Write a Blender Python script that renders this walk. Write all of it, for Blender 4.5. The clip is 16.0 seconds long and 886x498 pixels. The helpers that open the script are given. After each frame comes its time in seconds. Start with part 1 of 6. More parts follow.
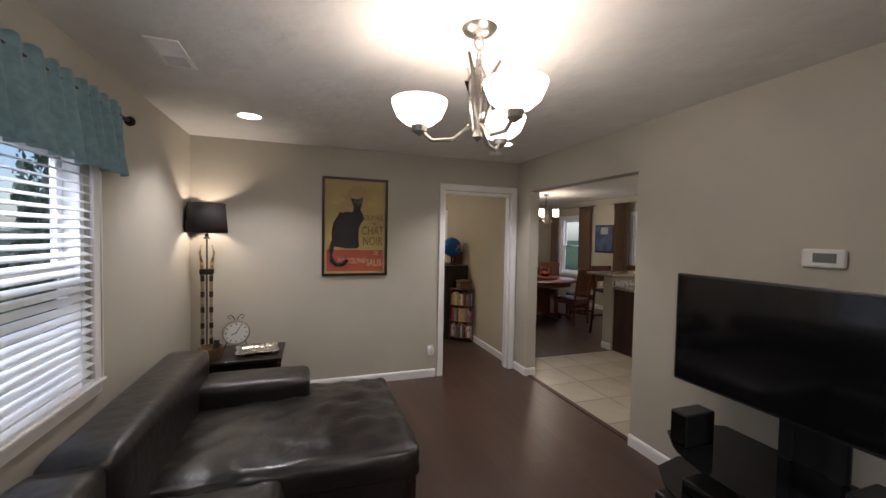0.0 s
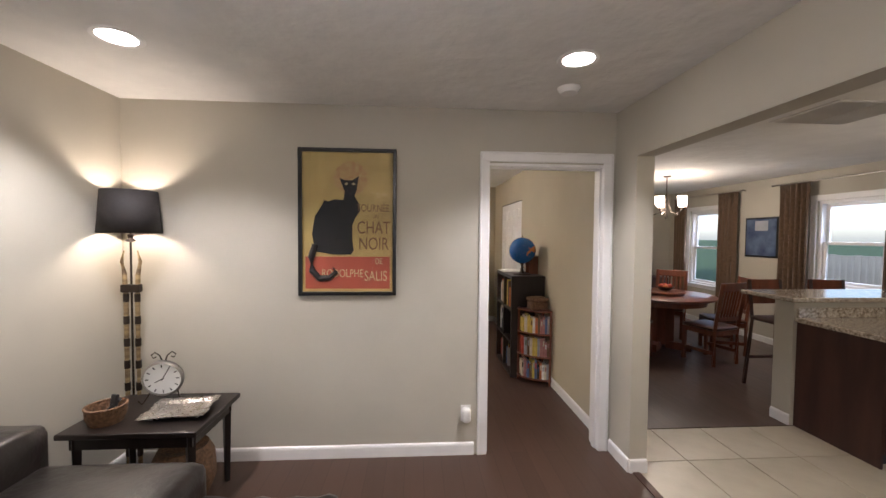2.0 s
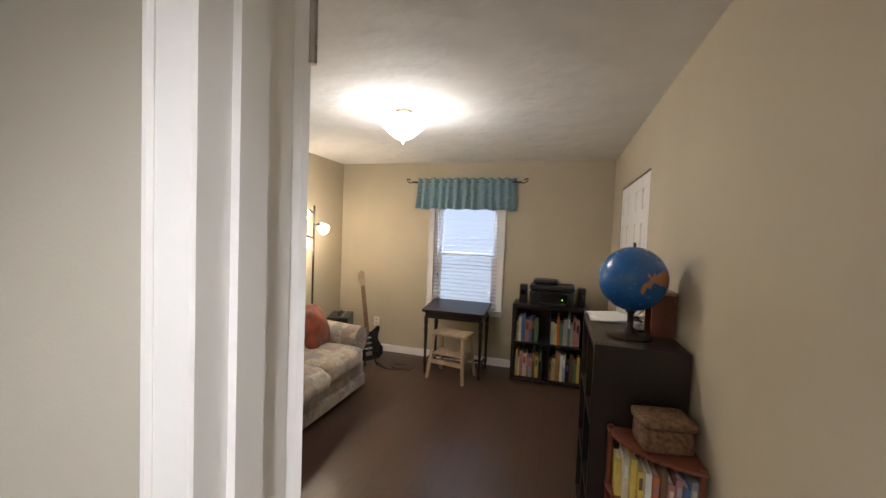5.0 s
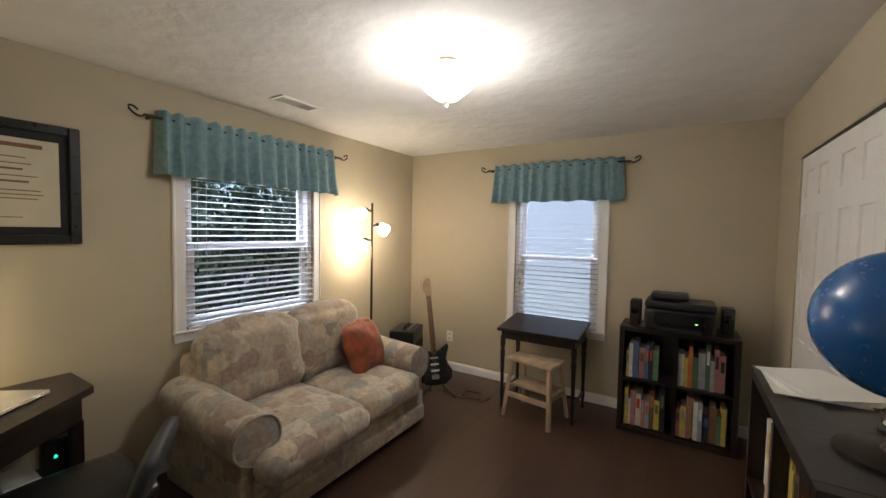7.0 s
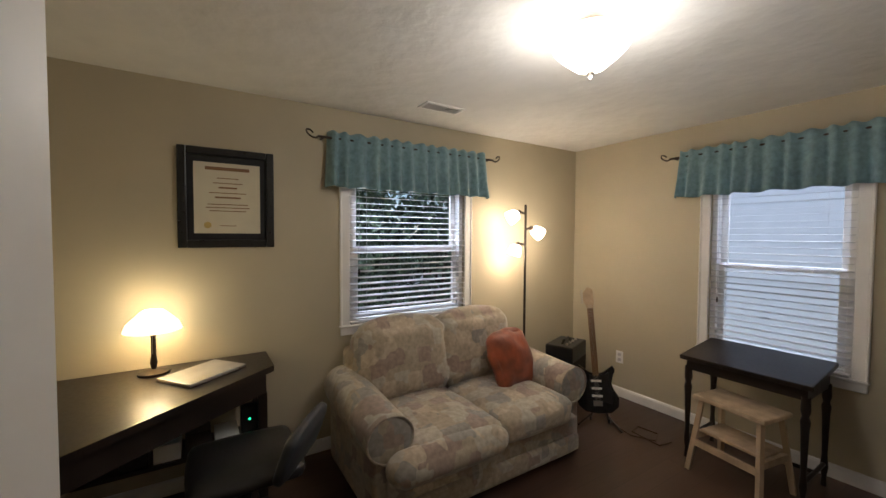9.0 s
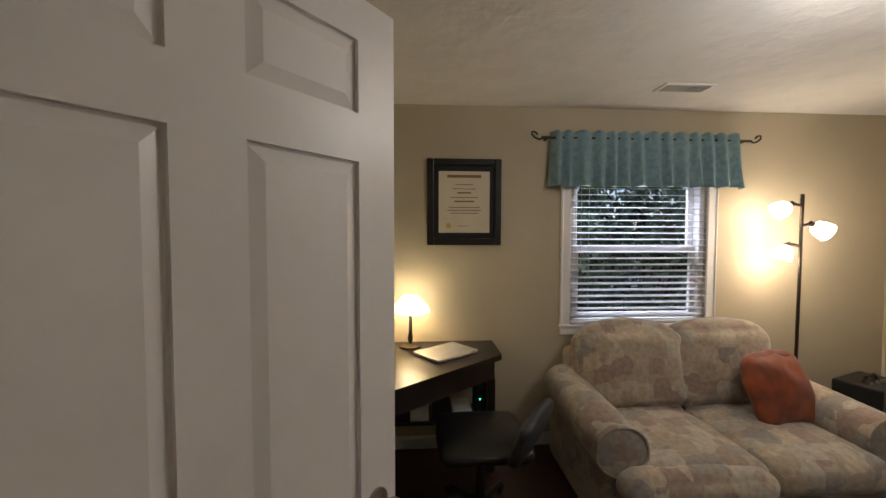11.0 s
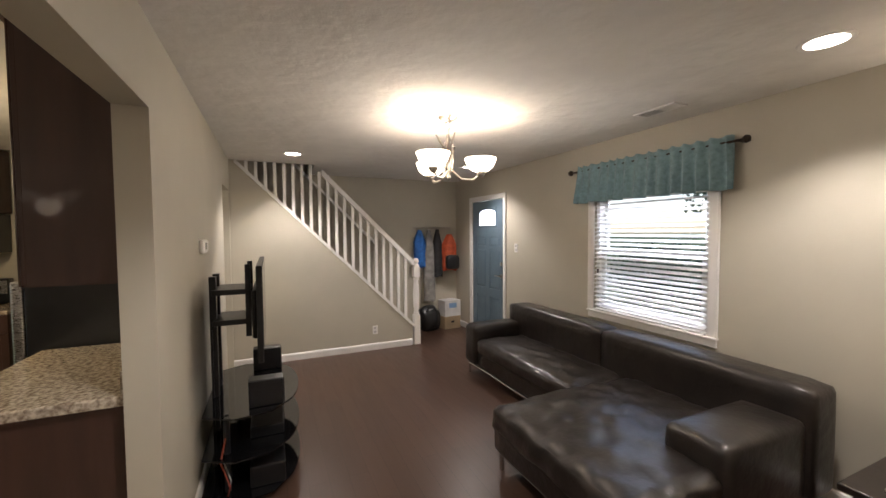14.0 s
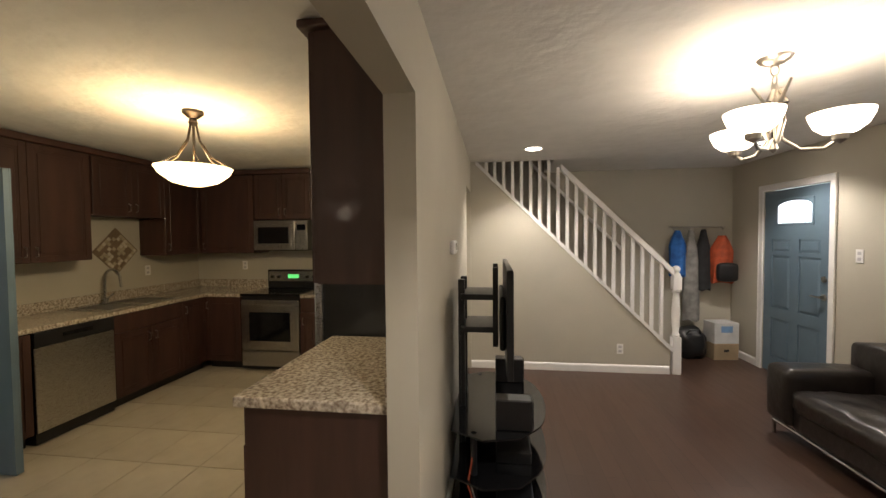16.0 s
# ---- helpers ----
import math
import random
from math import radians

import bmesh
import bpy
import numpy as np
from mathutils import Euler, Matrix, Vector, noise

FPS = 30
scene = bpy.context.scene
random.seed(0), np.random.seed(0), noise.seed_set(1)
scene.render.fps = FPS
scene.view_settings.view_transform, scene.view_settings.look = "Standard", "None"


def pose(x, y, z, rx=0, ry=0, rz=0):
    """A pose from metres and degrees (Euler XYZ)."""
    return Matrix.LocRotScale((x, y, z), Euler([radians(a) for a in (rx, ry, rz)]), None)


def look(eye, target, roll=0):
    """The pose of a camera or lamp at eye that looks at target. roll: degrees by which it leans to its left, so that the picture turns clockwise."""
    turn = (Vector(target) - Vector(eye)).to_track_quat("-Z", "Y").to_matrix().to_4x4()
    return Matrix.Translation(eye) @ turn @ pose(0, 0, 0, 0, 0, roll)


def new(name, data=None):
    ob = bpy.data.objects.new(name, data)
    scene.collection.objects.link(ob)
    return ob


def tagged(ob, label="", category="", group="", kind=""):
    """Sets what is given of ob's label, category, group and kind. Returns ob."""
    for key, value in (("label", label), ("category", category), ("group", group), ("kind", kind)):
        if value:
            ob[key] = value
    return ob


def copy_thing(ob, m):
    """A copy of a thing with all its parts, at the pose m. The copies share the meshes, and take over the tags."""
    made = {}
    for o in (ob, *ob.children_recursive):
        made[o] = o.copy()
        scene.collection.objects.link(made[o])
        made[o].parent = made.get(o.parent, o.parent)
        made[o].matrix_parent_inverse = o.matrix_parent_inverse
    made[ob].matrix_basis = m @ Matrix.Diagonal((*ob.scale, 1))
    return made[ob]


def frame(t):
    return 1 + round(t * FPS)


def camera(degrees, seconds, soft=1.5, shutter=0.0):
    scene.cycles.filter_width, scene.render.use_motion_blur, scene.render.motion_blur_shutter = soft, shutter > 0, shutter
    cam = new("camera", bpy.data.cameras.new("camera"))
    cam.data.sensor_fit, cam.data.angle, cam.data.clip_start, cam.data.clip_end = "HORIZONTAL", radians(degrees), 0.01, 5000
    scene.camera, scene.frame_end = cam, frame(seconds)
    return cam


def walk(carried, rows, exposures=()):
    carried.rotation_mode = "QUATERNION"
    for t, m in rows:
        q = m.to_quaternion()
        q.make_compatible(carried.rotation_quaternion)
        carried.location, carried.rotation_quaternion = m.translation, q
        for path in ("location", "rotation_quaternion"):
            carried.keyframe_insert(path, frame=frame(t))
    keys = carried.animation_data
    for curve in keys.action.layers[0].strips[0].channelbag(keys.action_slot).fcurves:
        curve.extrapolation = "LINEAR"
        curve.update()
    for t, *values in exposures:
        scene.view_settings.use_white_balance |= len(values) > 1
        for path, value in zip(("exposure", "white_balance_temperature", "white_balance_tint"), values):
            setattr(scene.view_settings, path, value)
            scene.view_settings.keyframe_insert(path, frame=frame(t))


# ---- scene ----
cam = camera(97.5, 16.0)

PATH = [
    (0, (1.039, -4.091, 1.574), (1.684, -2.199, 1.505), 1.1),
    (0.5, (1.248, -3.771, 1.579), (1.773, -1.843, 1.505), 0.8),
    (1, (1.526, -3.43, 1.596), (1.867, -1.461, 1.513), 0.4),
    (1.5, (1.713, -3.101, 1.589), (1.942, -1.116, 1.508), 0.7),
    (2, (1.951, -2.708, 1.564), (2.082, -0.713, 1.492), 0.5),
    (2.5, (2.164, -2.306, 1.547), (2.197, -0.307, 1.489), 0.5),
    (3, (2.312, -1.879, 1.541), (2.268, 0.12, 1.472), 0.4),
    (3.5, (2.49, -1.48, 1.507), (2.352, 0.52, 1.45), 0.6),
    (3.7, (2.573, -1.293, 1.494), (2.36, 0.695, 1.463), 0.8),
    (5.8, (2.827, 0.032, 1.618), (2.138, 1.906, 1.515), 1.3),
    (6, (2.776, 0.1, 1.568), (2.058, 1.965, 1.487), 0.9),
    (6.5, (2.793, 0.304, 1.576), (1.912, 2.098, 1.484), 1.2),
    (7, (2.763, 0.544, 1.565), (1.713, 2.244, 1.473), 1.0),
    (7.5, (2.729, 0.703, 1.542), (1.512, 2.289, 1.461), 0.8),
    (8, (2.721, 0.821, 1.552), (1.317, 2.243, 1.475), 0.6),
    (8.2, (2.768, 0.896, 1.55), (1.285, 2.235, 1.471), 0.7),
    (10.3, (2.764, 0.789, 1.543), (0.852, 1.372, 1.472), -0.0),
    (10.5, (2.753, 0.782, 1.553), (0.808, 1.237, 1.47), 0.3),
    (11, (2.742, 0.706, 1.553), (0.748, 0.839, 1.467), 0.1),
    (11.5, (2.745, 0.65, 1.55), (0.775, 0.36, 1.483), -0.6),
    (12, (2.785, 0.63, 1.557), (1.055, -0.375, 1.483), -0.3),
    (12.5, (2.845, 0.585, 1.571), (1.335, -0.725, 1.479), -0.1),
    (13, (2.842, 0.286, 1.615), (1.587, -1.267, 1.514), -0.3),
    (13.5, (2.914, 0.17, 1.597), (1.891, -1.546, 1.506), -0.6),
    (14, (2.933, 0.102, 1.584), (2.123, -1.724, 1.497), -0.4),
    (14.5, (2.955, -0.005, 1.572), (2.367, -1.914, 1.49), -0.6),
    (15, (2.948, -0.107, 1.572), (2.622, -2.078, 1.495), -0.6),
    (15.5, (2.97, -0.241, 1.577), (2.932, -2.239, 1.505), -0.5),
    (16, (3.084, -0.414, 1.572), (3.346, -2.395, 1.506), -0.5),
]
walk(cam, [(t, look(eye, target, roll)) for t, eye, target, roll in PATH],
     exposures=[(0, 0.2, 5800, 17), (1.0, 0.55, 5750, 17), (2.0, 1.0, 5700, 18), (3.5, 1.1, 5700, 18), (5.8, 0.85, 5550, 12), (8.0, 0.55, 5600, 12), (10.5, 0.2, 5750, 14), (12.0, 0.65, 6000, 16), (12.5, 0.65, 6350, 16), (14.5, 0.8, 6300, 16), (15.5, 0.7, 6450, 14), (16, 0.75, 6500, 13)])

# ---------- world, sun, exposure ----------
world = bpy.data.worlds.new("world")
scene.world = world
world.use_nodes = True
wn = world.node_tree.nodes
sky = wn.new("ShaderNodeTexSky")
sky.sky_type, sky.sun_disc, sky.sun_elevation, sky.sun_rotation = "NISHITA", False, radians(57), radians(203)
world.node_tree.links.new(sky.outputs[0], wn["Background"].inputs[0])
wn["Background"].inputs[1].default_value = 0.15
sun = new("sun", bpy.data.lights.new("sun", "SUN"))
sun.data.energy, sun.data.angle, sun.data.color = 1.5, radians(12), (1, 0.96, 0.9)
sun.matrix_world = look((-3, -7, 12), (0, 0, 0))
scene.view_settings.exposure = 0.0


def lamp(x, y, z, watts, color=(1, 0.92, 0.8), size=0.04):
    ob = new("bulb", bpy.data.lights.new("bulb", "POINT"))
    ob.data.energy, ob.data.color, ob.data.shadow_soft_size = watts, color, size
    ob.location = (x, y, z)
    return ob


# added area lamp outside a window, aimed in and down like sky light
def window_fill_lamp(x, y, z, rz, w, h, watts, color=(0.82, 0.91, 1.0)):
    ob = new("daylight_fill", bpy.data.lights.new("daylight_fill", "AREA"))
    ob.data.shape, ob.data.size, ob.data.size_y, ob.data.energy, ob.data.color = "RECTANGLE", w, h, watts, color
    ob.matrix_world = pose(x, y, z, 48, 0, rz)
    return ob


def downlight(x, y, z, watts):
    ob = new("downlight", bpy.data.lights.new("downlight", "SPOT"))
    ob.data.energy, ob.data.spot_size, ob.data.spot_blend, ob.data.color, ob.data.shadow_soft_size = watts, radians(120), 0.6, (1, 0.93, 0.82), 0.06
    ob.location = (x, y, z)
    return ob


# chandelier, recessed cans, office fixture, lamps, kitchen pendant, dining
for a in (40, 160, 280):
    lamp(1.70 + 0.24 * math.cos(radians(a)), -2.57 + 0.24 * math.sin(radians(a)), 2.06, 3.6)
for x, y in ((0.60, -0.84), (2.74, -0.80), (2.69, -4.42), (0.51, -4.49)):
    downlight(x, y, 2.425, 72)
lamp(0.17, -0.17, 1.69, 8, (1, 0.82, 0.6))
lamp(1.71, 2.26, 2.19, 11.5, (1, 0.9, 0.74), 0.1)
for x, y, z in ((0.22, 3.21, 1.66), (0.30, 3.47, 1.52), (0.20, 3.27, 1.36)):
    lamp(x, y, z, 4.5, (1, 0.78, 0.5))
lamp(0.14, 0.66, 1.06, 4, (1, 0.78, 0.42))
lamp(5.12, -2.85, 1.97, 16, (1, 0.85, 0.56), 0.1)
lamp(5.52, 2.68, 1.95, 16, (1, 0.85, 0.62), 0.12)
# unseen area lamps added above the windows outside, to boost the sky light
window_fill_lamp(-0.55, -2.26, 2.55, -90, 1.2, 0.6, 42)
window_fill_lamp(-0.55, 2.33, 2.55, -90, 1.2, 0.6, 46)
window_fill_lamp(1.7, 4.87, 2.55, 180, 0.9, 0.6, 36)
window_fill_lamp(7.7, 4.03, 2.55, 90, 0.8, 0.6, 30)
window_fill_lamp(7.7, 1.65, 2.55, 90, 0.8, 0.6, 36)

# ---------- materials ----------


def mat(name, c, rough=0.5, metal=0.0, var=0.12, scale=6.0, bump=0.0, bscale=60.0, emit=0.0, c2=None, coat=0.0, stretch=(1, 1, 1), sheen=0.0, trans=0.0):
    m = bpy.data.materials.new(name)
    m.use_nodes = True
    nt = m.node_tree
    N, L = nt.nodes, nt.links
    b = N["Principled BSDF"]
    co = N.new("ShaderNodeTexCoord")
    mp = N.new("ShaderNodeMapping")
    mp.inputs["Scale"].default_value = stretch
    L.new(co.outputs["Object"], mp.inputs[0])
    n1 = N.new("ShaderNodeTexNoise")
    n1.inputs["Scale"].default_value, n1.inputs["Detail"].default_value = scale, 6
    L.new(mp.outputs[0], n1.inputs["Vector"])
    ramp = N.new("ShaderNodeMix")
    ramp.data_type = "RGBA"
    d = c2 or tuple(v * (1 - var) for v in c)
    e = c if c2 else tuple(min(1, v * (1 + var)) for v in c)
    ramp.inputs[6].default_value, ramp.inputs[7].default_value = (*e, 1), (*d, 1)
    mr = N.new("ShaderNodeMapRange")
    mr.inputs[1].default_value, mr.inputs[2].default_value = 0.35, 0.65
    L.new(n1.outputs[0], mr.inputs[0])
    L.new(mr.outputs[0], ramp.inputs[0])
    L.new(ramp.outputs[2], b.inputs["Base Color"])
    n2 = N.new("ShaderNodeTexNoise")
    n2.inputs["Scale"].default_value, n2.inputs["Detail"].default_value = bscale, 4
    L.new(mp.outputs[0], n2.inputs["Vector"])
    r = N.new("ShaderNodeMapRange")
    r.inputs[3].default_value, r.inputs[4].default_value = max(0.02, rough - 0.08), min(1, rough + 0.08)
    L.new(n2.outputs[0], r.inputs[0])
    L.new(r.outputs[0], b.inputs["Roughness"])
    b.inputs["Metallic"].default_value = metal
    b.inputs["Coat Weight"].default_value = coat
    b.inputs["Sheen Weight"].default_value = sheen
    b.inputs["Transmission Weight"].default_value = trans
    if bump:
        bp = N.new("ShaderNodeBump")
        bp.inputs["Strength"].default_value, bp.inputs["Distance"].default_value = bump, 0.01
        L.new(n2.outputs[0], bp.inputs["Height"])
        L.new(bp.outputs[0], b.inputs["Normal"])
    if emit:
        b.inputs["Emission Color"].default_value = (*c, 1)
        b.inputs["Emission Strength"].default_value = emit
    return m


def wood_floor_mat():
    """Dark hand-scraped laminate, boards along y."""
    m = mat("dark_laminate", (0.064, 0.035, 0.024), 0.33, bump=0.1, bscale=26, stretch=(1, 0.12, 1))
    N, L = m.node_tree.nodes, m.node_tree.links
    b = N["Principled BSDF"]
    co = N.new("ShaderNodeTexCoord")
    mp = N.new("ShaderNodeMapping")
    mp.inputs["Rotation"].default_value = (0, 0, radians(90))
    L.new(co.outputs["Object"], mp.inputs[0])
    br = N.new("ShaderNodeTexBrick")
    br.inputs["Color1"].default_value, br.inputs["Color2"].default_value, br.inputs["Mortar"].default_value = (0.078, 0.043, 0.031, 1), (0.05, 0.028, 0.02, 1), (0.012, 0.007, 0.005, 1)
    br.inputs["Scale"].default_value, br.inputs["Brick Width"].default_value, br.inputs["Row Height"].default_value, br.inputs["Mortar Size"].default_value = 1, 1.2, 0.125, 0.0016
    L.new(mp.outputs[0], br.inputs["Vector"])
    old = b.inputs["Base Color"].links[0].from_socket
    mx = N.new("ShaderNodeMix")
    mx.data_type, mx.blend_type = "RGBA", "MIX"
    mx.inputs[0].default_value = 0.55
    L.new(old, mx.inputs[6])
    L.new(br.outputs[0], mx.inputs[7])
    L.new(mx.outputs[2], b.inputs["Base Color"])
    return m


def stomped_ceiling_mat():
    m = mat("stomped_plaster", (0.72, 0.7, 0.67), 0.85, var=0.03)
    N, L = m.node_tree.nodes, m.node_tree.links
    co = N.new("ShaderNodeTexCoord")
    vo = N.new("ShaderNodeTexVoronoi")
    vo.inputs["Scale"].default_value = 5
    ns = N.new("ShaderNodeTexNoise")
    ns.inputs["Scale"].default_value, ns.inputs["Detail"].default_value = 14, 5
    L.new(co.outputs["Object"], vo.inputs["Vector"])
    L.new(co.outputs["Object"], ns.inputs["Vector"])
    add = N.new("ShaderNodeMath")
    add.operation = "ADD"
    L.new(vo.outputs[0], add.inputs[0])
    L.new(ns.outputs[0], add.inputs[1])
    bp = N.new("ShaderNodeBump")
    bp.inputs["Strength"].default_value, bp.inputs["Distance"].default_value = 0.3, 0.02
    L.new(add.outputs[0], bp.inputs["Height"])
    L.new(bp.outputs[0], N["Principled BSDF"].inputs["Normal"])
    return m


def granite_mat():
    m = mat("speckled_granite", (0.62, 0.55, 0.45), 0.15, c2=(0.22, 0.17, 0.13), scale=55, coat=0.3)
    return m


def plaid_mat():
    """Faded patchwork upholstery: blocks of beige, grey-blue and rose."""
    m = mat("patchwork_weave", (0.5, 0.42, 0.32), 0.95, bump=0.3, bscale=160, sheen=0.3)
    N, L = m.node_tree.nodes, m.node_tree.links
    b = N["Principled BSDF"]
    co = N.new("ShaderNodeTexCoord")
    ns = N.new("ShaderNodeTexNoise")
    ns.inputs["Scale"].default_value, ns.inputs["Detail"].default_value = 34, 6
    L.new(co.outputs["Object"], ns.inputs["Vector"])
    vo = N.new("ShaderNodeTexVoronoi")
    vo.distance, vo.inputs["Scale"].default_value = "CHEBYCHEV", 10
    L.new(co.outputs["Object"], vo.inputs["Vector"])
    cr = N.new("ShaderNodeValToRGB")
    cr.color_ramp.interpolation = "CONSTANT"
    el = cr.color_ramp.elements
    el[0].color, el[1].position, el[1].color = (0.34, 0.28, 0.205, 1), 0.25, (0.255, 0.235, 0.205, 1)
    for p, c in ((0.42, (0.42, 0.34, 0.25, 1)), (0.6, (0.28, 0.21, 0.17, 1)), (0.78, (0.39, 0.345, 0.28, 1))):
        e = el.new(p)
        e.color = c
    sp = N.new("ShaderNodeSeparateColor")
    L.new(vo.outputs["Color"], sp.inputs[0])
    L.new(sp.outputs[0], cr.inputs[0])
    mx = N.new("ShaderNodeMix")
    mx.data_type, mx.blend_type = "RGBA", "OVERLAY"
    mx.inputs[0].default_value = 0.5
    L.new(cr.outputs[0], mx.inputs[6])
    L.new(ns.outputs[0], mx.inputs[7])
    L.new(mx.outputs[2], b.inputs["Base Color"])
    return m


WALL = mat("greige_paint", (0.47, 0.435, 0.36), 0.7, var=0.03, scale=2, bump=0.06, bscale=180)
OFFICE = mat("tan_paint", (0.47, 0.41, 0.29), 0.7, var=0.03, scale=2, bump=0.06, bscale=180)
CEIL = stomped_ceiling_mat()
FLOOR = wood_floor_mat()
WHITE = mat("white_gloss_paint", (0.78, 0.76, 0.74), 0.35, var=0.03, bump=0.03)
TILE = mat("beige_stone_tile", (0.48, 0.43, 0.34), 0.35, c2=(0.36, 0.31, 0.235), scale=2.4, bump=0.05)
GROUT = mat("tan_grout", (0.3, 0.26, 0.2), 0.9)
LEATHER = mat("black_brown_leather", (0.018, 0.014, 0.012), 0.33, var=0.3, bump=0.55, bscale=15, coat=0.1)
CHROME = mat("chrome", (0.6, 0.6, 0.6), 0.15, 1.0, var=0.03)
NICKEL = mat("brushed_nickel", (0.45, 0.42, 0.38), 0.3, 1.0, var=0.05)
BRONZE = mat("dark_bronze", (0.05, 0.038, 0.03), 0.4, 0.8)
GLOWGLASS = mat("lit_frosted_glass", (1.0, 0.84, 0.62), 0.4, emit=5.5, var=0)
AMBERGLASS = mat("lit_amber_glass", (1.0, 0.72, 0.36), 0.4, emit=3.0, var=0.1)
CANGLOW = mat("lit_lens", (1.0, 0.9, 0.75), 0.4, emit=12.0, var=0)
ESPRESSO = mat("espresso_wood", (0.016, 0.011, 0.009), 0.32, var=0.3, scale=8, stretch=(1, 1, 0.1))
CABINET = mat("dark_cherry_cabinet", (0.05, 0.021, 0.015), 0.5, var=0.25, scale=8, stretch=(1, 1, 0.15), coat=0.04)
CHERRY = mat("cherry_wood", (0.16, 0.05, 0.025), 0.3, var=0.25, scale=9, stretch=(1, 1, 0.2), coat=0.2)
GRANITE = granite_mat()
STEEL = mat("stainless_steel", (0.5, 0.49, 0.47), 0.28, 1.0, var=0.05, stretch=(1, 1, 12))
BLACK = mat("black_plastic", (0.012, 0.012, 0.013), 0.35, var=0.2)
BLACKGLASS = mat("black_glass", (0.006, 0.006, 0.007), 0.06, var=0)
TEAL = mat("teal_cloth", (0.17, 0.27, 0.30), 0.9, var=0.15, scale=30, bump=0.2, bscale=300, sheen=0.2)
BROWNCLOTH = mat("brown_curtain_cloth", (0.14, 0.085, 0.05), 0.9, var=0.15, scale=30, bump=0.2, bscale=250, sheen=0.2)
SLAT = mat("white_blind_slat", (0.78, 0.78, 0.78), 0.45, var=0.02)
SLATDARK = mat("taupe_blind_slat", (0.5, 0.48, 0.49), 0.45, var=0.05)
PLAID = plaid_mat()
RUST = mat("rust_velvet", (0.21, 0.042, 0.010), 0.7, var=0.35, scale=9, sheen=0.15, bump=0.2, bscale=20)
DOORBLUE = mat("slate_blue_paint", (0.12, 0.175, 0.225), 0.4, var=0.05)
PALEWOOD = mat("pale_birch", (0.42, 0.31, 0.2), 0.55, var=0.2, scale=12, stretch=(1, 1, 0.2))
WICKER = mat("brown_wicker", (0.16, 0.085, 0.04), 0.7, var=0.4, scale=60, bump=0.8, bscale=90)
GLASS = bpy.data.materials.new("window_glass")
GLASS.use_nodes = True
GLASS.node_tree.nodes["Principled BSDF"].inputs["Transmission Weight"].default_value = 1
GLASS.node_tree.nodes["Principled BSDF"].inputs["Roughness"].default_value = 0.0
GLASS.node_tree.nodes["Principled BSDF"].inputs["IOR"].default_value = 1.1

# ---------- mesh helpers ----------


def box(bm, x0, x1, y0, y1, z0, z1, bev=0.0, seg=2, m=None):
    M = Matrix.Translation(((x0 + x1) / 2, (y0 + y1) / 2, (z0 + z1) / 2)) @ Matrix.Diagonal((abs(x1 - x0), abs(y1 - y0), abs(z1 - z0), 1))
    r = bmesh.ops.create_cube(bm, size=1, matrix=(m @ M if m else M))
    if bev:
        es = list({e for v in r["verts"] for e in v.link_edges})
        bmesh.ops.bevel(bm, geom=es, offset=bev, segments=seg, profile=0.5, affect="EDGES")
    return bm


def rbox(*a, **k):
    return box(bmesh.new(), *a, **k)


def rod(bm, a, b, r, r2=None, seg=12):
    a, b = Vector(a), Vector(b)
    d = b - a
    M = Matrix.Translation((a + b) / 2) @ d.to_track_quat("Z", "Y").to_matrix().to_4x4()
    bmesh.ops.create_cone(bm, cap_ends=True, segments=seg, radius1=r, radius2=r if r2 is None else r2, depth=d.length, matrix=M)
    return bm


def rrod(*a, **k):
    return rod(bmesh.new(), *a, **k)


def lathe(profile, seg=28, bm=None, at=(0, 0, 0)):
    bm = bm or bmesh.new()
    rings = []
    for r, z in profile:
        rings.append([bm.verts.new((at[0] + max(r, 1e-4) * math.cos(2 * math.pi * i / seg), at[1] + max(r, 1e-4) * math.sin(2 * math.pi * i / seg), at[2] + z)) for i in range(seg)])
    for p, q in zip(rings, rings[1:]):
        for i in range(seg):
            bm.faces.new((p[i], p[(i + 1) % seg], q[(i + 1) % seg], q[i]))
    return bm


def tube(pts, r, seg=8, bm=None):
    bm = bm or bmesh.new()
    pts = [Vector(p) for p in pts]
    rings = []
    for i, p in enumerate(pts):
        d = (pts[min(i + 1, len(pts) - 1)] - pts[max(i - 1, 0)]).normalized()
        q = d.to_track_quat("Z", "Y")
        rr = r[i] if isinstance(r, (list, tuple)) else r
        rings.append([bm.verts.new(p + q @ Vector((rr * math.cos(2 * math.pi * k / seg), rr * math.sin(2 * math.pi * k / seg), 0))) for k in range(seg)])
    for a, b in zip(rings, rings[1:]):
        for k in range(seg):
            bm.faces.new((a[k], a[(k + 1) % seg], b[(k + 1) % seg], b[k]))
    bm.faces.new(rings[0][::-1])
    bm.faces.new(rings[-1])
    return bm


def slab(outline, z0, z1, bm=None):
    """A prism on an outline in x, y."""
    bm = bm or bmesh.new()
    lo = [bm.verts.new((x, y, z0)) for x, y in outline]
    hi = [bm.verts.new((x, y, z1)) for x, y in outline]
    bm.faces.new(lo[::-1])
    bm.faces.new(hi)
    n = len(lo)
    for i in range(n):
        bm.faces.new((lo[i], lo[(i + 1) % n], hi[(i + 1) % n], hi[i]))
    return bm


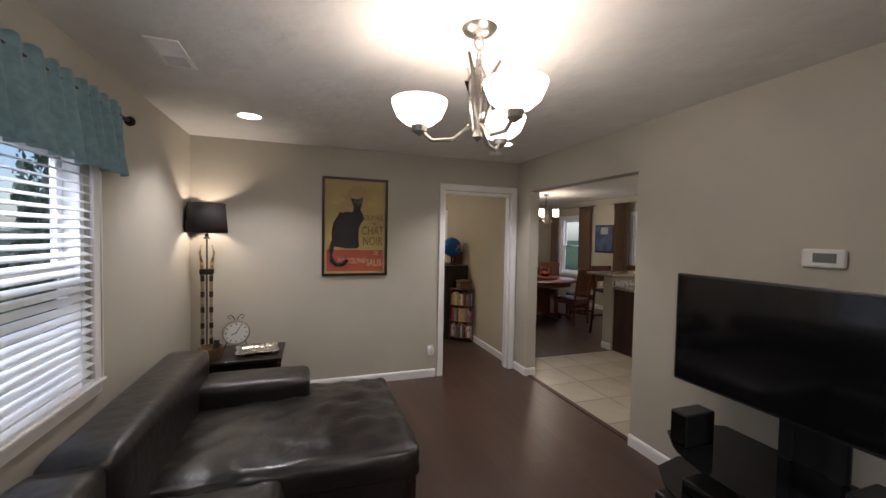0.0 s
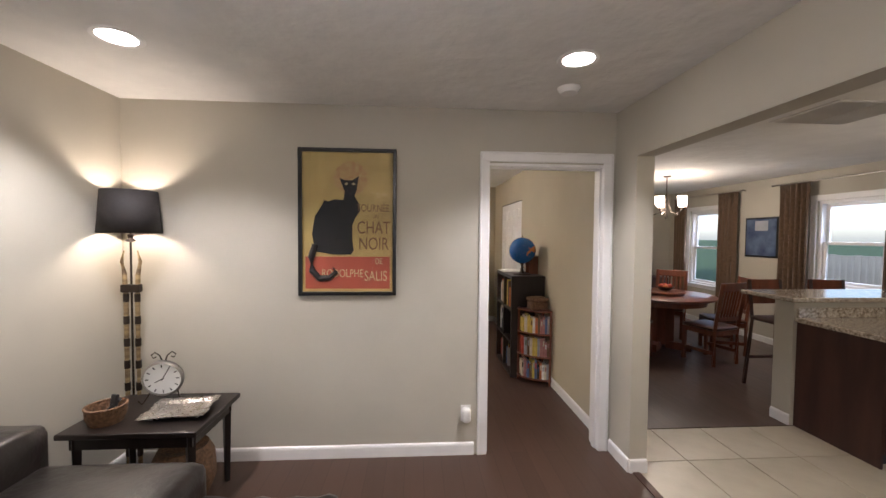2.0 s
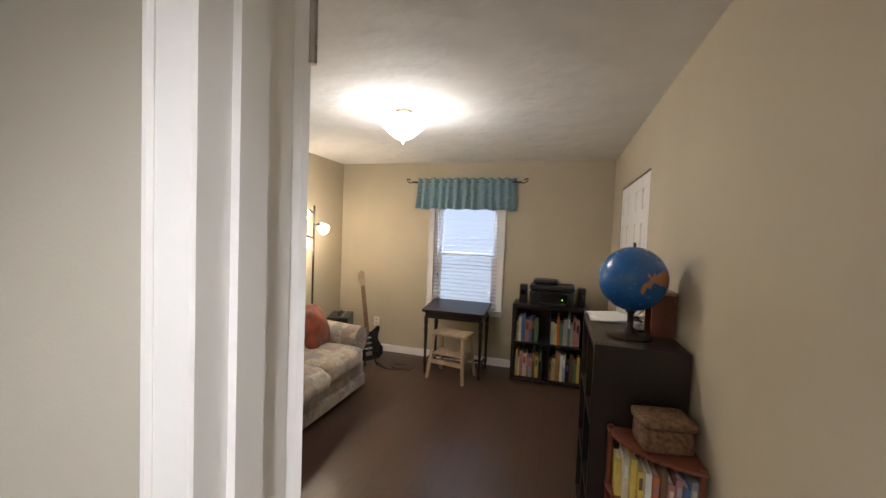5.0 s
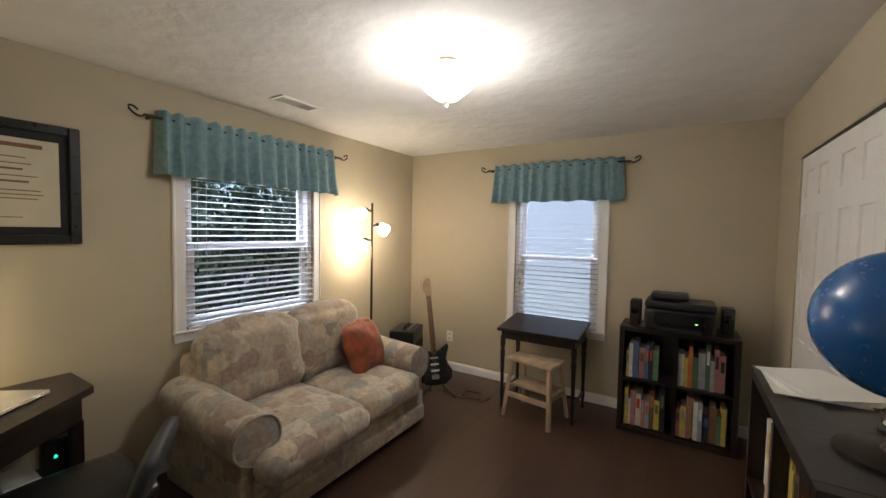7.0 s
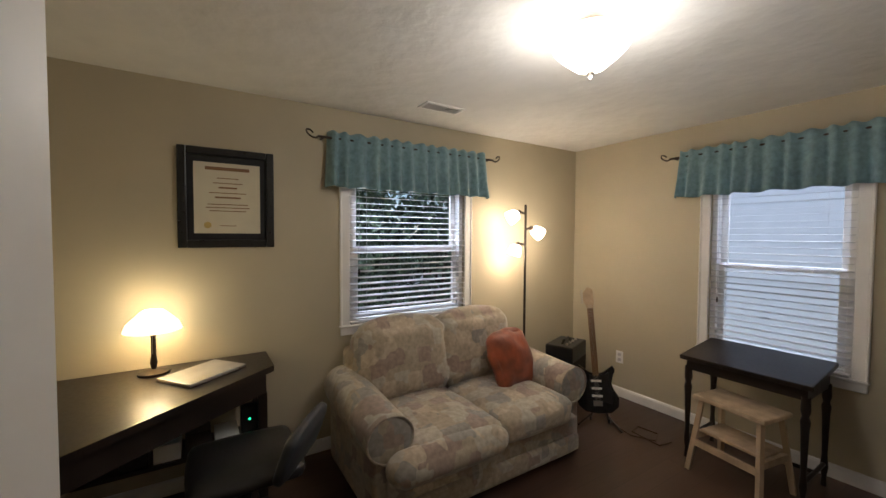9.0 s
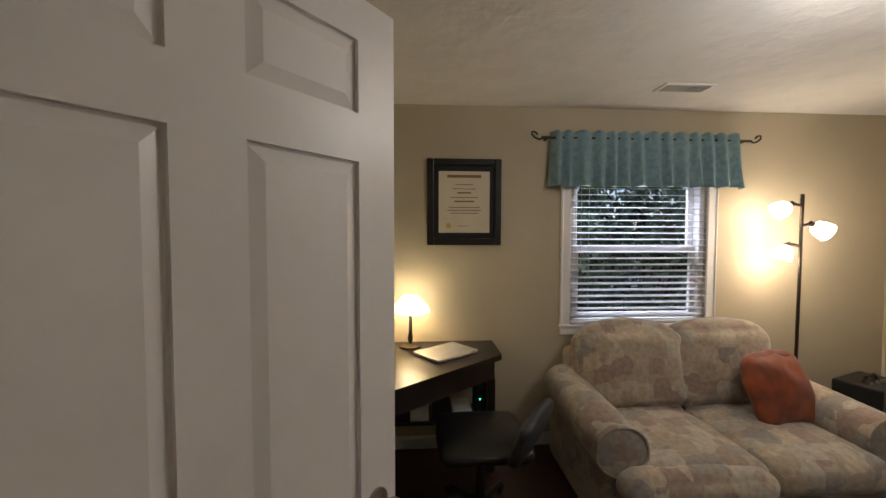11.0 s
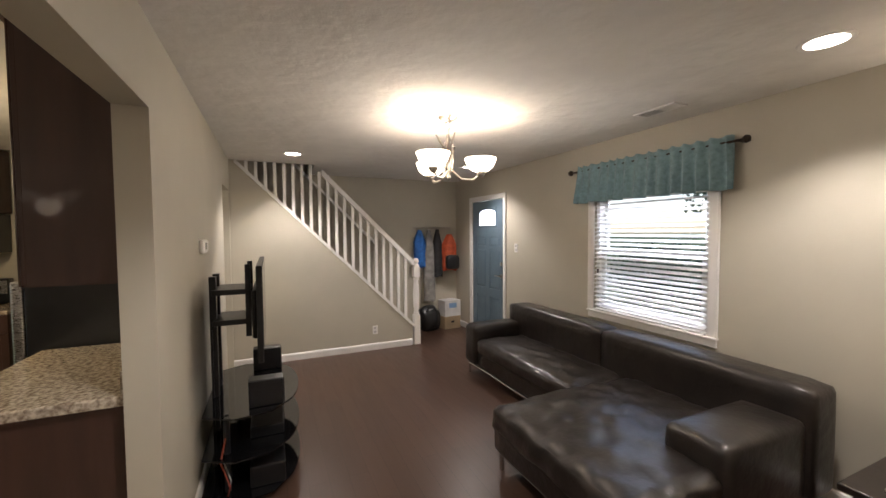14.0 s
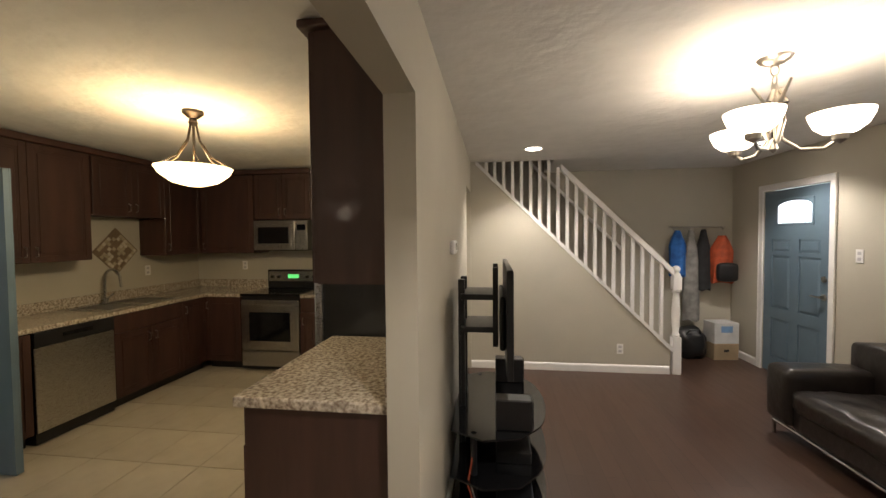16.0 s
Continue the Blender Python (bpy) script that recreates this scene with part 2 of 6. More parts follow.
def cushion(x0, x1, y0, y1, z0, z1, puff=0.03, r=0.05, n=12, crumple=0.0):
    """A stuffed box with rounded, slightly swollen faces."""
    bm = rbox(-1, 1, -1, 1, -1, 1)
    bmesh.ops.subdivide_edges(bm, edges=bm.edges[:], cuts=n, use_grid_fill=True)
    hx, hy, hz = (x1 - x0) / 2, (y1 - y0) / 2, (z1 - z0) / 2
    c = Vector(((x0 + x1) / 2, (y0 + y1) / 2, (z0 + z1) / 2))
    for v in bm.verts:
        u = v.co.copy()
        q = Vector((u.x * hx, u.y * hy, u.z * hz))
        inner = Vector((max(-hx + r, min(hx - r, q.x)), max(-hy + r, min(hy - r, q.y)), max(-hz + r, min(hz - r, q.z))))
        d = q - inner
        if d.length > 1e-6:
            q = inner + d.normalized() * min(r, d.length if d.length < r else r)
        bul = puff * (1 - u.x ** 2) * (1 - u.y ** 2) if abs(u.z) > 0.99 else puff * 0.5 * (1 - u.z ** 2) * (1 - (u.y if abs(u.x) > 0.99 else u.x) ** 2)
        nrm = Vector((u.x if abs(u.x) > 0.99 else 0, u.y if abs(u.y) > 0.99 else 0, u.z if abs(u.z) > 0.99 else 0))
        q += nrm * bul
        if crumple:
            q += nrm * crumple * noise.noise(Vector((q.x * 9, q.y * 9, q.z * 9)) + c * 3)
        v.co = c + q
    for f in bm.faces:
        f.smooth = True
    return bm


def part(name, bm, material, parent=None, label="", smooth=False):
    bmesh.ops.recalc_face_normals(bm, faces=bm.faces[:])
    me = bpy.data.meshes.new(name)
    if smooth:
        for f in bm.faces:
            f.smooth = True
    bm.to_mesh(me)
    bm.free()
    me.materials.append(material)
    if smooth:
        me.set_sharp_from_angle(angle=radians(40))
    ob = new(name, me)
    if parent:
        ob.parent = parent
    if label:
        ob["label"] = label
    return ob


def thing(name, m, label, category, group="", kind=""):
    ob = new(name)
    ob.matrix_basis = m if isinstance(m, Matrix) else pose(*m)
    ob.empty_display_size = 0.1
    return tagged(ob, label, category, group, kind)


def struct(name, bm, material, label, category="wall"):
    return tagged(part(name, bm, material), label, category, "", "structure")


def text(body, size, material, parent, m, depth=0.001, align="CENTER", name="lettering"):
    cu = bpy.data.curves.new(name, "FONT")
    cu.body, cu.size, cu.extrude, cu.align_x = body, size, depth, align
    tmp = bpy.data.objects.new(name, cu)
    me = bpy.data.meshes.new_from_object(tmp)
    bpy.data.objects.remove(tmp)
    me.materials.append(material)
    ob = new(name, me)
    ob.parent = parent
    ob.matrix_basis = m
    return ob


# ---------- structure ----------
H, T = 2.44, 0.12
RX = 3.36           # side wall of living room and office
EX = 7.15           # rear outer wall
OY = 4.30           # far wall of the office


def wall_y(name, y0, y1, x0, x1, holes, material, label):
    """A wall that runs along x with openings (x0, x1, z0, z1)."""
    bm = bmesh.new()
    x = x0
    for a, b, lo, hi in sorted(holes):
        box(bm, x, a, y0, y1, 0, H)
        if lo > 0:
            box(bm, a, b, y0, y1, 0, lo)
        box(bm, a, b, y0, y1, hi, H)
        x = b
    box(bm, x, x1, y0, y1, 0, H)
    return struct(name, bm, material, label)


def wall_x(name, x0, x1, y0, y1, holes, material, label):
    bm = bmesh.new()
    y = y0
    for a, b, lo, hi in sorted(holes):
        box(bm, x0, x1, y, a, 0, H)
        if lo > 0:
            box(bm, x0, x1, a, b, 0, lo)
        box(bm, x0, x1, a, b, hi, H)
        y = b
    box(bm, x0, x1, y, y1, 0, H)
    return struct(name, bm, material, label)


LW = (-2.80, -1.70, 0.80, 1.98)     # living window y0 y1 z0 z1
OA = (1.81, 2.84, 0.88, 1.98)       # office side window
OB = (1.31, 2.12, 0.66, 1.98)       # office end window x0 x1 z0 z1
wall_x("wall_front_living", -T, 0, -6.07, 0.06, [LW, (-5.353, -4.433, 0, 2.06)], WALL, "greige painted living room wall with a window and the front door")
wall_x("wall_front_office", -T, 0, 0.06, OY + T, [OA], OFFICE, "tan painted office wall with a window")
wall_y("wall_office_partition_living", 0, 0.058, 0, RX, [(2.43, 3.275, 0, 2.07)], WALL, "greige painted partition with a doorway")
wall_y("wall_office_partition_inner", 0.062, T, 0, RX, [(2.43, 3.275, 0, 2.07)], OFFICE, "tan painted inner side of the partition with a doorway")
wall_y("wall_office_end", OY, OY + T, 0, RX, [OB], OFFICE, "tan painted end wall of the office with a window")
wall_x("wall_office_closet", RX, RX + 0.06, T, OY, [(2.50, 3.74, 0, 2.05)], OFFICE, "tan painted office wall with a closet opening")
wall_x("wall_side", RX, RX + T, -5.05, 0.12, [(-5.0, -4.32, 0, 2.08), (-1.79, -0.27, 0, 2.085)], WALL, "greige painted wall between living room and kitchen with a wide opening")
wall_x("wall_dining_side", RX + 0.065, RX + T, 0.12, 5.4, [], WALL, "tan painted dining room side wall")
wall_x("wall_rear", EX, EX + T, -5.3, 5.4, [(3.66, 4.40, 0.7, 2.05), (1.26, 2.04, 0.95, 2.05), (-2.42, -1.5, 0, 2.05)], WALL, "tan painted rear wall with dining windows and a back door opening")
wall_y("wall_dining_end", 5.0, 5.0 + T, RX, EX + T, [], WALL, "tan painted dining room end wall")
wall_y("wall_kitchen_end", -5.3 - T, -5.3, RX + T, EX + T, [], WALL, "tan painted kitchen end wall")
wall_y("wall_entry", -6.07, -5.95, -T, RX + T, [], WALL, "greige painted entry wall behind the stairs")
wall_x("wall_stair_end", RX, RX + T, -5.95, -5.05, [], WALL, "greige painted wall at the stair head")
wall_x("wall_hall", 4.3, 4.4, -5.3, -4.0, [], WALL, "greige painted hall wall seen through a doorway")
# wall below the stair stringer
bm = bmesh.new()
lo = [bm.verts.new((x, -5.10, z)) for x, z in ((1.13, 0), (RX, 0), (RX, H), (3.30, H), (1.13, 0.30))]
hi = [bm.verts.new((v.co.x, -5.03, v.co.z)) for v in lo]
bm.faces.new(lo)
bm.faces.new(hi[::-1])
for i in range(5):
    bm.faces.new((lo[i], hi[i], hi[(i + 1) % 5], lo[(i + 1) % 5]))
struct("wall_under_stairs", bm, WALL, "greige painted triangular wall below the stairs")
# floors
struct("floor_living", rbox(-T, RX + 0.06, -6.07, 0.06, -0.06, 0), FLOOR, "dark hand-scraped laminate floor", "floor")
struct("floor_office", rbox(-T, RX + 0.06, 0.06, OY + T, -0.06, 0), FLOOR, "dark hand-scraped laminate office floor", "floor")
struct("floor_dining", rbox(RX + 0.06, EX + T, 0.29, 5.5, -0.06, 0), FLOOR, "dark laminate dining room floor", "floor")
kitchen_floor = struct("floor_kitchen", rbox(RX + 0.06, EX + T, -5.42, 0.29, -0.06, -0.006), GROUT, "beige stone tile kitchen floor", "floor")
struct("transition_strip", rbox(RX + 0.02, RX + 0.07, -1.79, -0.27, 0, 0.008, 0.003), CABINET, "dark wooden transition strip at the tile edge", "trim")
# ceilings
struct("ceiling_living", rbox(-T, RX + 0.06, -5.06, 0.06, H, H + 0.1), CEIL, "white stomp-textured living room ceiling", "ceiling")
struct("ceiling_entry", rbox(-T, 2.4, -6.07, -5.06, H, H + 0.1), CEIL, "white entry ceiling", "ceiling")
struct("ceiling_stairwell", rbox(2.4, RX + T, -6.07, -5.06, 3.3, 3.4), CEIL, "white stairwell ceiling", "ceiling")
struct("wall_stairwell", rbox(2.3, 2.4, -6.07, -5.06, H + 0.1, 3.3), WALL, "greige upper stairwell wall")
struct("wall_stairwell_back", rbox(2.4, RX + T, -6.07, -5.97, H, 3.3), WALL, "greige upper stairwell back wall")
struct("wall_stairwell_front", rbox(2.4, RX + T, -5.06, -4.96, H + 0.1, 3.3), WALL, "greige upper stairwell front wall")
struct("wall_stairwell_side", rbox(RX, RX + T, -5.97, -5.06, H, 3.3), WALL, "greige upper stairwell side wall")
struct("ceiling_office", rbox(-T, RX + 0.06, 0.06, OY + T, H, H + 0.1), CEIL, "white stomp-textured office ceiling", "ceiling")
struct("ceiling_rear", rbox(RX + 0.06, EX + T, -5.42, 5.52, H, H + 0.1), CEIL, "white stomp-textured kitchen and dining ceiling", "ceiling")


def base_run(x0, y0, x1, y1, n):
    """Baseboard from (x0, y0) to (x1, y1); n is the way into the room."""
    bm = bmesh.new()
    prof = [(0, 0), (0.013, 0), (0.013, 0.068), (0.009, 0.082), (0, 0.09)]
    ends = []
    for x, y in ((x0, y0), (x1, y1)):
        ends.append([bm.verts.new((x + n[0] * d, y + n[1] * d, z)) for d, z in prof])
    for i in range(len(prof)):
        j = (i + 1) % len(prof)
        bm.faces.new((ends[0][i], ends[0][j], ends[1][j], ends[1][i]))
    bm.faces.new(ends[0])
    bm.faces.new(ends[1][::-1])
    struct("baseboard", bm, WHITE, "white painted baseboard along the wall", "baseboard")


for r in ((0, 0, 2.36, 0, (0, -1)), (0, 0, 0, -4.365, (1, 0)), (0, -5.42, 0, -5.95, (1, 0)), (RX, -0.005, RX, -0.27, (-1, 0)), (RX, -0.27, RX + T, -0.27, (0, -1)),
          (RX, -1.79, RX, -4.3, (-1, 0)), (1.14, -5.03, RX, -5.03, (0, 1)), (0, -5.95, 1.2, -5.95, (0, 1)),
          (0, T, 0, OY, (1, 0)), (0, OY, RX, OY, (0, -1)), (RX, 0.2, RX, 2.48, (-1, 0)), (RX, 3.76, RX, OY, (-1, 0)), (0, T, 2.36, T, (0, 1)),
          (EX, 0.5, EX, 5.0, (-1, 0)), (RX + T, 5.0, EX, 5.0, (0, -1)), (RX + T, 0.12, RX + T, 5.4, (1, 0))):
    base_run(*r)


def casing(name, plane, at, a0, a1, z0, z1, out, w=0.06, sill=False, label="white painted window casing"):
    """Flat trim round an opening, on the wall plane x = at or y = at."""
    bm = bmesh.new()

    def bar(p, q, lo, hi, t):
        if plane == "x":
            box(bm, at, at + out * t, p, q, lo, hi, 0.004, 1)
        else:
            box(bm, p, q, at, at + out * t, lo, hi, 0.004, 1)
    bar(a0 - w, a0, z0, z1, 0.018)
    bar(a1, a1 + w, z0, z1, 0.018)
    bar(a0 - w, a1 + w, z1, z1 + w, 0.018)
    bar(a0 - w - 0.003, a0 - w + 0.012, z0, z1 + w, 0.024)
    bar(a1 + w - 0.012, a1 + w + 0.003, z0, z1 + w, 0.024)
    bar(a0 - w, a1 + w, z1 + w - 0.012, z1 + w + 0.003, 0.024)
    if sill:
        bar(a0 - w, a1 + w, z0 - w, z0, 0.018)
        bar(a0 - w - 0.01, a1 + w + 0.01, z0 - 0.012, z0 + 0.006, 0.035)
    return struct(name, bm, WHITE, label, "trim")


casing("trim_office_door_living", "y", 0, 2.45, 3.27, 0, 2.08, -1, 0.065, label="white painted door casing")
casing("trim_office_door_inner", "y", T, 2.45, 3.27, 0, 2.08, 1, 0.065, label="white painted door casing")
jamb = bmesh.new()
box(jamb, 2.43, 2.45, -0.004, T + 0.004, 0, 2.07)
box(jamb, 3.27, 3.29, -0.004, T + 0.004, 0, 2.07)
box(jamb, 2.43, 3.29, -0.004, T + 0.004, 2.05, 2.07)
box(jamb, 2.45, 2.462, 0.03, 0.075, 0, 2.05)
box(jamb, 3.258, 3.27, 0.03, 0.075, 0, 2.05)
box(jamb, 2.45, 3.27, 0.03, 0.075, 2.038, 2.05)
struct("door_jamb", jamb, WHITE, "white painted door jamb with stop", "trim")
casing("trim_front_door", "x", 0, -5.343, -4.443, 0, 2.05, 1, 0.065, label="white painted front door casing")
casing("trim_living_window", "x", 0, LW[0], LW[1], LW[2], LW[3], 1, 0.07, True)
casing("trim_office_window_a", "x", 0, OA[0], OA[1], OA[2], OA[3], 1, 0.07, True)
casing("trim_office_window_b", "y", OY, OB[0], OB[1], OB[2], OB[3], -1, 0.07, True)
casing("trim_dining_window_a", "x", EX, 3.66, 4.40, 0.7, 2.05, -1, 0.07, True)
casing("trim_dining_window_b", "x", EX, 1.26, 2.04, 0.95, 2.05, -1, 0.07, True)

# ---------- windows, blinds, valances ----------


def window_unit(name, m, w, z0, z1, label):
    """A double-hung window; local x along the wall, y outwards, centred at x = 0."""
    th = thing(name, m, label, "window", kind="structure")
    bm = bmesh.new()
    for a, b, lo, hi in ((-w / 2, -w / 2 + 0.04, z0, z1), (w / 2 - 0.04, w / 2, z0, z1), (-w / 2 + 0.04, w / 2 - 0.04, z0, z0 + 0.04), (-w / 2 + 0.04, w / 2 - 0.04, z1 - 0.04, z1)):
        box(bm, a, b, 0.02, 0.115, lo, hi, 0.003, 1)
    part("window_frame", bm, WHITE, th)
    mid = (z0 + z1) / 2
    for lo, hi, y in ((z0 + 0.04, mid + 0.02, 0.05), (mid - 0.02, z1 - 0.04, 0.085)):
        bm = bmesh.new()
        for a, b, p, q in ((-w / 2 + 0.04, -w / 2 + 0.085, lo, hi), (w / 2 - 0.085, w / 2 - 0.04, lo, hi), (-w / 2 + 0.085, w / 2 - 0.085, lo, lo + 0.04), (-w / 2 + 0.085, w / 2 - 0.085, hi - 0.04, hi)):
            box(bm, a, b, y, y + 0.03, p, q, 0.004, 1)
        s = part("sash", bm, WHITE, th)
        g = part("pane", rbox(-w / 2 + 0.08, w / 2 - 0.08, y + 0.012, y + 0.017, lo + 0.035, hi - 0.035), GLASS, s)
        g.visible_shadow = False
    return th


def blind(m, w, z0, z1, pitch, tilt, material, label):
    th = thing("window_blind", m, label, "blind")
    part("headrail", rbox(-w / 2, w / 2, -0.03, 0.03, z1 - 0.045, z1, 0.004), material, th)
    part("bottom_rail", rbox(-w / 2, w / 2, -0.026, 0.026, z0, z0 + 0.02, 0.005), material, th)
    z = z0 + 0.02 + pitch
    mesh = None
    while z < z1 - 0.05:
        if not mesh:
            bm = rbox(-w / 2, w / 2, -0.025, 0.025, -0.0014, 0.0014)
            s = part("slat", bm, material, th)
            mesh = s.data
        else:
            s = new("slat", mesh)
            s.parent = th
        s.matrix_basis = pose(0, 0, z, tilt + random.uniform(-1.5, 1.5), random.uniform(-0.15, 0.15), 0)
        z += pitch
    for x in (-w / 2 + 0.12, w / 2 - 0.12):
        part("ladder_cord", rrod((x, -0.027, z0), (x, -0.027, z1 - 0.03), 0.0012, seg=6), material, th)
    part("tilt_cord", rrod((-w / 2 + 0.06, -0.034, z0 + 0.4), (-w / 2 + 0.06, -0.034, z1 - 0.03), 0.0015, seg=6), material, th)
    part("cord_tassel", lathe([(0, 0), (0.008, 0.005), (0.005, 0.04), (0, 0.045)], 8, at=(-w / 2 + 0.06, -0.034, z0 + 0.37)), BRONZE, th)
    return th


def valance(m, w, z0, z1, rod_w, scroll, label, material=TEAL):
    """Gathered valance on a rod; local x along the wall, y into the room is negative."""
    rz = z1 - 0.045
    rodm = thing("curtain_rod", m, "dark bronze curtain rod with finials above the window", "curtain rod")
    part("rod", rrod((-rod_w / 2, -0.075, rz), (rod_w / 2, -0.075, rz), 0.009), BRONZE, rodm)
    for s in (-1, 1):
        part("bracket", tube([(s * (w / 2 + 0.035), 0, rz), (s * (w / 2 + 0.035), -0.07, rz)], 0.008), BRONZE, rodm)
        if scroll:
            pts = [(s * (rod_w / 2 + 0.045 - 0.045 * math.cos(a) * (1 - a / 9)), -0.075, rz + 0.02 - 0.035 * math.sin(a + 0.6) * (1 - a / 9)) for a in [i * 0.45 for i in range(14)]]
            part("finial", tube(pts, 0.006), BRONZE, rodm)
        else:
            fin = part("finial", lathe([(0, 0), (0.02, 0.005), (0.028, 0.02), (0.022, 0.04), (0, 0.05)], 14), BRONZE, rodm, smooth=True)
            fin.matrix_basis = pose(s * rod_w / 2, -0.075, rz, 0, 90 * s, 0)
    th = thing("valance", m, label, "valance")
    bm = bmesh.new()
    nx, nz = 150, 14
    rows = []
    for k in range(nz + 1):
        f = k / nz
        z = z1 + (z0 - z1) * f
        row = []
        for i in range(nx + 1):
            u = i / nx
            ph = u * w * 62 + 2.2 * noise.noise(Vector((u * 9, 0.3, w)))
            amp = 0.010 + 0.026 * max(0, f - 0.2)
            wav = amp * math.sin(ph) + 0.018 * f * noise.noise(Vector((u * 12, f * 1.5, 5)))
            spread = 1 + 0.03 * f
            ret = 0.06 * max(0, 1 - min(u, 1 - u) * w / 0.03)
            zz = z + (0.008 * math.sin(ph * 1.0 + 1) if k < 2 else 0) + 0.006 * f * math.sin(ph * 0.5)
            row.append(bm.verts.new(((u - 0.5) * w * spread, -0.088 - wav - 0.02 * f + ret, zz)))
        rows.append(row)
    for a, b in zip(rows, rows[1:]):
        for i in range(nx):
            bm.faces.new((a[i], a[i + 1], b[i + 1], b[i]))
    ob = part("cloth", bm, material, th, smooth=True)
    so = ob.modifiers.new("thick", "SOLIDIFY")
    so.thickness = 0.002
    return th


ML = pose(0, (LW[0] + LW[1]) / 2, 0, 0, 0, 90)
MA = pose(0, (OA[0] + OA[1]) / 2, 0, 0, 0, 90)
MB = pose((OB[0] + OB[1]) / 2, OY, 0)
window_unit("window_1", ML, LW[1] - LW[0], LW[2], LW[3], "white double-hung living room window")
window_unit("window_2", MA, OA[1] - OA[0], OA[2], OA[3], "white double-hung office window")
window_unit("window_3", MB, OB[1] - OB[0], OB[2], OB[3], "white double-hung office end window")
window_unit("window_4", pose(EX, 4.03, 0, 0, 0, -90), 0.74, 0.7, 2.05, "white double-hung dining room window")
window_unit("window_5", pose(EX, 1.65, 0, 0, 0, -90), 0.78, 0.95, 2.05, "white double-hung dining room window")
blind(ML @ pose(0, 0.035, 0) @ pose(0, -0.03, 0), 1.08, LW[2] + 0.005, LW[3], 0.042, 22, SLAT, "white slatted blind, slats half open, in the living room window")
blind(MA, 1.02, OA[2] + 0.005, OA[3], 0.046, 8, SLATDARK, "taupe slatted blind with open slats in the office window")
blind(MB, 0.79, OB[2] + 0.005, OB[3], 0.046, 4, SLATDARK, "taupe slatted blind with open slats in the office end window")
valance(pose(0, -2.25, 0, 0, 0, 90), 1.44, 1.86, 2.225, 1.58, False, "teal gathered cloth valance above the living room window")
valance(pose(0, 2.335, 0, 0, 0, 90), 1.38, 1.875, 2.255, 1.53, True, "teal gathered cloth valance above the office window")
valance(pose(1.69, OY, 0), 1.22, 1.86, 2.235, 1.34, True, "teal gathered cloth valance above the office end window")

# ---------- doors ----------


def six_panel(bm, w, h, t, rows=((0.2, 0.78), (0.95, 1.69), (1.79, 1.94)), sx=0.11):
    """A panelled leaf: a core with raised stiles, rails and bevelled fields on both faces; x from 0 to w."""
    box(bm, 0.001, w - 0.001, -t / 2 + 0.01, t / 2 - 0.01, 0.001, h - 0.001)
    for s in (-1, 1):
        y0, y1 = (t / 2 - 0.01, t / 2) if s > 0 else (-t / 2, -t / 2 + 0.01)
        for a, b in ((0, sx), (w / 2 - sx / 2, w / 2 + sx / 2), (w - sx, w)):
            box(bm, a, b, y0, y1, 0, h)
        zs = [0] + [z for r in rows for z in r] + [h]
        for lo, hi in zip(zs[::2], zs[1::2]):
            for a, b in ((sx, w / 2 - sx / 2), (w / 2 + sx / 2, w - sx)):
                box(bm, a, b, y0, y1, lo, hi)
        for lo, hi in rows:
            for a, b in ((sx, w / 2 - sx / 2), (w / 2 + sx / 2, w - sx)):
                i = 0.032
                yb, yt = (t / 2 - 0.0098, t / 2 - 0.002) if s > 0 else (-t / 2 + 0.0098, -t / 2 + 0.002)
                o = [bm.verts.new((x, yb, z)) for x, z in ((a + 0.006, lo + 0.006), (b - 0.006, lo + 0.006), (b - 0.006, hi - 0.006), (a + 0.006, hi - 0.006))]
                p = [bm.verts.new((x, yt, z)) for x, z in ((a + i, lo + i), (b - i, lo + i), (b - i, hi - i), (a + i, hi - i))]
                for k in range(4):
                    bm.faces.new((o[k], o[(k + 1) % 4], p[(k + 1) % 4], p[k]))
                bm.faces.new(p)
    return bm


def lever(parent, x, z, t, s, material=NICKEL, way=-1):
    h = part("handle", lathe([(0, 0), (0.03, 0.0), (0.03, 0.008), (0.012, 0.012), (0.012, 0.04), (0, 0.042)], 18), material, parent, "satin nickel lever", True)
    h.matrix_basis = pose(x, s * t / 2, z, -90 * s, 0, 0)
    l = part("lever", tube([(0, 0, 0.036), (way * 0.03, 0, 0.042), (way * 0.11, 0, 0.04)], [0.009, 0.008, 0.006]), material, h, smooth=True)
    return l


DOOR_ANGLE = 142
office_door = thing("door_1", pose(2.452, 0.14, 0.01, 0, 0, DOOR_ANGLE), "white six-panel interior door standing wide open", "door", kind="structure")
part("leaf", six_panel(bmesh.new(), 0.81, 2.03, 0.035), WHITE, office_door)
for s in (-1, 1):
    kn = part("knob", lathe([(0, 0), (0.032, 0), (0.032, 0.006), (0.011, 0.012), (0.011, 0.03), (0.026, 0.042), (0.028, 0.055), (0.02, 0.066), (0, 0.068)], 20), NICKEL, office_door, "satin nickel knob", True)
    kn.matrix_basis = pose(0.745, s * 0.0175, 0.93, -90 * s, 0, 0)
for z in (0.2, 1.0, 1.8):
    part("hinge", rrod((0, -0.02, z), (0, -0.02, z + 0.09), 0.006), NICKEL, office_door)

